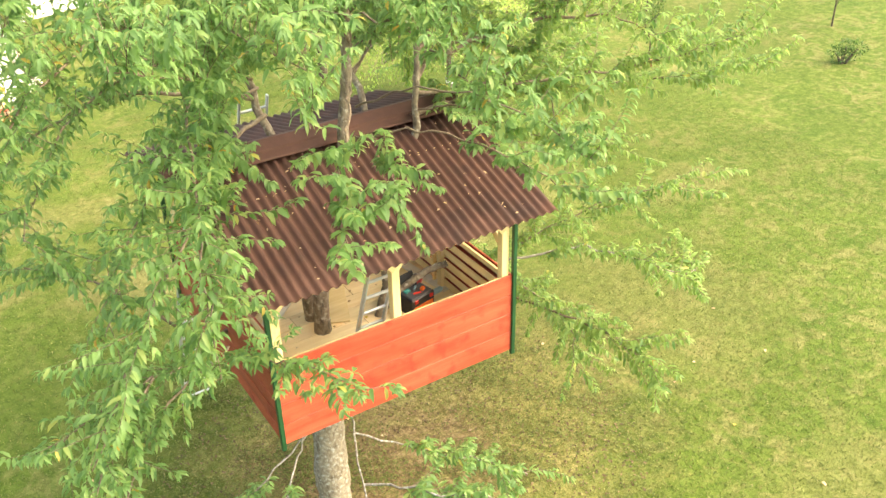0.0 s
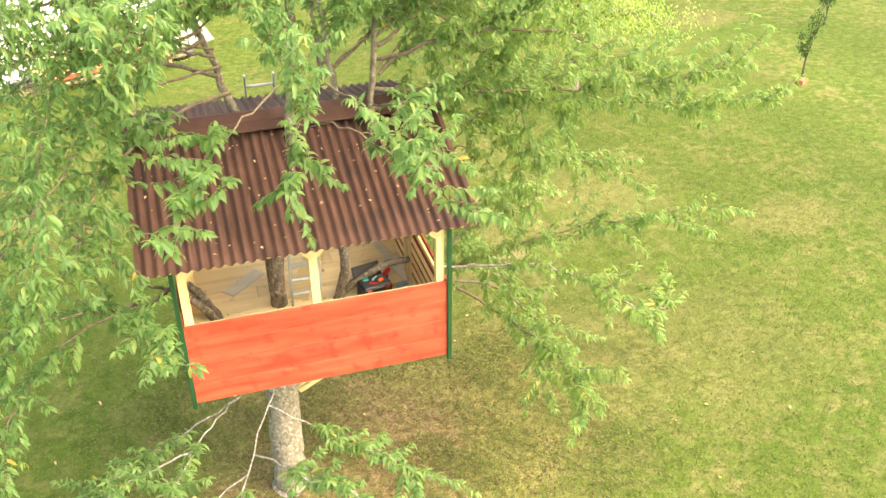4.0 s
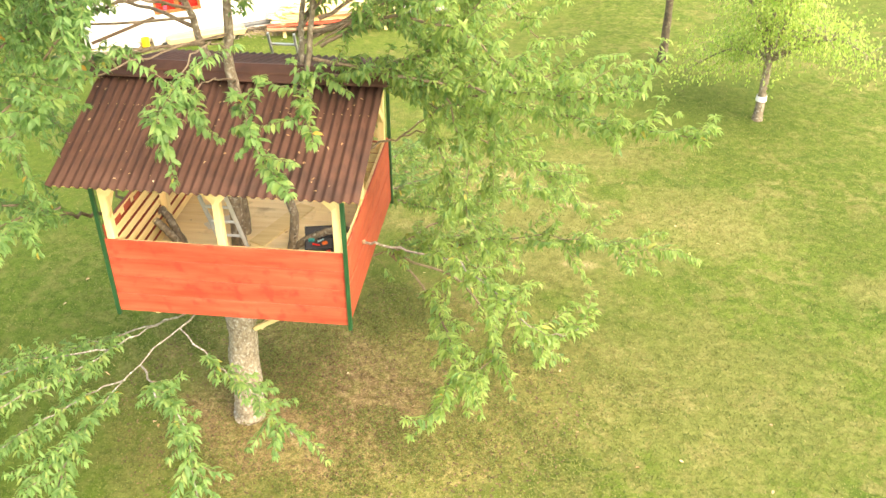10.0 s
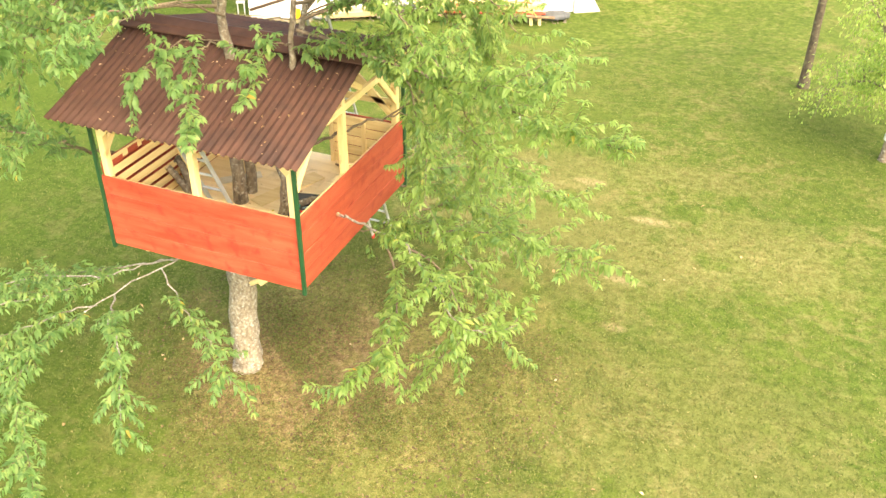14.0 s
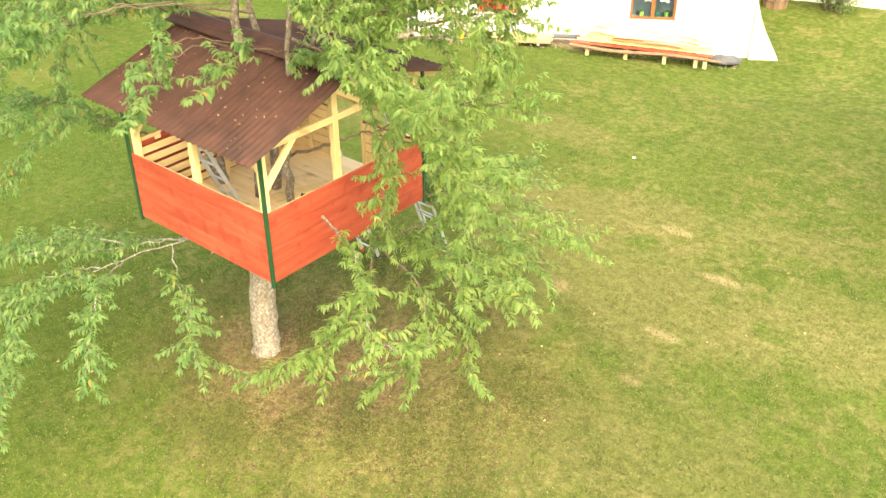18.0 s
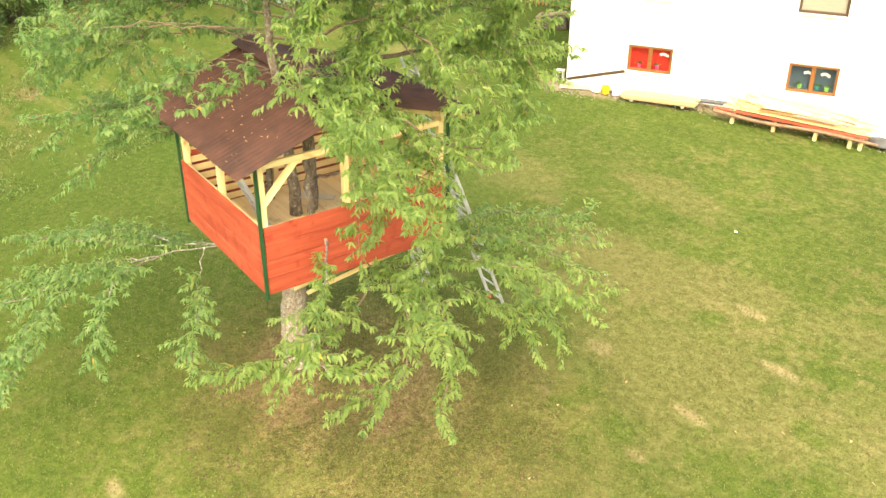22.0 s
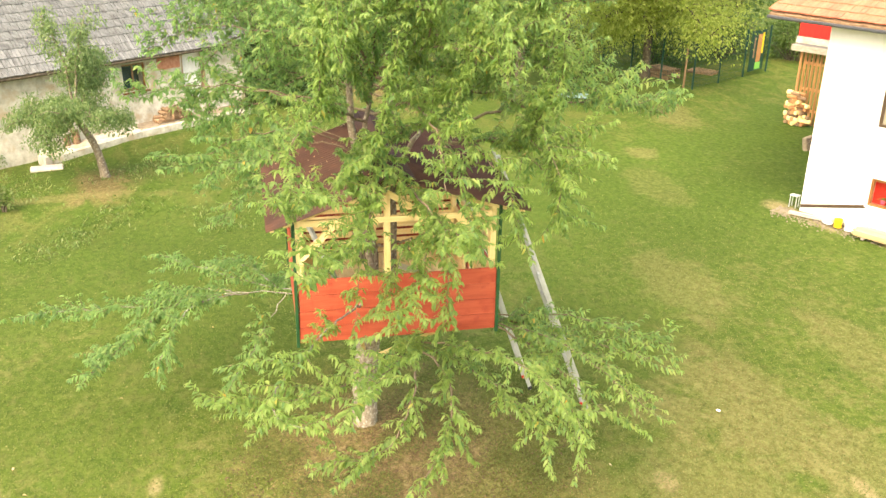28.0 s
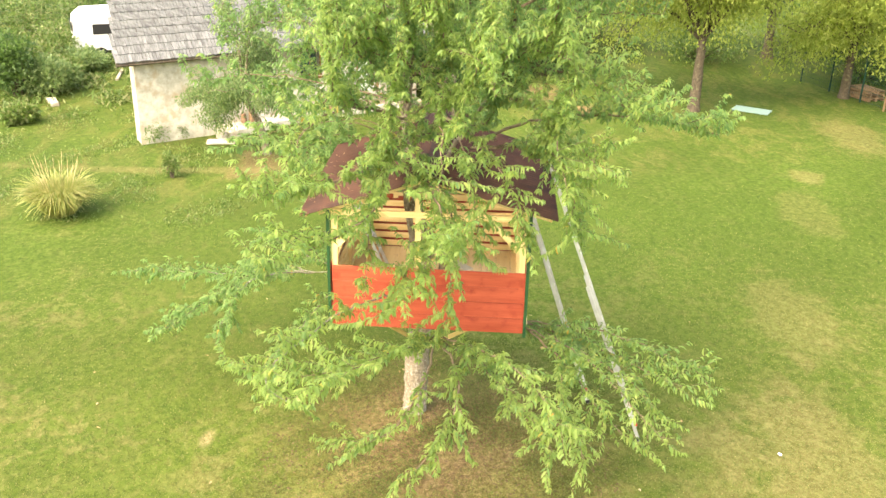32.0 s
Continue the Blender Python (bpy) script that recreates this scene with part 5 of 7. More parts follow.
tool_case()
drill("cordless_drill", (0.68, 0.12, ZF + 0.012), 20, TEAL, "teal and black cordless drill on the floor")
drill("cordless_drill", (0.98, -0.08, ZF + 0.012), -130, REDP, "red and black cordless drill on the floor")
spirit = thing("spirit_level", (0.98, 0.02, ZF), "pale blue spirit level lying on the floor", "spirit level")
part("level_body", box((0.36, 0.05, 0.05), pose(1.02, -0.18, ZF + 0.026, 0, 0, 10), 0.004), BLUEP, spirit)
part("level_vial", box((0.05, 0.052, 0.02), pose(1.02, -0.18, ZF + 0.043, 0, 0, 10), 0.003), YELLOWP, spirit)


def loose_board(name, label, at, size, turn, material):
    e = thing(name, (at[0], at[1], at[2]), label, "board")
    part("plank", box(size, pose(at[0], at[1], at[2] + size[2] / 2 + 0.002, 0, 0, turn), 0.003), material, e)


loose_board("loose_board", "pale grey board lying on the tree house floor", (1.14, 0.42, ZF), (1.25, 0.12, 0.02), -80, PALEBOARD)
loose_board("loose_board", "short pale board on the tree house floor", (-0.62, 0.44, ZF), (0.55, 0.16, 0.018), 42, PALEBOARD)
loose_board("loose_board", "broad pale board on the tree house floor", (0.12, 0.42, ZF), (1.05, 0.24, 0.018), 68, RAW)
ham = thing("hammer", (0.53, 1.2, ZF), "hammer lying on the tree house floor", "hammer")
part("handle", box((0.26, 0.028, 0.022), pose(0.50, 1.22, ZF + 0.016, 0, 0, -20), 0.006), DARKWOOD, ham)
part("head", box((0.035, 0.11, 0.03), pose(0.63, 1.175, ZF + 0.018, 0, 0, -20), 0.006), STEEL, ham)


def scrap(rng, n):
    return np.stack([rng.uniform(-1.1, 1.1, n), rng.uniform(-0.3, 1.2, n), np.full(n, ZF + 0.004)], -1), np.tile([0.0, 0.0, 1.0], (n, 1))


leaf_litter("dry_leaves", "dry leaves and wood scraps on the tree house floor", 26, 8, scrap, size=0.06)

# ---- white house ----
HA = radians(32)
HU, HN = Vector((math.cos(HA), math.sin(HA), 0)), Vector((math.sin(HA), -math.cos(HA), 0))
HP = Vector((-7.04, 13.56, 0))
HX = Matrix.Translation(HP) @ Matrix(((HU.x, -HN.x, 0), (HU.y, -HN.y, 0), (0, 0, 1))).to_4x4()   # x along the wall, y into the house
house = thing("white_house", HP, "white rendered two-storey house with terracotta tile roof", "house")
S0, S1, HEAVE, DEEP = -1.72, 7.66, 5.12, 9.0


def house_part(name, bm, material, label="", parent=None):
    bm.transform(HX)
    return part(name, bm, material, parent or house, label)


def pierced_wall(x0, x1, z0, z1, thick, holes):
    """A wall in the plane y = 0 to thick with rectangular openings through it."""
    bm = bmesh.new()
    xs = sorted({x0, x1, *[h[0] for h in holes], *[h[1] for h in holes]})
    zs = sorted({z0, z1, *[h[2] for h in holes], *[h[3] for h in holes]})
    for xa, xb in zip(xs, xs[1:]):
        for za, zb in zip(zs, zs[1:]):
            cx, cz = (xa + xb) / 2, (za + zb) / 2
            if any(h[0] < cx < h[1] and h[2] < cz < h[3] for h in holes):
                continue
            add_box(bm, (xb - xa, thick, zb - za), pose(cx, thick / 2, cz))
    bmesh.ops.remove_doubles(bm, verts=bm.verts[:], dist=0.0005)
    inner = [f for f in bm.faces if any(f is not g and (f.calc_center_median() - g.calc_center_median()).length < 0.001 for e in f.edges for g in e.link_faces)]
    bmesh.ops.delete(bm, geom=list(set(inner)), context="FACES")
    return bm


WIN = [(0.0, 1.24, 0.60, 1.34), (4.28, 5.54, 0.56, 1.33), (-0.12, 1.12, 2.65, 3.99), (4.26, 5.46, 2.65, 3.99)]
house_part("front_wall", pierced_wall(S0, S1, -0.9, HEAVE + 0.1, 0.35, WIN), WHITE)
house_part("side_wall", box((0.35, DEEP - 0.35, HEAVE + 1.0), pose(S0 + 0.175, 0.35 + (DEEP - 0.35) / 2, (HEAVE + 0.1 - 0.9) / 2), 0.0), WHITE)
house_part("side_wall", box((0.35, DEEP - 0.35, HEAVE + 1.0), pose(S1 - 0.175, 0.35 + (DEEP - 0.35) / 2, (HEAVE + 0.1 - 0.9) / 2), 0.0), WHITE)
house_part("rear_wall", box((S1 - S0 - 0.7, 0.35, HEAVE + 1.0), pose((S0 + S1) / 2, DEEP - 0.175, (HEAVE + 0.1 - 0.9) / 2), 0.0), WHITE)
house_part("plinth_strip", box((1.74, 0.03, 0.085), pose(S0 + 0.86, -0.016, 0.345, 0, -14.8, 0), 0.004), DARKFRAME, "dark strip at the foot of the wall")
RISE = 0.42
for k, (x0, x1, z0, z1) in enumerate(WIN):
    frame_w = 0.07
    FRAMEWOOD = BROWNFRAME if k < 2 else DARKFRAME
    win = house_part("window", add_box(add_box(box((x1 - x0, 0.07, frame_w), pose((x0 + x1) / 2, 0.06, z0 + frame_w / 2)), (x1 - x0, 0.07, frame_w), pose((x0 + x1) / 2, 0.06, z1 - frame_w / 2), 0.004),
                     (frame_w, 0.07, z1 - z0 - 2 * frame_w), pose(x0 + frame_w / 2, 0.06, (z0 + z1) / 2), 0.004), FRAMEWOOD, "brown wooden window frame")
    house_part("jamb", box((frame_w, 0.07, z1 - z0 - 2 * frame_w), pose(x1 - frame_w / 2, 0.06, (z0 + z1) / 2)), FRAMEWOOD, "", win)
    if k < 2:
        house_part("mullion", box((0.11, 0.075, z1 - z0 - 2 * frame_w), pose((x0 + x1) / 2, 0.06, (z0 + z1) / 2)), FRAMEWOOD, "", win)
        for c in (-1, 1):
            house_part("pane", box(((x1 - x0) / 2 - 0.13, 0.008, z1 - z0 - 2 * frame_w), pose((x0 + x1) / 2 + c * ((x1 - x0) / 4 - 0.01), 0.075, (z0 + z1) / 2), 0.0), GLASS, "", win).visible_shadow = False
        house_part("curtain", box((x1 - x0 - 0.02, 0.02, z1 - z0 - 0.02), pose((x0 + x1) / 2, 0.30, (z0 + z1) / 2), 0.0), REDCURTAIN if k == 0 else DARKROOM,
                   "red curtain behind the panes" if k == 0 else "dark room behind the panes", win)
    else:
        house_part("blind", box((x1 - x0 - 0.12, 0.02, z1 - z0 - 0.12), pose((x0 + x1) / 2, 0.10, (z0 + z1) / 2), 0.0), BLIND, "closed beige roller blind", win)
    house_part("sill", box((x1 - x0 + 0.06, 0.10, 0.03), pose((x0 + x1) / 2, -0.03, z0 - 0.016)), WHITE, "", win)


def orchid(s, z, pot, white=True):
    """A potted orchid on a window ledge."""
    at = HX @ Vector((s, 0.17, z))
    e = thing("potted_orchid", at, "orchid with white blossoms in a small pot on the window ledge", "potted plant")
    b = bmesh.new()
    bmesh.ops.create_cone(b, cap_ends=True, segments=12, radius1=0.045, radius2=0.06, depth=0.11)
    b.transform(Matrix.Translation(at + Vector((0, 0, 0.056))))
    part("pot", b, pot, e)
    rng = np.random.default_rng(int(s * 100) + 5)
    n = 7
    th = rng.uniform(0, 6.28, n)
    pl = np.tile(np.array(at) + [0, 0, 0.11], (n, 1))
    v, f = leaves(pl, np.stack([np.cos(th), np.sin(th), np.full(n, 0.5)], -1), np.tile([0.0, 0, 1], (n, 1)), rng.uniform(0.12, 0.2, n), np.full(n, 0.045))
    tagged(link("leaf_rosette", fast_mesh("leaf_rosette", v, f, DLEAF), None, e))
    if white:
        line = curve_points([np.array(at) + [0, 0, 0.1], np.array(at) + [0.02, 0.0, 0.36], np.array(at) + [0.12, 0.07, 0.46], np.array(at) + [0.24, 0.15, 0.40]], 5)
        v, f = tubes([(line, np.full(len(line), 0.004))], 5)
        link("stem", fast_mesh("stem", v, f, DLEAF), None, e)
        for c in line[8::2]:
            n = 5
            th = np.arange(n) * 6.28 / n
            fl = np.outer(np.cos(th), [HU.x, HU.y, 0]) + np.outer(np.sin(th), [0, 0, 1.0])
            v, f = leaves(np.tile(c, (n, 1)) + np.array(HN) * 0.02, fl, np.tile(np.array(HN), (n, 1)), np.full(n, 0.05), np.full(n, 0.045))
            link("blossom", fast_mesh("blossom", v, f, PETAL), None, e)


orchid(0.32, 0.67, PINKPOT, False)
orchid(0.82, 0.67, PINKPOT)
orchid(4.62, 0.63, GREENPOT)
orchid(5.05, 0.63, TEAL)
orchid(5.30, 0.63, GREENPOT, False)

# tiled roof of the white house
OV, OVS = 0.62, 1.40
house_part("roof", box((S1 - S0 + 2 * OVS - 0.1, 5.4, 0.10), pose((S0 + S1) / 2, -OV + 2.62 / 1.0 * math.cos(math.atan(RISE)), HEAVE + 0.02 + 2.62 * math.sin(math.atan(RISE)), math.degrees(math.atan(RISE))), 0.0), DARKWOOD, "tiled roof")
house_part("gutter", box((S1 - S0 + 2 * OVS, 0.10, 0.08), pose((S0 + S1) / 2, -OV - 0.10, HEAVE - 0.06), 0.02), STEEL, "brown eaves gutter")
house_part("fascia", box((S1 - S0 + 2 * OVS, 0.03, 0.16), pose((S0 + S1) / 2, -OV + 0.02, HEAVE - 0.04), 0.004), DARKWOOD)
house_part("rear_roof", box((S1 - S0 + 2 * OVS - 0.1, 5.6, 0.10), pose((S0 + S1) / 2, DEEP - 2.0, HEAVE + 1.05, -math.degrees(math.atan(RISE))), 0.0), TILE)
# brown wood balcony with red side, at the rear corner
house_part("balcony_floor", box((4.7, 1.2, 0.20), pose(S0 - 2.5, 8.6, 2.72)), GREYWOOD, "weathered balcony floor")
house_part("balcony_panel", box((4.5, 0.06, 0.60), pose(S0 - 2.45, 8.15, 3.42)), REDCURTAIN, "red balcony panel")
house_part("balcony_rail", box((4.6, 0.10, 0.10), pose(S0 - 2.5, 8.15, 3.77)), GREYWOOD)
house_part("balcony_beam", box((4.6, 0.10, 0.22), pose(S0 - 2.45, 8.15, 3.0)), LIME, "pale beam under the balcony panel")
for x in (-4.5, -2.4, -0.2):
    house_part("balcony_post", box((0.08, 0.08, 2.7), pose(S0 + x, 8.2, 1.27)), FENCEWOOD)

# screen of upright slats under the balcony
screen = thing("slat_screen", HX @ Vector((S0 - 1.8, 8.3, 0)), "brown stained wooden slat screen beside the house", "screen")
for z in (0.55, 1.3, 2.2):
    a, b = HX @ Vector((S0 - 4.45, 8.34, z)), HX @ Vector((S0 - 0.02, 8.34, z))
    board("rail", a, b, 0.03, 0.09, FENCEWOOD, screen)
for k in range(30):
    p = HX @ Vector((S0 - 4.40 + k * 0.148, 8.31, 0))
    board("slat", (p.x, p.y, 0.05), (p.x, p.y, 2.58), 0.022, 0.10, FENCEWOOD, screen)

# firewood stack: split logs piled beside the screen
pile = thing("firewood_stack", HX @ Vector((S0 - 4.0, 8.2, 0)), "stack of split pale firewood beside the slat screen", "firewood")
rng = np.random.default_rng(31)
LOGS = []
for k in range(3):
    b = bmesh.new()
    bmesh.ops.create_cone(b, cap_ends=True, segments=5 + k, radius1=0.075 + 0.012 * k, radius2=0.07, depth=0.42)
    me = bpy.data.meshes.new("log")
    b.to_mesh(me)
    b.free()
    me.materials.append((DARKWOOD, FENCEWOOD, RAW)[k])
    LOGS.append(me)
for row in range(9):
    for k in range(5 - row // 3):
        q = HX @ Vector((S0 - 4.62 + k * 0.15 + 0.05 * (row % 2), 8.2 + rng.uniform(-0.05, 0.05), 0.08 + row * 0.128))
        link("log", LOGS[(row + k) % 3], None, pile, "", Matrix.Translation(q) @ pose(0, 0, 0, 90, 0, 32 + (78 if row % 3 else 0) + rng.uniform(-14, 14)) @ pose(0, 0, 0, 0, 0, rng.uniform(0, 90)))
step = thing("cellar_steps", HX @ Vector((S0 - 2.4, 5.7, 0)), "low stone side wall of the cellar steps", "low wall")
part("side_stone", box((0.16, 0.62, 0.56), HX @ pose(S0 - 2.62, 5.75, 0.12, 0, -10, 0), 0.04), DIRT, step)
part("cap_stone", box((1.0, 0.16, 0.12), HX @ pose(S0 - 2.1, 6.02, 0.40, 0, -10, 0), 0.03), DIRT, step)
part("dark_hatch", box((0.95, 0.5, 0.40), HX @ pose(S0 - 2.1, 5.74, 0.14, 0, -8, 0), 0.02), DARKBARK, step, "dark sloping hatch board")


def stones(name, label, where, count, size, seed, material, category="gravel"):
    """Loose stones strewn on the ground, one joined piece of stuff."""
    rng = np.random.default_rng(seed)
    b = bmesh.new()
    bmesh.ops.create_icosphere(b, subdivisions=1, radius=1)
    base = np.array([q.co[:] for q in b.verts])
    tri = np.array([[w.index for w in q.verts] for q in b.faces])
    b.free()
    vs, fs = [], []
    for i in range(count):
        x, y = where(rng)
        s = rng.uniform(0.4, 1.0) * size
        q = base * rng.uniform(0.7, 1.2, base.shape) * [s, s * rng.uniform(0.6, 1), s * 0.6]
        vs.append(q + [x, y, height(x, y) + s * 0.2])
        fs.append(tri + i * len(base))
    return tagged(link(name, fast_mesh(name, np.concatenate(vs), np.concatenate(fs), material), None), label, category, kind="stuff")


def by_house(rng):
    s, d = rng.uniform(S0 - 0.5, 7.4), abs(rng.normal(0.1, 0.33))
    if s < 0.2:
        d += 0.25 * rng.random()
    q = HX @ Vector((s, -d, 0))
    return q.x, q.y


stones("gravel_strip", "pale gravel strip along the foot of the house", by_house, 3600, 0.042, 12, TAN)


def house_board(name, s0, s1, off, z, width, thick, material, parent, tilt=0.0, twist=0.0):
    a, b = HX @ Vector((s0, -off, z)), HX @ Vector((s1, -off - tilt, z))
    return board(name, a, b, width, thick, material, parent, twist=twist)


# lumber stacks by the wall
rng = np.random.default_rng(17)
stack = thing("lumber_stack", HX @ Vector((4.9, -0.75, -0.2)), "stack of pale sawn boards on a rough slab bench", "lumber")
for s, z in ((3.15, -0.1), (4.2, -0.2), (5.25, -0.3), (6.1, -0.36), (6.35, -0.38)):
    a, b = HX @ Vector((s, -1.12, z - 0.12)), HX @ Vector((s + 0.02, -1.0, z + 0.30))
    board("leg", a, b, 0.08, 0.08, RAW, stack)
    house_board("bearer", s - 0.04, s + 0.04, 0.62, z + 0.26, 0.9, 0.07, GREYWOOD, stack)
for k in range(7):
    for j in range(6):
        s0 = 2.95 + rng.uniform(-0.2, 0.25) + 0.12 * k
        s1 = 6.5 + rng.uniform(-0.35, 0.35) - 0.08 * k
        z = 0.22 + k * 0.036
        a, b = HX @ Vector((s0, -0.16 - j * 0.145, z + 0.03)), HX @ Vector((s1, -0.16 - j * 0.145, z - 0.26))
        board("sawn_board", a, b, 0.135, 0.03, RAW, stack)
for k in range(12):
    s0 = rng.uniform(2.9, 5.2)
    s1 = s0 + rng.uniform(1.0, 2.0)
    off, z = rng.uniform(0.2, 1.15), 0.50 - 0.02 * k * 0.5
    a, b = HX @ Vector((s0, -off, z - 0.085 * (s0 - 3))), HX @ Vector((s1, -off - rng.uniform(-0.25, 0.2), z - 0.085 * (s1 - 3)))
    board("loose_board", a, b, rng.choice((0.06, 0.09, 0.12)), 0.025, (RAW, RAW, GREYWOOD, RAW, RED, FENCEWOOD)[k % 6], stack)
for j, (s0, s1) in enumerate(((2.7, 4.4), (3.9, 5.6), (5.0, 6.5))):
    a, b = HX @ Vector((s0, -1.06, 0.20 - 0.075 * (s0 - 3))), HX @ Vector((s1, -1.08, 0.20 - 0.075 * (s1 - 3)))
    board("red_board", a, b, 0.16, 0.03, RED, stack, "red-stained board")
a, b = HX @ Vector((2.65, -1.16, 0.17)), HX @ Vector((6.75, -1.2, -0.16))
line = curve_points([a, a.lerp(b, 0.3) + Vector((0, 0, -0.05)), a.lerp(b, 0.65) + Vector((0.03, 0, 0.03)), b], 6)
v, f = tubes([(line, np.linspace(0.055, 0.042, len(line)))], 8)
link("slab_edge", fast_mesh("slab_edge", v, f, DARKWOOD, True), None, stack, "bark-edged rough slab")
low = thing("board_stack", HX @ Vector((1.2, -0.7, 0)), "low stack of yellow-brown narrow boards on the gravel", "lumber")
for k in range(3):
    for j in range(5):
        house_board("sawn_board", 0.12 + rng.uniform(-0.05, 0.05), 2.16 + rng.uniform(-0.08, 0.05), 0.42 + j * 0.105, 0.08 + k * 0.045, 0.098, 0.04, OLDBOARD, low)
for s in (0.4, 1.8):
    house_board("bearer", s - 0.04, s + 0.04, 0.63, 0.03, 0.6, 0.05, GREYWOOD, low)
pipes = thing("pipe_bundle", HX @ Vector((2.6, -0.35, 0.1)), "dark grey plastic pipes lying along the wall", "pipes")
for j in range(3):
    house_board("pipe", 2.15, 3.2, 0.3 + j * 0.075, 0.12, 0.06, 0.06, TARP, pipes)
tarp = thing("tarpaulin_heap", HX @ Vector((6.95, -0.6, -0.3)), "crumpled grey tarpaulin heap beside the boards", "tarpaulin")
b = bmesh.new()
bmesh.ops.create_icosphere(b, subdivisions=3, radius=1)
for q in b.verts:
    q.co *= 1 + 0.35 * noise.noise(q.co * 2.2)
    q.co.z = max(q.co.z, -0.2)
b.transform(HX @ pose(6.95, -0.62, -0.32, 0, 0, 0) @ Matrix.Diagonal((0.42, 0.26, 0.15, 1)))
part("sheet", b, TARP, tarp, smooth=True)
for s, off, sx, sy, sz, turn in ((0.10, 0.40, 0.24, 0.15, 0.14, 20), (-0.72, 0.48, 0.16, 0.10, 0.07, -30)):
    q = HX @ Vector((s, -off, 0))
    e = thing("plastic_sack", q, "crumpled white plastic sack on the gravel", "sack")
    b = bmesh.new()
    bmesh.ops.create_icosphere(b, subdivisions=3, radius=1)
    for w in b.verts:
        w.co *= 1 + 0.4 * noise.noise(w.co * 2.6 + Vector((s, 0, 0)))
        w.co.z = max(w.co.z, -0.3)
    b.transform(HX @ pose(s, -off, sz * 0.3 + 0.02, 0, 0, turn) @ Matrix.Diagonal((sx, sy, sz, 1)))
    part("sack", b, WHITEP, e, smooth=True)
for name, s, off, mtl, label in (("bucket", -0.42, 0.52, YELLOWP, "yellow plastic bucket on the gravel"), ("bucket", -0.12, 0.55, WHITEP, "white plastic bucket on the gravel")):
    q = HX @ Vector((s, -off, 0))
    e = thing(name, q, label, "bucket")
    b = bmesh.new()
    bmesh.ops.create_cone(b, cap_ends=False, segments=18, radius1=0.09, radius2=0.115, depth=0.21)
    bmesh.ops.solidify(b, geom=b.faces[:], thickness=0.006)
    b.transform(Matrix.Translation(q + Vector((0, 0, 0.125))))
    part("shell", b, mtl, e)
    b = bmesh.new()
    bmesh.ops.create_cone(b, cap_ends=True, segments=18, radius1=0.105, radius2=0.108, depth=0.02)
    b.transform(Matrix.Translation(q + Vector((0, 0, 0.03))))
    part("base", b, mtl, e)
sack = thing("sack", HX @ Vector((0.0, -0.36, 0)), "crumpled white sack on the gravel", "sack")
b = bmesh.new()
bmesh.ops.create_icosphere(b, subdivisions=3, radius=1)
for q in b.verts:
    q.co *= 1 + 0.3 * noise.noise(q.co * 2 + Vector((4, 0, 0)))
b.transform(HX @ pose(0.02, -0.38, 0.12) @ Matrix.Diagonal((0.24, 0.2, 0.16, 1)))
part("bag", b, WHITEP, sack, smooth=True)
pole = thing("timber_pole", HX @ Vector((-1.0, -0.4, 0)), "grey timber pole lying on the gravel", "pole")
house_board("pole", -1.75, -0.1, 0.55, 0.06, 0.10, 0.08, GREYWOOD, pole, -0.35)
trestle = thing("metal_trestle", HX @ Vector((S0 - 0.15, -0.05, 0)), "small grey metal trestle by the house corner", "trestle")
for s, d in ((-0.30, -0.02), (-0.12, -0.02), (-0.30, 0.14), (-0.12, 0.14)):
    q = HX @ Vector((S0 + s, d, 0))
    board("leg", (q.x, q.y, 0.0), (q.x, q.y, 0.33), 0.022, 0.025, ALU, trestle)
a, b = HX @ Vector((S0 - 0.33, 0.06, 0.34)), HX @ Vector((S0 - 0.09, 0.06, 0.34))
board("top_bar", a, b, 0.20, 0.022, ALU, trestle)


def wing_wall():
    """White wing wall sloping down from the house corner."""
    e = thing("wing_wall", HX @ Vector((S1, -0.4, -0.4)), "white rendered wing wall sloping down from the house corner", "low wall")
    bm = bmesh.new()
    pts = [(S1 + 0.004, 1.3), (S1 + 0.14, 0.85), (S1 + 0.42, 0.25), (S1 + 0.74, -0.30), (S1 + 1.04, -0.78)]
    rows = []
    for x, z in pts:
        rows.append([bm.verts.new((x, y, zz)) for y, zz in ((-0.12, -0.95), (-0.12, z), (0.5, z + 0.05), (0.5, -0.95))])
    for a, b in zip(rows, rows[1:]):
        for i in range(4):
            j = (i + 1) % 4
            bm.faces.new((a[i], a[j], b[j], b[i]))
    bm.faces.new(rows[0])
    bm.faces.new(rows[-1][::-1])
    bmesh.ops.recalc_face_normals(bm, faces=bm.faces[:])
    bm.transform(HX)
    # greyer than the house wall: shade of the turned face is painted in
    part("sloping_wall", bm, SHADEDWHITE, e)


wing_wall()
# annexe behind, with planter and lavender before it
annexe = thing("white_annexe", (2.0, 23.4, 0), "white rendered annexe with a red-brown louvred shutter", "house")
part("wall", box((9.0, 0.4, 4.6), pose(1.8, 23.5, 1.8, 0, 0, 14), 0.0), WHITE, annexe)
AX = pose(1.8, 23.5, 0, 0, 0, 14)
shutter = part("shutter_frame", add_box(box((0.08, 0.06, 1.5), AX @ pose(-4.42, -0.232, 1.24)), (0.08, 0.06, 1.5), AX @ pose(-2.92, -0.232, 1.24), 0.004), REDBROWN, annexe, "red-brown shutter frame")
for k in range(8):
    part("slat", box((1.42, 0.03, 0.12), AX @ pose(-3.67, -0.225, 0.58 + k * 0.18, 14), 0.004), REDBROWN, shutter)
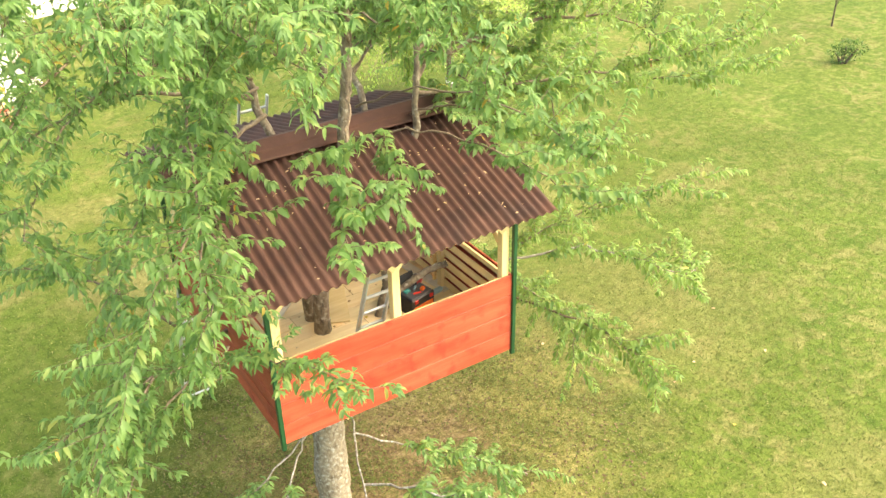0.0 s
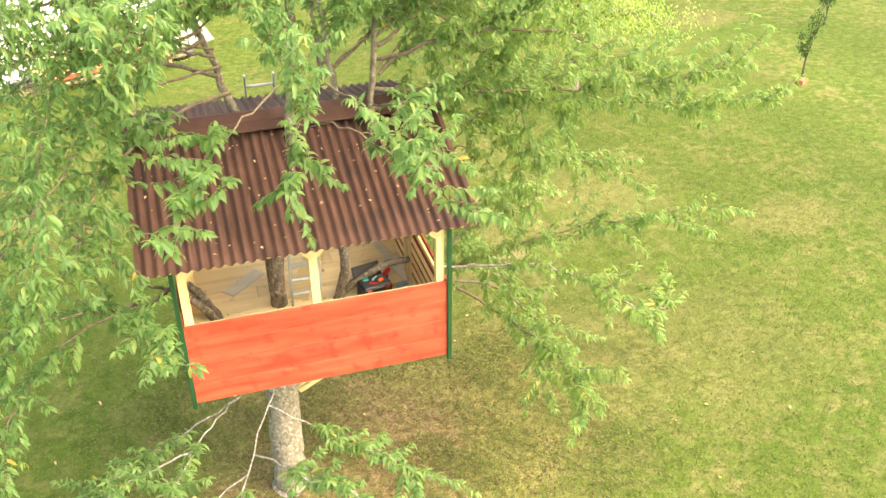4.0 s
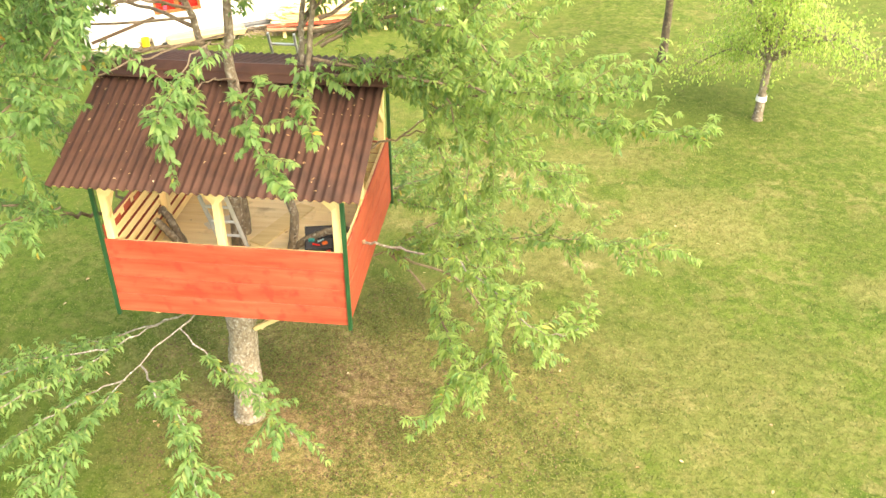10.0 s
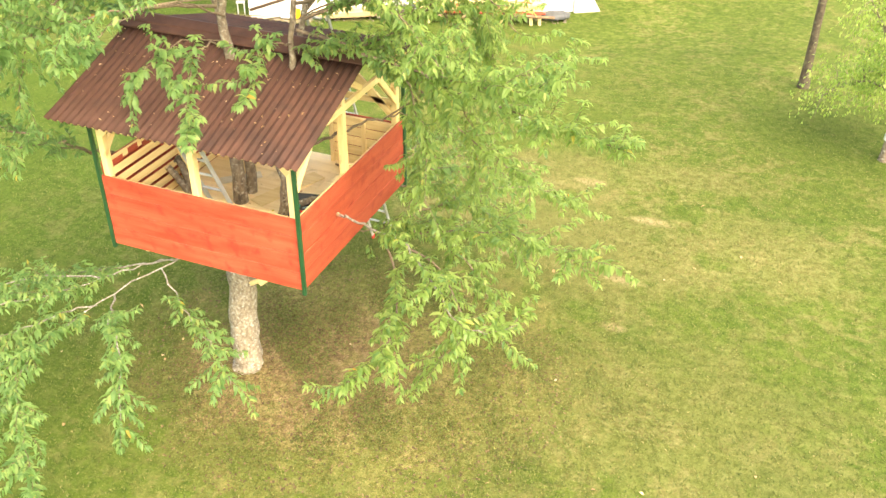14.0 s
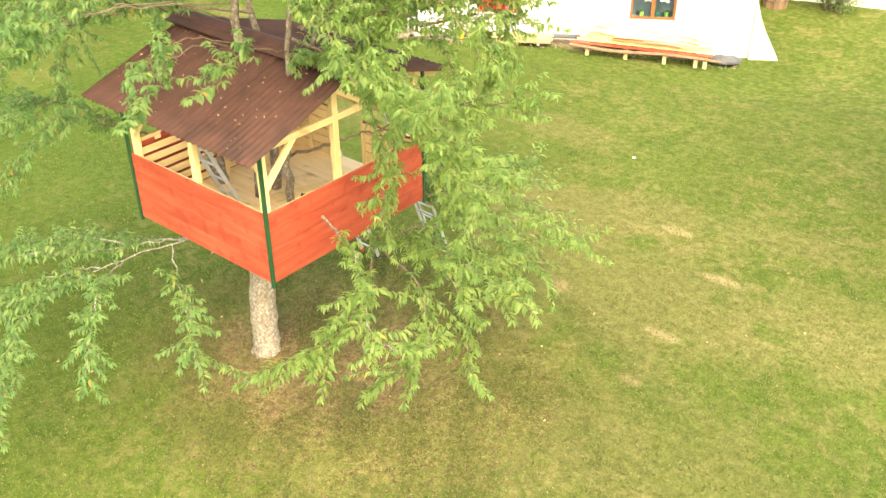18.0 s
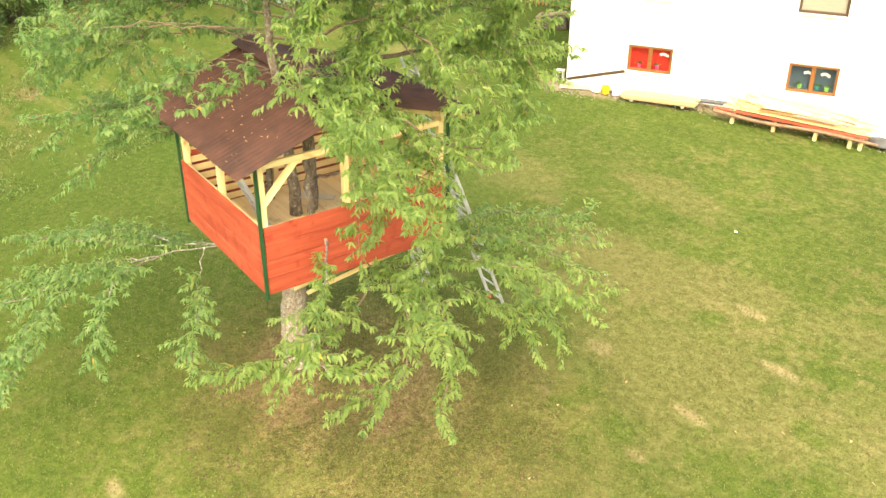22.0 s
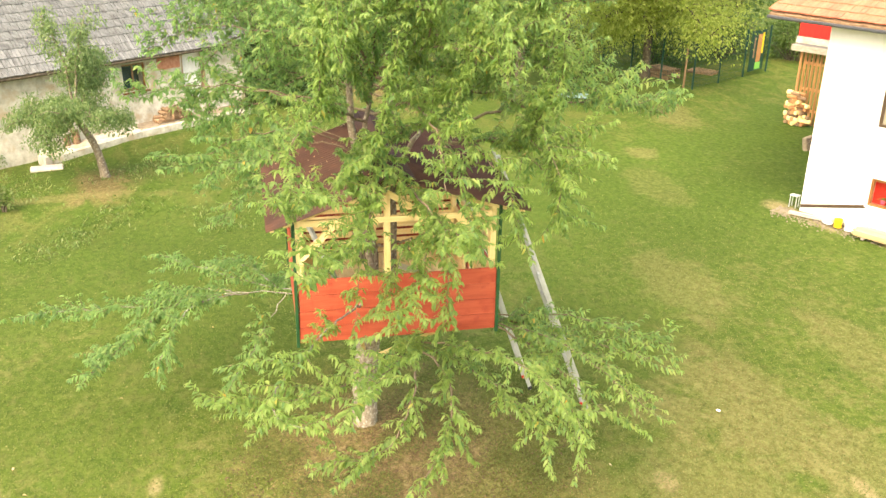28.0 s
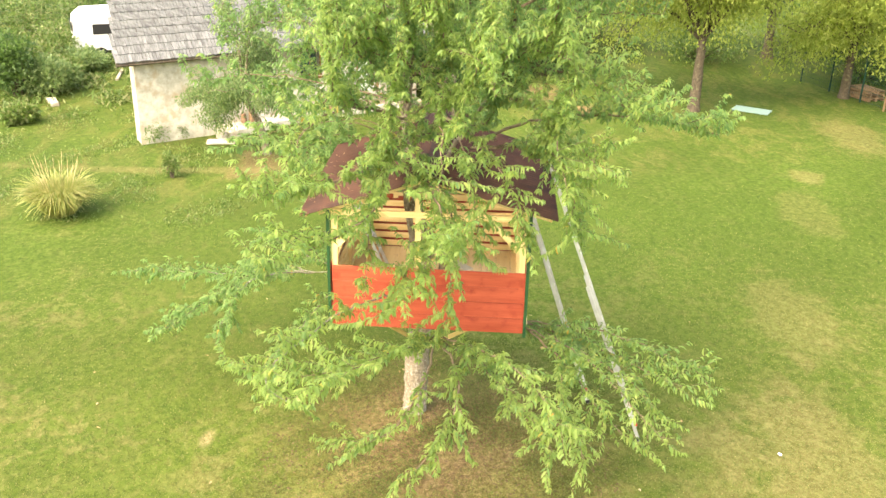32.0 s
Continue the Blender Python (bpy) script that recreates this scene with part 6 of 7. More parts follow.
part("sill", box((1.75, 0.14, 0.05), AX @ pose(-3.67, -0.25, 0.47), 0.008), REDBROWN, annexe)
part("red_box", box((0.16, 0.10, 0.22), AX @ pose(-4.2, -0.26, 0.05)), REDP, annexe, "small red box")
planter = thing("planter", (-1.52, 21.75, -0.3), "weathered wooden half barrel planted with low greenery", "planter")
for k in range(18):
    a = k * 6.2832 / 18
    c, s2 = math.cos(a), math.sin(a)
    board("stave", (-1.52 + 0.32 * c, 21.75 + 0.32 * s2, -0.30), (-1.52 + 0.385 * c, 21.75 + 0.385 * s2, 0.22), 0.115, 0.025, DARKWOOD, planter, twist=math.degrees(a) + 90)
for z, rad in ((-0.16, 0.352), (0.10, 0.388)):
    ring = np.array([(-1.52 + rad * math.cos(t), 21.75 + rad * math.sin(t), z) for t in np.linspace(0, 6.2832, 33)])
    v, f = tubes([(ring, np.full(33, 0.010))], 6)
    link("hoop", fast_mesh("hoop", v, f, STEEL, True), None, planter, "dark iron hoop")
b = bmesh.new()
bmesh.ops.create_cone(b, cap_ends=True, segments=18, radius1=0.31, radius2=0.35, depth=0.34)
b.transform(pose(-1.52, 21.75, -0.02))
part("soil", b, DIRT, planter)


# ---- barn ----
BA = radians(125.6)
BU, BN = Vector((math.cos(BA), math.sin(BA), 0)), Vector((math.sin(BA), -math.cos(BA), 0))   # along the wall, out of it
BP = Vector((-14.64, -10.21, 0))
SKEW = 0.30   # the gables do not stand square to the front
BX = Matrix.Translation(BP) @ Matrix(((BU.x, -BN.x, 0), (BU.y, -BN.y, 0), (0, 0, 1))).to_4x4()   # x along the wall, y into the barn
barn = thing("old_barn", BP, "old stone barn with stained lime plaster and grey shingle roof", "barn")
BLEN, BDEEP, BTOP = 10.1, 8.0, 2.82


def barn_part(name, bm, material, label="", parent=None):
    for q in bm.verts:
        q.co.x += SKEW * max(q.co.y, 0) if name in ("gable_wall", "rear_wall", "roof", "rear_slope") else 0
    bm.transform(BX)
    return part(name, bm, material, parent or barn, label)


HOLES = [(5.52, 6.36, 1.58, 2.46), (7.66, 8.56, 0.78, 2.56)]
w = pierced_wall(0.0, BLEN, -0.5, BTOP, 0.5, HOLES)
bmesh.ops.subdivide_edges(w, edges=[e for e in w.edges if e.calc_length() > 0.6], cuts=3, use_grid_fill=True)
for q in w.verts:
    if q.co.y < 0.01:
        q.co.y += 0.06 * noise.noise(q.co * 0.9) - 0.03 - 0.03 * max(0, 1 - q.co.z)
barn_part("front_wall", w, LIME)
barn_part("gable_wall", box((0.5, BDEEP - 0.5, BTOP + 0.5), pose(0.26, 0.5 + BDEEP / 2 - 0.25, (BTOP - 0.5) / 2), 0.0), LIME)
barn_part("gable_wall", box((0.5, BDEEP - 0.5, BTOP + 0.5), pose(BLEN - 0.26, 0.5 + BDEEP / 2 - 0.25, (BTOP - 0.5) / 2), 0.0), LIME)
barn_part("rear_wall", box((BLEN - 1.0, 0.5, BTOP + 0.5), pose(BLEN / 2, BDEEP - 0.25, (BTOP - 0.5) / 2), 0.0), LIME)
for k, (x0, x1, z0, z1) in enumerate(HOLES):
    if k == 1:
        d = barn_part("door", box((x1 - x0 - 0.02, 0.05, z1 - z0 - 0.02), pose((x0 + x1) / 2, 0.30, (z0 + z1) / 2)), WHITEP, "white painted door")
        for c in (x0 + 0.03, x1 - 0.03):
            barn_part("door_jamb", box((0.10, 0.10, z1 - z0), pose(c, 0.07, (z0 + z1) / 2)), DARKWOOD, "dark wooden door jamb", d)
        continue
    wnd = barn_part("window", box((x1 - x0, 0.06, 0.07), pose((x0 + x1) / 2, 0.10, z0 + 0.035)), BROWNFRAME, "small wooden window with a red-brown sill")
    barn_part("head", box((x1 - x0, 0.06, 0.06), pose((x0 + x1) / 2, 0.10, z1 - 0.03)), DARKWOOD, "", wnd)
    for c in (x0 + 0.03, x1 - 0.03, (x0 + x1) / 2):
        barn_part("stile", box((0.05, 0.05, z1 - z0 - 0.14), pose(c, 0.10, (z0 + z1) / 2)), BROWNFRAME if c > (x0 + x1) / 2 + 0.1 else DARKWOOD, "", wnd)
    barn_part("pane", box((x1 - x0 - 0.04, 0.008, z1 - z0 - 0.12), pose((x0 + x1) / 2, 0.12, (z0 + z1) / 2), 0.0), GLASS, "", wnd).visible_shadow = False
    barn_part("dark_inside", box((x1 - x0 + 0.2, 0.02, z1 - z0 + 0.2), pose((x0 + x1) / 2, 0.6, (z0 + z1) / 2), 0.0), DARKROOM, "", wnd)
    barn_part("sill", box((x1 - x0 + 0.1, 0.16, 0.05), pose((x0 + x1) / 2, -0.03, z0 - 0.027)), BROWNFRAME, "", wnd)
barn_part("brick_patch", box((0.85, 0.03, 0.55), pose(7.18, -0.05, 2.40), 0.01), mat("bare_brick", (0.34, 0.13, 0.08), (0.52, 0.26, 0.17), 9, rough=0.9, bump=0.5, rand=0), "bare brick patch in the plaster")
# raised stone platform before the door
terrace = thing("stone_terrace", BX @ Vector((6, -0.6, 0)), "raised earth and stone terrace along the barn", "terrace")
for s0, s1, za, zb in ((2.55, 5.62, 0.30, 0.52), (5.60, 9.9, 0.52, 0.52)):
    lean = -math.degrees(math.atan2(zb - za, s1 - s0))
    mid, rise = (s0 + s1) / 2, (za + zb) / 2
    part("slab", box((s1 - s0, 0.74, 0.42), BX @ pose(mid, -0.30, rise - 0.215, 0, lean, 0), 0.03), DIRT if s0 > 5 else LIME, terrace)
    part("kerb", box((s1 - s0, 0.13, 0.36), BX @ pose(mid, -0.735, rise - 0.20, 0, lean, 0), 0.03), LIME, terrace, "pale mortared kerb")
part("end_block", box((0.22, 0.5, 0.36), BX @ pose(2.42, -0.62, 0.15), 0.02), STONE, terrace)
for name, s, off, sx, sy, sz, mtl, lab in (("tree_stump", 3.65, 0.22, 0.13, 0.13, 0.44, DARKWOOD, "grey post stump leaning on the barn wall"),
                                           ("tree_stump", 3.35, 0.22, 0.10, 0.10, 0.30, DARKWOOD, "short grey stump leaning on the barn wall")):
    e = thing(name, BX @ Vector((s, -off, 0.3)), lab, "stump")
    b = bmesh.new()
    bmesh.ops.create_cone(b, cap_ends=True, segments=10, radius1=sx, radius2=sx * 0.8, depth=sz)
    b.transform(BX @ pose(s, -off, 0.345 + sz / 2, -8, 0, 0))
    part("wood", b, mtl, e)
fire = thing("firewood_heap", BX @ Vector((7.0, -0.35, 0.52)), "small heap of split firewood on the terrace", "firewood")
rng = np.random.default_rng(6)
for row in range(4):
    for k in range(10 - row * 2):
        link("log", LOGS[0], None, fire, "", BX @ pose(6.35 + k * 0.125 + row * 0.125, -0.40 + rng.uniform(-0.06, 0.06), 0.59 + row * 0.10, 90, 0, rng.uniform(-16, 16) + (80 if (row + k) % 4 == 1 else 0)))
flat = thing("stone_slab", (-15.0, -7.5, 0), "flat pale stone slab lying in the grass", "stone slab")
part("slab", box((0.9, 0.4, 0.10), pose(-15.0, -7.75, float(height(-15.0, -7.75)) + 0.04, 0, 0, 100), 0.03), STONE, flat)

# roof of lapped grey shingles: slats for the courses near the eaves, the rest one joined piece
PITCH = radians(43)
ROOF0 = Vector((0, -0.42, BTOP - 0.14))
up = Vector((0, math.cos(PITCH), math.sin(PITCH)))
barn_part("roof", box((BLEN + 1.2, 6.2, 0.06), pose(BLEN / 2, ROOF0.y + 3.05 * up.y, ROOF0.z - 0.02 + 3.05 * up.z, math.degrees(PITCH)), 0.0), DARKBARK, "roof boarding")
barn_part("rear_slope", box((BLEN + 1.2, 6.2, 0.06), pose(BLEN / 2, BDEEP + 0.42 - 3.05 * up.y, ROOF0.z - 0.02 + 3.05 * up.z, -math.degrees(PITCH)), 0.0), SLATE)
barn_part("eaves_board", box((BLEN + 1.2, 0.04, 0.08), pose(BLEN / 2, ROOF0.y + 0.05, ROOF0.z - 0.03)), DARKBARK)


def tile_field(parent, X, origin, up, x0, x1, courses, step, width, length, thick, material, singles, seed, lift=0.05, name="shingle", skew=0.0):
    """Lapped tiles on a slope: the first `singles` pieces as parts, the others joined."""
    rng = np.random.default_rng(seed)
    ang = math.atan2(up.z, up.y)
    mesh = bpy.data.meshes.new(name)
    b = box((width - 0.008, length, thick), None, 0.004)
    b.to_mesh(mesh)
    base = np.array([q.co[:] for q in b.verts])
    b.faces.ensure_lookup_table()
    tri = [[w.index for w in q.verts] for q in b.faces]
    quads = np.array([t for t in tri if len(t) == 4])
    b.free()
    mesh.materials.append(material)
    made, vs, fs, base_i = 0, [], [], 0
    for c in range(courses):
        n = int((x1 - x0) / width)
        for k in range(n):
            x = x0 + width * (k + 0.5 + 0.5 * (c % 2)) + rng.uniform(-0.006, 0.006)
            d = step * (c + 0.5) + length / 2 - step / 2 + rng.uniform(-0.012, 0.012)
            p = origin + up * d
            x += skew * max(p.y, 0)
            m = Matrix.Translation((x, p.y, p.z)) @ pose(0, 0, 0, math.degrees(ang) - math.degrees(math.atan2(thick * 1.5, step)) * 0.6, 0, rng.uniform(-0.8, 0.8))
            m = X @ Matrix.Translation((0, -math.sin(ang) * lift, math.cos(ang) * lift)) @ m
            if made < singles and k < n:
                link(name, mesh, None, parent, "", m)
                made += 1
            else:
                mm = np.array(m)
                vs.append(base @ mm[:3, :3].T + mm[:3, 3])
                fs.append(quads + base_i)
                base_i += len(base)
    if vs:
        tagged(link(name + "_field", fast_mesh(name + "_field", np.concatenate(vs), np.concatenate(fs), material), None, parent), kind="stuff")


BROOF = (barn, BX, ROOF0, up, -0.62, BLEN + 0.5, 19, 0.31, 0.105, 0.50, 0.024, SLATE, 300, 5, 0.05, "shingle", SKEW)

# ---- trees and shrubs ----


def grow(name, label, at, tall, crown, r0, leafmat, seed, leaf=0.12, count=2600, base=0.4, lean=(0, 0), bark=DARKBARK, limbs=8, squash=0.75, gaps=0.55, category="tree", droop=0.4, clump=0.42, rise=(0.15, 1.25)):
    """A tree: tapered trunk, limbs that fork, and leaves in clumps round their ends, with gaps between."""
    rng = np.random.default_rng(seed)
    x, y = at
    z0 = float(height(np.float64(x), np.float64(y)))
    e = thing(name, (x, y, z0), label, category)
    fork = tall * base
    top = np.array([x + lean[0], y + lean[1], z0 + fork])
    tl = curve_points([(x, y, z0 - 0.1), (x + lean[0] * 0.3, y + lean[1] * 0.3, z0 + fork * 0.5), tuple(top)], 6)
    rad = np.linspace(r0, r0 * 0.7, len(tl))
    rad[:3] *= [1.35, 1.15, 1.05]
    v, f = tubes([(tl, rad)], 12)
    v += rng.normal(0, r0 * 0.05, v.shape)
    link("trunk", fast_mesh("trunk", v, f, bark, True), None, e)
    ends, lines = [], []
    for k in range(limbs):
        th = 6.283 * (k + rng.uniform(-0.3, 0.3)) / limbs
        el = rng.uniform(*rise)
        reach = crown * rng.uniform(0.6, 1.0)
        tip = top + np.array([math.cos(th) * math.cos(el) * reach, math.sin(th) * math.cos(el) * reach, math.sin(el) * (tall - fork) * 0.9])
        mid = top + (tip - top) * 0.5 + np.array([0, 0, 0.15 * reach]) + rng.normal(0, 0.08 * reach, 3)
        q = curve_points([tuple(top - [0, 0, 0.1]), tuple(mid), tuple(tip)], 5)
        lines.append((q, np.linspace(r0 * 0.42, r0 * 0.08, len(q))))
        for j in range(3, len(q)):
            ends.append(q[j])
            for _ in range(2):
                d = rng.normal(0, 1, 3) * [1, 1, 0.6]
                d *= rng.uniform(0.25, 0.6) * crown * 0.6 / (np.linalg.norm(d) + 1e-9)
                s = np.array([q[j], q[j] + d * 0.5 + [0, 0, 0.05 * crown], q[j] + d])
                lines.append((s, np.array([r0 * 0.12, r0 * 0.07, r0 * 0.03])))
                ends.append(s[2])
                ends.append(s[1])
    v, f = tubes(lines, 5)
    tagged(link("branch_growth", fast_mesh("branch_growth", v, f, bark, True), None, e), kind="stuff")
    ends = np.array(ends)
    ends = ends[rng.random(len(ends)) > (1 - gaps) * 0.5]
    c = ends[rng.integers(0, len(ends), count)]
    P = c + np.clip(rng.normal(0, 1, (count, 3)), -1.5, 1.5) * (clump * crown * 0.30) * [1, 1, squash]
    A = (P - c) + rng.normal(0, 0.3, (count, 3)) + [0, 0, -droop]
    N = rng.normal(0, 0.5, (count, 3)) + [0, 0, 1]
    L = rng.uniform(0.6, 1.25, count) * leaf
    v, f = leaves(P, A, N, L, L * rng.uniform(0.45, 0.6, count), True)
    tagged(link("crown", fast_mesh("crown", v, f, leafmat), None, e), kind="stuff")
    return e


def shrub(name, label, at, size, leafmat, seed, leaf=0.1, count=1500, category="shrub", kind="", lumps=9):
    """A shrub: stems from the ground and leaves in uneven lumps."""
    rng = np.random.default_rng(seed)
    x, y = at
    z0 = float(height(np.float64(x), np.float64(y)))
    e = thing(name, (x, y, z0), label, category, kind=kind)
    cs = np.stack([rng.uniform(-1, 1, lumps) * size[0] * 0.7, rng.uniform(-1, 1, lumps) * size[1] * 0.7, rng.uniform(0.3, 0.85, lumps) * size[2]], -1)
    lines = [(np.array([[x + c[0] * 0.2, y + c[1] * 0.2, z0 - 0.02], [x + c[0] * 0.6, y + c[1] * 0.6, z0 + c[2] * 0.6], [x + c[0], y + c[1], z0 + c[2]]]), np.array([0.025, 0.015, 0.006])) for c in cs]
    v, f = tubes(lines, 5)
    link("stem", fast_mesh("stem", v, f, DARKBARK), None, e)
    c = cs[rng.integers(0, lumps, count)]
    d = rng.normal(0, 1, (count, 3))
    d /= np.linalg.norm(d, axis=1)[:, None]
    rad = rng.uniform(0.5, 1.05, count)[:, None] ** 0.6 * np.array(size) * np.array([0.45, 0.45, 0.33]) * rng.uniform(0.7, 1.2, (count, 1))
    P = c + d * rad
    P[:, 2] = np.abs(P[:, 2])
    P += [x, y, z0]
    L = rng.uniform(0.6, 1.3, count) * leaf
    v, f = leaves(P, d + rng.normal(0, 0.4, (count, 3)) + [0, 0, 0.1], d + rng.normal(0, 0.4, (count, 3)) + [0, 0, 0.6], L, L * 0.5, True)
    tagged(link("crown", fast_mesh("crown", v, f, leafmat), None, e), kind="stuff")
    return e


t1 = grow("fruit_tree", "young fruit tree with yellow-green leaves and a white trunk band", (8.0, 10.1), 4.3, 2.1, 0.105, FLEAF, 41, 0.080, 13000, 0.34, limbs=13, droop=0.8, rise=(-0.35, 1.25), clump=0.42, bark=STEMBARK)
b = bmesh.new()
bmesh.ops.create_cone(b, cap_ends=False, segments=16, radius1=0.118, radius2=0.114, depth=0.12)
b.transform(pose(8.0, 10.1, float(height(8.0, 10.1)) + 0.52))
part("trunk_band", b, WHITEP, t1, "white band round the trunk")
grow("fruit_tree", "taller fruit tree with a dark mossy trunk on the lawn", (6.2, 13.4), 6.2, 2.0, 0.11, FLEAF, 42, 0.085, 3500, 0.50, limbs=10, droop=0.5, rise=(0.35, 1.25), clump=0.34)
for k, (x, y, tall, label) in enumerate(((19.9, 8.3, 2.2, "slim young sapling on the lawn"), (13.7, 9.25, 2.2, "slim dark green sapling with a brick at its foot"), (16.8, 12.6, 1.7, "small dark green sapling on the lawn"))):
    grow("sapling", label, (x, y), tall, 0.32, 0.03, DLEAF, 50 + k, 0.07, 700, 0.3, limbs=6, category="sapling")
brick = thing("brick", (13.6, 9.1, 0), "red brick lying beside the sapling", "brick")
part("brick_body", box((0.25, 0.14, 0.12), pose(13.62, 9.08, float(height(13.6, 9.1)) + 0.055, 0, 0, 25), 0.008), TILE, brick)
shrub("low_shrub", "small dark green shrub on the lawn", (17.6, 6.2), (0.42, 0.38, 0.55), DLEAF, 61, 0.07, 700)
grow("apple_tree", "old apple tree with grey-green leaves before the barn", (-13.65, -5.92), 5.0, 1.8, 0.12, GLEAF, 43, 0.08, 26000, 0.36, lean=(0.22, -0.56), limbs=11, droop=0.9, rise=(-0.35, 1.35), clump=0.27, bark=STEMBARK)
grow("large_tree", "large tree with yellow-green leaves and a thick trunk", (-21.3, 8.35), 7.5, 4.6, 0.21, YLEAF, 44, 0.125, 56000, 0.36, limbs=13, droop=0.8, rise=(-0.2, 1.2), clump=0.46)
grow("large_tree", "large tree with yellow-green leaves beside the pallets", (-24.7, 15.0), 7.2, 4.4, 0.20, YLEAF, 45, 0.125, 52000, 0.36, limbs=13, droop=0.8, rise=(-0.2, 1.2), clump=0.46)
grow("large_tree", "tree with green leaves behind the fenced yard", (-29.5, 21.5), 8.0, 4.0, 0.25, HEDGE, 46, 0.22, 14000, 0.25, limbs=10)
grow("large_tree", "tree with dense green leaves at the yard's edge", (-31.0, 13.5), 8.0, 4.2, 0.25, HEDGE, 47, 0.22, 14000, 0.25, limbs=10)
grow("large_tree", "tree with green leaves behind the lawn", (-29.0, 4.0), 7.0, 3.6, 0.22, GLEAF, 48, 0.22, 14000, 0.3, limbs=9)

# ornamental grass tuft with tall plumes
tuft = thing("ornamental_grass", (-8.55, -10.1, 0), "yellow-green ornamental grass tuft with tall tan plumes", "ornamental grass")
rng = np.random.default_rng(71)
n = 1500
th, rr = rng.uniform(0, 6.283, n), np.sqrt(rng.random(n)) * 0.35
base = np.stack([-8.55 + rr * np.cos(th), -10.1 + rr * np.sin(th), np.zeros(n)], -1)
out = np.stack([np.cos(th), np.sin(th), np.zeros(n)], -1) * (0.22 + rr[:, None] * 1.6)
mid = base + out * 0.45 + np.stack([np.zeros(n), np.zeros(n), rng.uniform(0.55, 1.0, n)], -1)
v1, f1 = leaves(base, mid - base, out + rng.normal(0, 0.3, (n, 3)) + [0, 0, 0.3], np.linalg.norm(mid - base, axis=1), np.full(n, 0.022), True)
tip = mid + out * 0.62 + np.stack([np.zeros(n), np.zeros(n), rng.uniform(-0.22, 0.30, n)], -1)
v2, f2 = leaves(mid - (mid - base) * 0.2, tip - mid, rng.normal(0, 0.3, (n, 3)) + [0, 0, 1], np.linalg.norm(tip - mid, axis=1) * 1.1, np.full(n, 0.02), True)
tagged(link("blades", fast_mesh("blades", np.concatenate([v1, v2]), np.concatenate([f1, f2 + len(v1)]), TUFT), None, tuft), kind="stuff")
lines = []
for _ in range(20):
    a, s = rng.uniform(0, 6.283), rng.uniform(0.05, 0.5)
    p0 = np.array([-8.55 + 0.2 * math.cos(a), -10.1 + 0.2 * math.sin(a), 0.1])
    p1 = p0 + np.array([s * math.cos(a), s * math.sin(a), rng.uniform(1.1, 1.6)])
    lines.append((curve_points([p0, p0 * 0.5 + p1 * 0.5 + [0, 0, 0.08], p1], 4), np.array([0.003, 0.002, 0.002, 0.002, 0.002, 0.003, 0.0045, 0.004, 0.001])))
v, f = tubes(lines, 5)
tagged(link("plumes", fast_mesh("plumes", v, f, SAWN), None, tuft, "tall tan flower plumes"), kind="stuff")

# shrubs near the buildings
for k, (x, y, sx, sy, sz, m, label) in enumerate(((0.10, 22.25, 1.1, 0.6, 1.1, GLEAF, "grey-green lavender bush before the annexe"), (-1.52, 21.75, 0.32, 0.32, 0.72, GLEAF, "low green plants in the planter"),
                                                  (-13.4, 17.2, 0.7, 0.6, 0.7, DLEAF, "small green plant beside the cellar steps"), (-14.95, -9.85, 0.5, 0.45, 0.7, GLEAF, "weeds at the foot of the barn wall"),
                                                  (-15.5, -9.2, 0.25, 0.25, 0.5, GLEAF, "weeds at the foot of the barn wall"), (-11.6, -8.2, 0.25, 0.25, 0.7, MEADOW, "tall weed on the lawn"))):
    shrub("shrub" if k < 3 else "weeds", label, (x, y), (sx, sy, sz), m, 80 + k, 0.08, 3000 if k == 0 else 900, lumps=22 if k == 0 else 9)
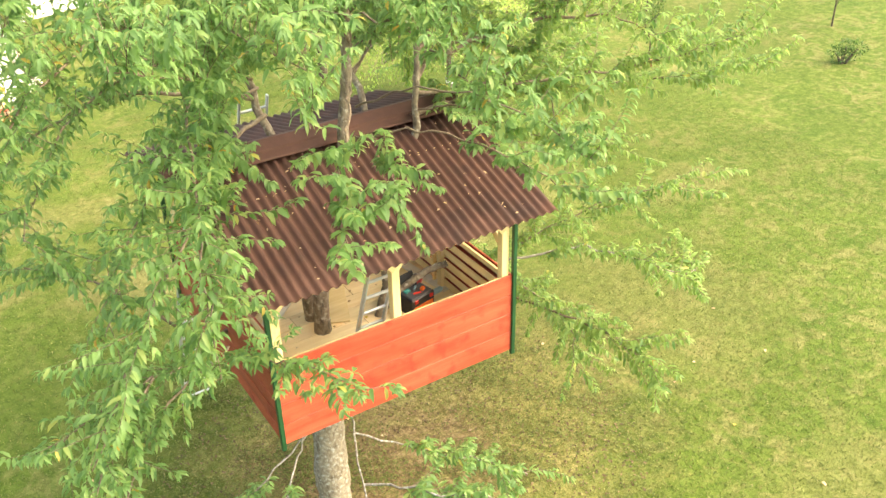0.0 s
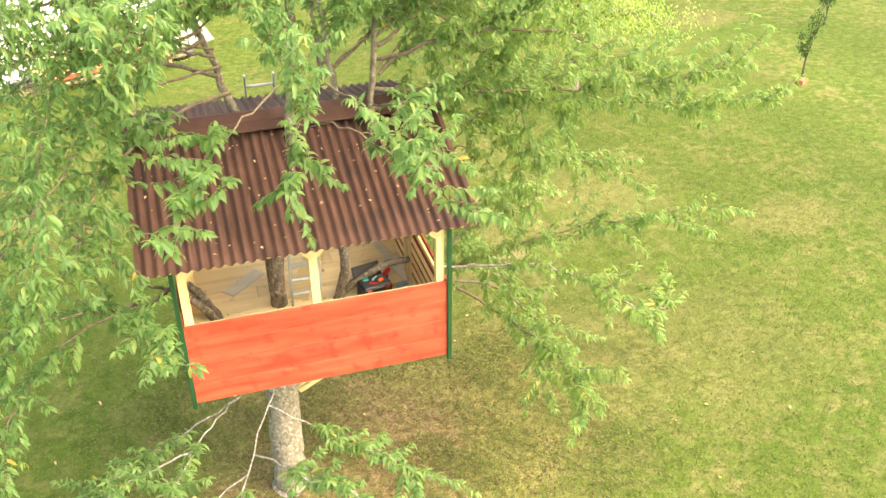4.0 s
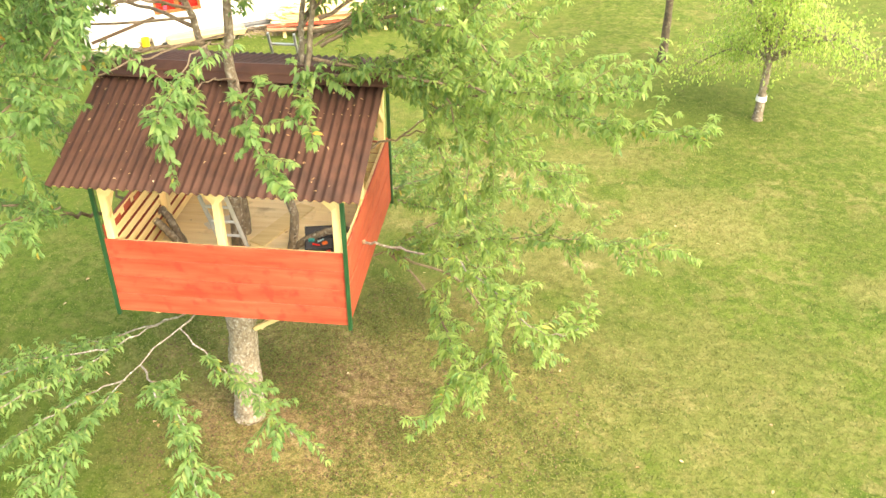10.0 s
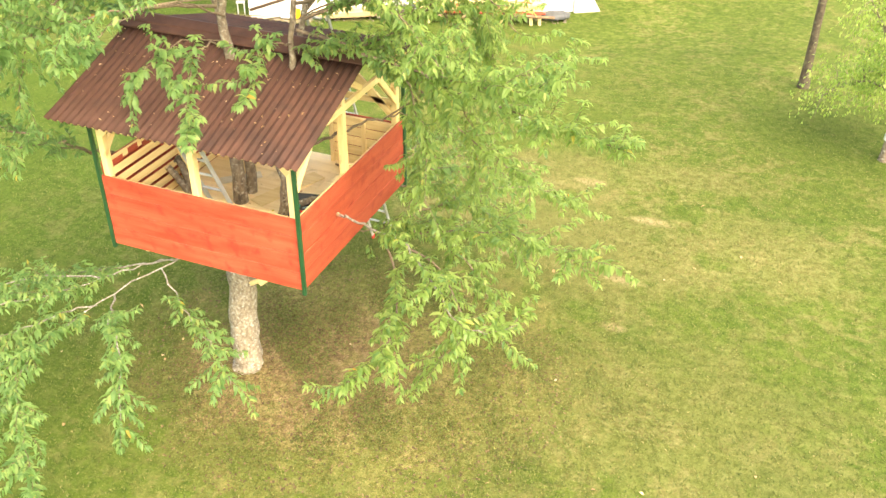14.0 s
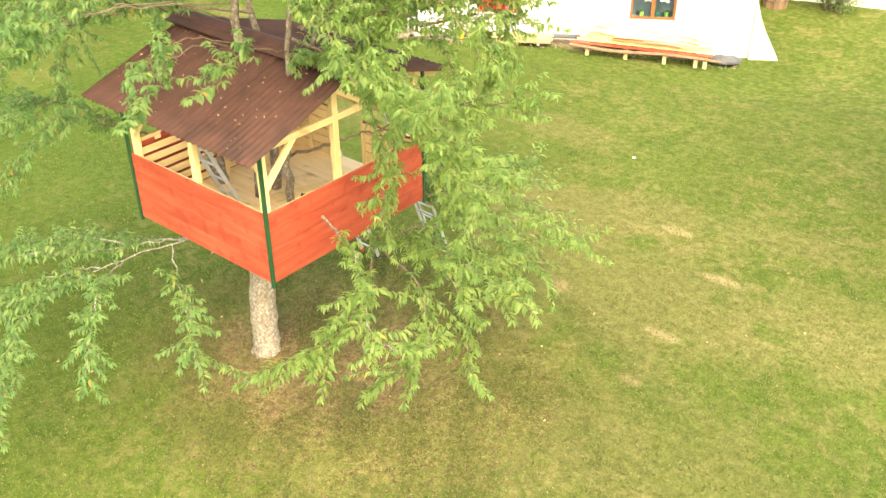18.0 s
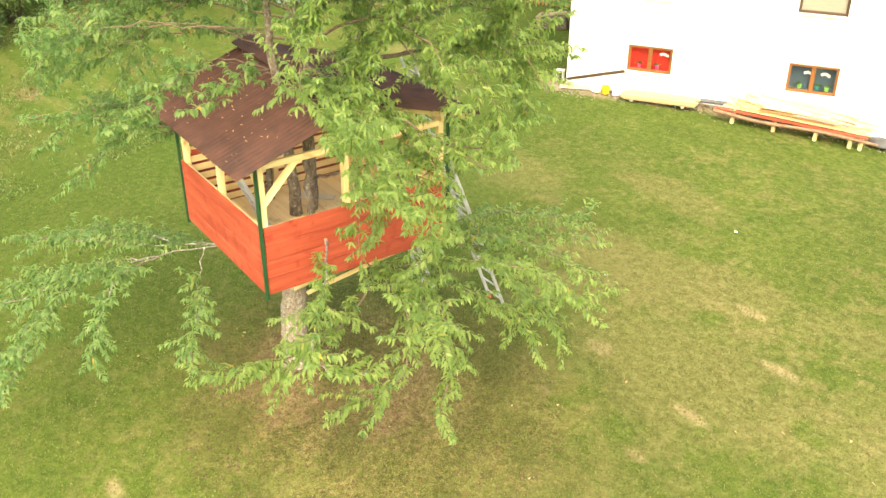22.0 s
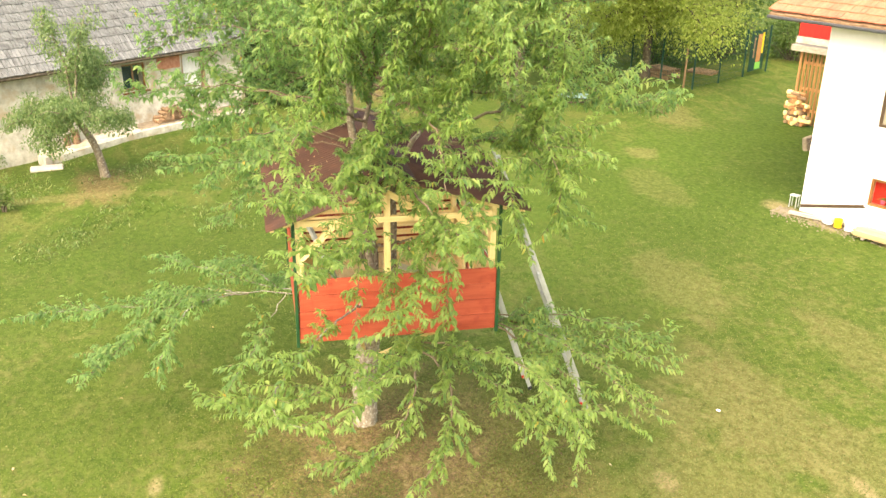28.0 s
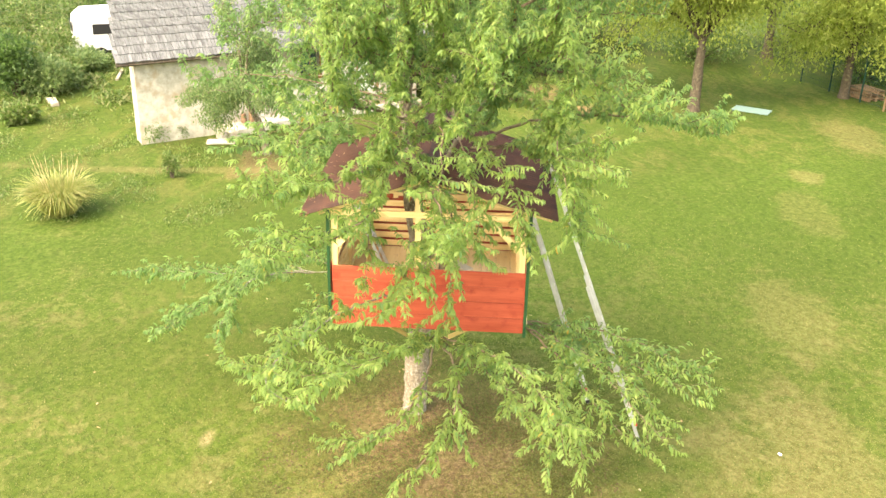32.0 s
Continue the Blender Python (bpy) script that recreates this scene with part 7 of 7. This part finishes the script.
hedge = [(-20.9, -0.9, 0.9, 0.8, 2.1, DLEAF), (-22.6, -1.6, 1.6, 1.4, 3.0, DLEAF), (-23.6, 0.9, 1.5, 1.3, 2.6, HEDGE), (-25.4, 3.0, 1.9, 1.6, 3.0, DLEAF), (-26.2, -1.0, 2.2, 2.0, 3.8, HEDGE),
         (-21.5, -16.2, 1.6, 1.4, 0.9, MEADOW), (-24.0, -18.5, 2.0, 1.6, 1.2, MEADOW), (-20.3, -19.5, 1.8, 1.6, 2.6, DLEAF), (-23.0, -22.5, 2.4, 2.2, 3.4, DLEAF), (-29.5, -24.5, 3.0, 2.4, 2.2, MEADOW),
         (-34.0, -20.0, 3.0, 2.6, 2.0, DLEAF), (-38.0, -15.0, 4.0, 3.0, 2.4, MEADOW), (-27.5, -12.0, 1.8, 1.6, 1.2, MEADOW), (-36.0, -27.0, 4.0, 3.0, 2.6, DLEAF), (-44.0, -20.0, 5.0, 4.0, 3.0, MEADOW),
         (-19.6, -16.6, 0.9, 0.8, 2.0, DLEAF), (-20.3, -15.6, 1.1, 0.8, 1.3, GLEAF), (-30.6, -20.2, 2.6, 2.0, 2.2, MEADOW), (-26.5, -18.2, 1.8, 1.4, 1.3, MEADOW), (-24.3, -16.2, 1.2, 1.0, 0.8, GLEAF), (-16.3, -14.9, 0.5, 0.5, 0.5, MEADOW),
         (-28.0, 17.0, 1.8, 1.6, 2.6, HEDGE), (-28.5, 20.5, 1.8, 1.6, 2.8, HEDGE), (-27.3, 23.6, 1.6, 1.4, 2.4, HEDGE), (-30.0, 10.0, 2.5, 2.0, 1.6, HEDGE), (-33.0, 17.5, 2.5, 2.0, 2.2, HEDGE), (-28.5, 25.5, 2.8, 2.2, 2.6, HEDGE), (-36.0, 24.0, 3.5, 3.0, 3.0, HEDGE), (-22.5, 26.0, 2.0, 2.0, 2.2, HEDGE), (-34.0, 6.0, 3.0, 2.0, 1.2, MEADOW)]
for k, (x, y, sx, sy, sz, m) in enumerate(hedge):
    shrub("bush", "wild green bush at the edge of the garden", (x, y), (sx, sy, sz), m, 100 + k, 0.16, 3600, "bush", lumps=22)


def far_woods():
    """Distant hedges and woods round the garden."""
    rng = np.random.default_rng(200)
    c = []
    for _ in range(330):
        th, d = rng.uniform(0, 6.283), rng.uniform(48, 110)
        c.append((d * math.cos(th), d * math.sin(th), rng.uniform(2, 6)))
    c = np.array(c)
    n = 34000
    i = rng.integers(0, len(c), n)
    d = rng.normal(0, 1, (n, 3))
    d /= np.linalg.norm(d, axis=1)[:, None]
    P = np.stack([c[i, 0], c[i, 1], c[i, 2] * 0.5], -1) + d * np.stack([c[i, 2] * 0.9, c[i, 2] * 0.9, c[i, 2] * 0.6], -1) * rng.uniform(0.6, 1.1, (n, 1))
    P[:, 2] = np.abs(P[:, 2])
    L = rng.uniform(0.35, 0.8, n)
    v, f = leaves(P, d + rng.normal(0, 0.5, (n, 3)), d + [0, 0, 0.5] + rng.normal(0, 0.4, (n, 3)), L, L * 0.7, True)
    tagged(link("far_woods", fast_mesh("far_woods", v, f, DLEAF), None), "distant green hedges and woods round the garden", "woods", kind="stuff")


far_woods()

for x, y, sx, sy, sz, turn, m, name, label in ((-18.8, -14.97, 0.9, 0.28, 0.16, 35, STONE, "stone_block", "pale stone block lying in the weeds"), (-24.0, -14.5, 2.6, 0.12, 0.10, 15, GREYWOOD, "timber_pole", "grey timber pole lying in the weeds"),
                                               (-16.9, -10.6, 0.22, 0.16, 0.10, 10, STONE, "stone_block", "small pale stone on the grass")):
    e = thing(name, (x, y, 0), label, name.replace("_", " "))
    bm = box((sx, sy, sz), None, 0.02)
    bmesh.ops.subdivide_edges(bm, edges=[q for q in bm.edges if q.calc_length() > 0.2], cuts=3)
    for q in bm.verts:
        q.co += 0.12 * sy * Vector((noise.noise(q.co * 3), noise.noise(q.co * 3 + Vector((7, 0, 0))), noise.noise(q.co * 3 + Vector((0, 9, 0)))))
    bm.transform(pose(x, y, float(height(x, y)) + sz * 0.42, 0, 0, turn))
    part("body", bm, m, e)

# ---- fenced yard, pallets, sheet on the lawn, camper ----
FA, FB = Vector((-22.15, 16.0, 0)), Vector((-25.0, 20.9, 0))
fence = thing("wire_fence", FA, "dark green wire mesh fence with slim posts", "fence")


def wire_panel(p, q, tall, parent, gap=0.20):
    bm = bmesh.new()
    w = q - p
    for z in np.arange(0.1, tall, gap):
        add_box(bm, (w.length, 0.008, 0.008), span((p.x, p.y, z), (q.x, q.y, z)))
    n = int(w.length / 0.10)
    for k in range(n):
        c = p + w * (k + 0.5) / n
        add_box(bm, (0.006, 0.006, tall - 0.05), Matrix.Translation((c.x, c.y, tall / 2)))
    tagged(part("wire_mesh", bm, FENCEGREEN, parent), kind="stuff")


for k in range(4):
    p = FA.lerp(FB, k / 3)
    board("post", (p.x, p.y, 0), (p.x, p.y, 2.05), 0.06, 0.06, FENCEGREEN, fence)
    if k < 2:
        wire_panel(p, FA.lerp(FB, (k + 1) / 3), 1.95, fence)
p = FA.lerp(FB, 2 / 3)
panel = thing("picture_board", p.lerp(FB, 0.5), "printed board with yellow and dark shapes hung on the fence", "board")
w = FB - p
ang = math.degrees(math.atan2(w.y, w.x))
c = p.lerp(FB, 0.5)
part("board", box((w.length * 0.62, 0.02, 1.75), pose(c.x, c.y, 1.05, 0, 0, ang), 0.003), FENCEGREEN, panel)
nx, ny = math.sin(math.radians(ang)), -math.cos(math.radians(ang))
for dx, wd, z, tall, mtl, lab in ((0.10, 0.34, 1.15, 1.2, FENCEWOOD, "orange-brown printed shape"), (0.36, 0.14, 1.35, 0.9, YELLOWP, "yellow printed shape"), (0.12, 0.42, 0.38, 0.30, GREENPOT, "green printed shape"), (-0.3, 0.10, 1.2, 0.9, DARKWOOD, "brown printed shape")):
    part("printed_shape", box((wd, 0.012, tall), pose(c.x + dx * math.cos(math.radians(ang)) + 0.017 * nx, c.y + dx * math.sin(math.radians(ang)) + 0.017 * ny, z, 0, 0, ang), 0.003), mtl, panel, lab)
back = FA + Vector((-5.0, -2.0, 0))
for k in range(3):
    p, q = FA.lerp(back, k / 3), FA.lerp(back, (k + 1) / 3)
    board("post", (q.x, q.y, 0), (q.x, q.y, 2.05), 0.06, 0.06, FENCEGREEN, fence)
    wire_panel(p, q, 1.95, fence)
wood_post = thing("wooden_post", (-22.4, 15.9, 0), "slim weathered wooden post beside the fence", "post")
board("stake", (-22.45, 15.75, 0), (-22.43, 15.76, 1.75), 0.06, 0.06, DARKWOOD, wood_post)


def pallet(at, turn, tiers):
    e = thing("pallet", at, "weathered wooden pallets lying on the grass", "pallet", "pallets by the fence")
    m = pose(*at, 0, 0, turn)
    for t in range(tiers):
        z = 0.15 * t
        for y in (-0.36, 0.0, 0.36):
            part("stringer", box((1.2, 0.10, 0.09), m @ pose(0, y, z + 0.06)), DARKWOOD, e)
        for k in range(7):
            part("slat", box((0.11, 0.8, 0.02), m @ pose(-0.54 + k * 0.18, 0, z + 0.118)), DARKWOOD, e)


pallet((-24.8, 15.9, float(height(-24.8, 15.9))), 25, 3)
pallet((-25.4, 18.1, float(height(-25.4, 18.1))), 40, 1)
sheet = thing("plastic_sheet", (-21.7, 10.6, 0), "pale green plastic sheet lying on the lawn", "sheet")
part("panel", box((1.35, 0.75, 0.03), pose(-21.7, 10.6, float(height(-21.7, 10.6)) + 0.03, 0, 0, 62), 0.004), SHEETBLUE, sheet)
for x, y in ((0.62, 9.11), (0.39, 5.75)):
    e = thing("paper_scrap", (x, y, 0), "small white scrap lying on the lawn", "paper scrap")
    part("scrap", box((0.07, 0.05, 0.02), pose(x, y, 0.035, 10, 5, 40), 0.01), WHITEP, e)


def camper():
    """White camper van parked behind the barn, seen from its rear quarter."""
    e = thing("camper_van", (-27.5, -16.3, 0), "white camper van parked in the meadow behind the barn", "camper van")
    m = pose(-27.8, -15.1, float(height(-27.8, -15.1)), 0, 0, 118) @ Matrix.Diagonal((0.9, 0.92, 0.72, 1.0))
    bm = bmesh.new()
    prof = [(-3.0, 0.45), (-3.05, 1.2), (-2.9, 2.35), (-2.5, 2.75), (1.6, 2.85), (2.1, 2.6), (2.3, 1.7), (3.0, 1.2), (3.05, 0.5)]
    rows = [[bm.verts.new((x, y, z)) for x, z in prof] for y in (-1.05, -0.98, 0.98, 1.05)]
    for r, k in ((rows[0], 0.97), (rows[3], 0.97)):
        for q in r:
            q.co.x *= k
            q.co.z = 1.6 + (q.co.z - 1.6) * 0.96
    for a, b in zip(rows, rows[1:]):
        for i in range(len(prof)):
            j = (i + 1) % len(prof)
            bm.faces.new((a[i], a[j], b[j], b[i]))
    bm.faces.new(rows[0][::-1])
    bm.faces.new(rows[-1])
    bmesh.ops.recalc_face_normals(bm, faces=bm.faces[:])
    bm.transform(m)
    part("body", bm, WHITEP, e)
    for x, w in ((-1.6, 1.1), (0.4, 0.9)):
        for s in (-1, 1):
            part("side_window", box((w, 0.03, 0.6), m @ pose(x, s * 1.055, 1.75), 0.02), BLACK, e)
    part("rear_window", box((0.03, 1.2, 0.62), m @ pose(-3.03, 0, 1.85, 0, -4, 0), 0.02), BLACK, e)
    part("front_window", box((0.04, 1.6, 0.75), m @ pose(2.2, 0, 2.1, 0, -14, 0), 0.02), BLACK, e)
    for x in (-1.9, 1.9):
        for s in (-1, 1):
            b = bmesh.new()
            bmesh.ops.create_cone(b, cap_ends=True, segments=20, radius1=0.34, radius2=0.34, depth=0.24)
            b.transform(m @ pose(x, s * 0.94, 0.34, 90))
            wheel = part("wheel", b, BLACK, e, "black tyre")
            b = bmesh.new()
            bmesh.ops.create_cone(b, cap_ends=True, segments=16, radius1=0.19, radius2=0.17, depth=0.05)
            b.transform(m @ pose(x, s * 1.07, 0.34, 90))
            part("rim", b, ALU, wheel)


camper()

# ---- grass, and the pieces of the roofs ----


def grass():
    """Short grass blades and clover over the lawn that the flight passes."""
    rng = np.random.default_rng(300)
    n = 620000
    x, y = rng.uniform(-13, 13, n), rng.uniform(-9, 14, n)
    near = np.hypot(x - 3, y - 1)
    keep = (rng.random(n) < np.clip(1.25 - near / 13, 0.10, 1)) & (np.hypot((x - 0.9) / 3.0, (y - 0.25) / 2.6) > 1.15 * rng.random(n) - 0.05)
    x, y = x[keep], y[keep]
    n = len(x)
    P = np.stack([x, y, height(x, y) - 0.002], -1)
    th = rng.uniform(0, 6.283, n)
    A = np.stack([np.cos(th), np.sin(th), rng.uniform(0.4, 1.6, n)], -1)
    N = rng.normal(0, 0.3, (n, 3)) + [0, 0, 1]
    L = rng.uniform(0.018, 0.05, n)
    v, f = leaves(P, A, N, L, L * rng.uniform(0.2, 0.42, n), True)
    tagged(link("grass", fast_mesh("grass", v, f, BLADE), None), "short green and straw-coloured grass blades", "grass", kind="stuff")


grass()

def meadow():
    """Taller weeds and grass before the barn and under the far trees."""
    rng = np.random.default_rng(301)
    n = 230000
    x, y = rng.uniform(-40, -8, n), rng.uniform(-28, 4, n)
    lump = np.sin(x * 1.7 + np.sin(y * 1.1) * 2) + np.sin(y * 1.9 + x * 0.6)
    keep = (rng.random(n) < np.clip(0.15 + 0.4 * lump, 0.04, 1)) & (x + 0.35 * y < -10.2)
    x, y = x[keep], y[keep]
    n = len(x)
    th = rng.uniform(0, 6.283, n)
    A = np.stack([np.cos(th), np.sin(th), rng.uniform(0.4, 1.6, n)], -1)
    L = rng.uniform(0.05, 0.14, n) * (1 + 1.6 * np.clip((-x - 16.5) / 3, 0, 1) * np.clip((-y - 10) / 3, 0, 1))
    v, f = leaves(np.stack([x, y, height(x, y) - 0.004], -1), A, rng.normal(0, 0.3, (n, 3)) + [0, 0, 1], L, L * 0.3, True)
    tagged(link("meadow_weeds", fast_mesh("meadow_weeds", v, f, MEADOW), None), "low green weeds and uncut grass before the barn", "weeds", kind="stuff")


meadow()


def earth(rng, n):
    r, th = 2.5 * np.sqrt(rng.random(n)), rng.uniform(0, 6.283, n)
    x, y = 0.9 + r * np.cos(th) * 1.3, 0.25 + r * np.sin(th) * 1.15
    return np.stack([x, y, np.full(n, 0.012)], -1), np.tile([0.0, 0, 1], (n, 1))


def clover():
    """Low clover and weeds with small broad leaves, thickest in a ring round the bare earth."""
    rng = np.random.default_rng(302)
    n = 60000
    r, th = rng.uniform(0.4, 4.2, n), rng.uniform(0, 6.283, n)
    x, y = 1.1 + r * np.cos(th) * 1.05, 0.4 + r * np.sin(th) * 0.9
    lump = np.sin(x * 2.3 + 2 * np.sin(y * 1.9)) + np.sin(y * 2.9 + x * 1.1) + 0.8 * np.sin(x * 6.1 + y * 4.7)
    keep = (rng.random(n) < np.clip(0.35 + 0.35 * lump, 0.03, 1)) & (rng.random(n) < np.clip(1.5 - np.abs(r - 2.4) / 1.4, 0.08, 1))
    x, y = np.repeat(x[keep], 3), np.repeat(y[keep], 3)
    n = len(x)
    a = np.tile(np.arange(3) * 2.094, n // 3) + np.repeat(rng.uniform(0, 6.283, n // 3), 3)
    up = np.repeat(rng.uniform(0.008, 0.04, n // 3), 3)
    A = np.stack([np.cos(a), np.sin(a), rng.uniform(-0.15, 0.5, n)], -1)
    L = np.repeat(rng.uniform(0.012, 0.028, n // 3), 3)
    v, f = leaves(np.stack([x, y, height(x, y) + up], -1), A, rng.normal(0, 0.3, (n, 3)) + [0, 0, 1], L, L * 0.8, True)
    tagged(link("clover", fast_mesh("clover", v, f, CLOVER), None), "low dark green clover and weeds round the bare earth", "clover", kind="stuff")


clover()
leaf_litter("leaf_litter", "brown dead leaves strewn on the bare earth", 4200, 9, earth, size=0.05, material=LITTER)


def lawn_leaves(rng, n):
    x, y = rng.uniform(-6, 7, n), rng.uniform(-7, 7, n)
    return np.stack([x, y, np.full(n, 0.03)], -1), np.tile([0.0, 0, 1], (n, 1))


leaf_litter("lawn_leaves", "yellow fallen leaves strewn on the lawn", 45, 10, lawn_leaves, size=0.08)
tile_field(*BROOF)
HUP = Vector((0, math.cos(math.atan(RISE)), math.sin(math.atan(RISE))))
tile_field(house, HX, Vector((0, -OV - 0.08, HEAVE + 0.045)), HUP, S0 - OVS, S1 + OVS, 14, 0.34, 0.125, 0.42, 0.035, TILE, 300, 7, 0.06, "roof_tile")
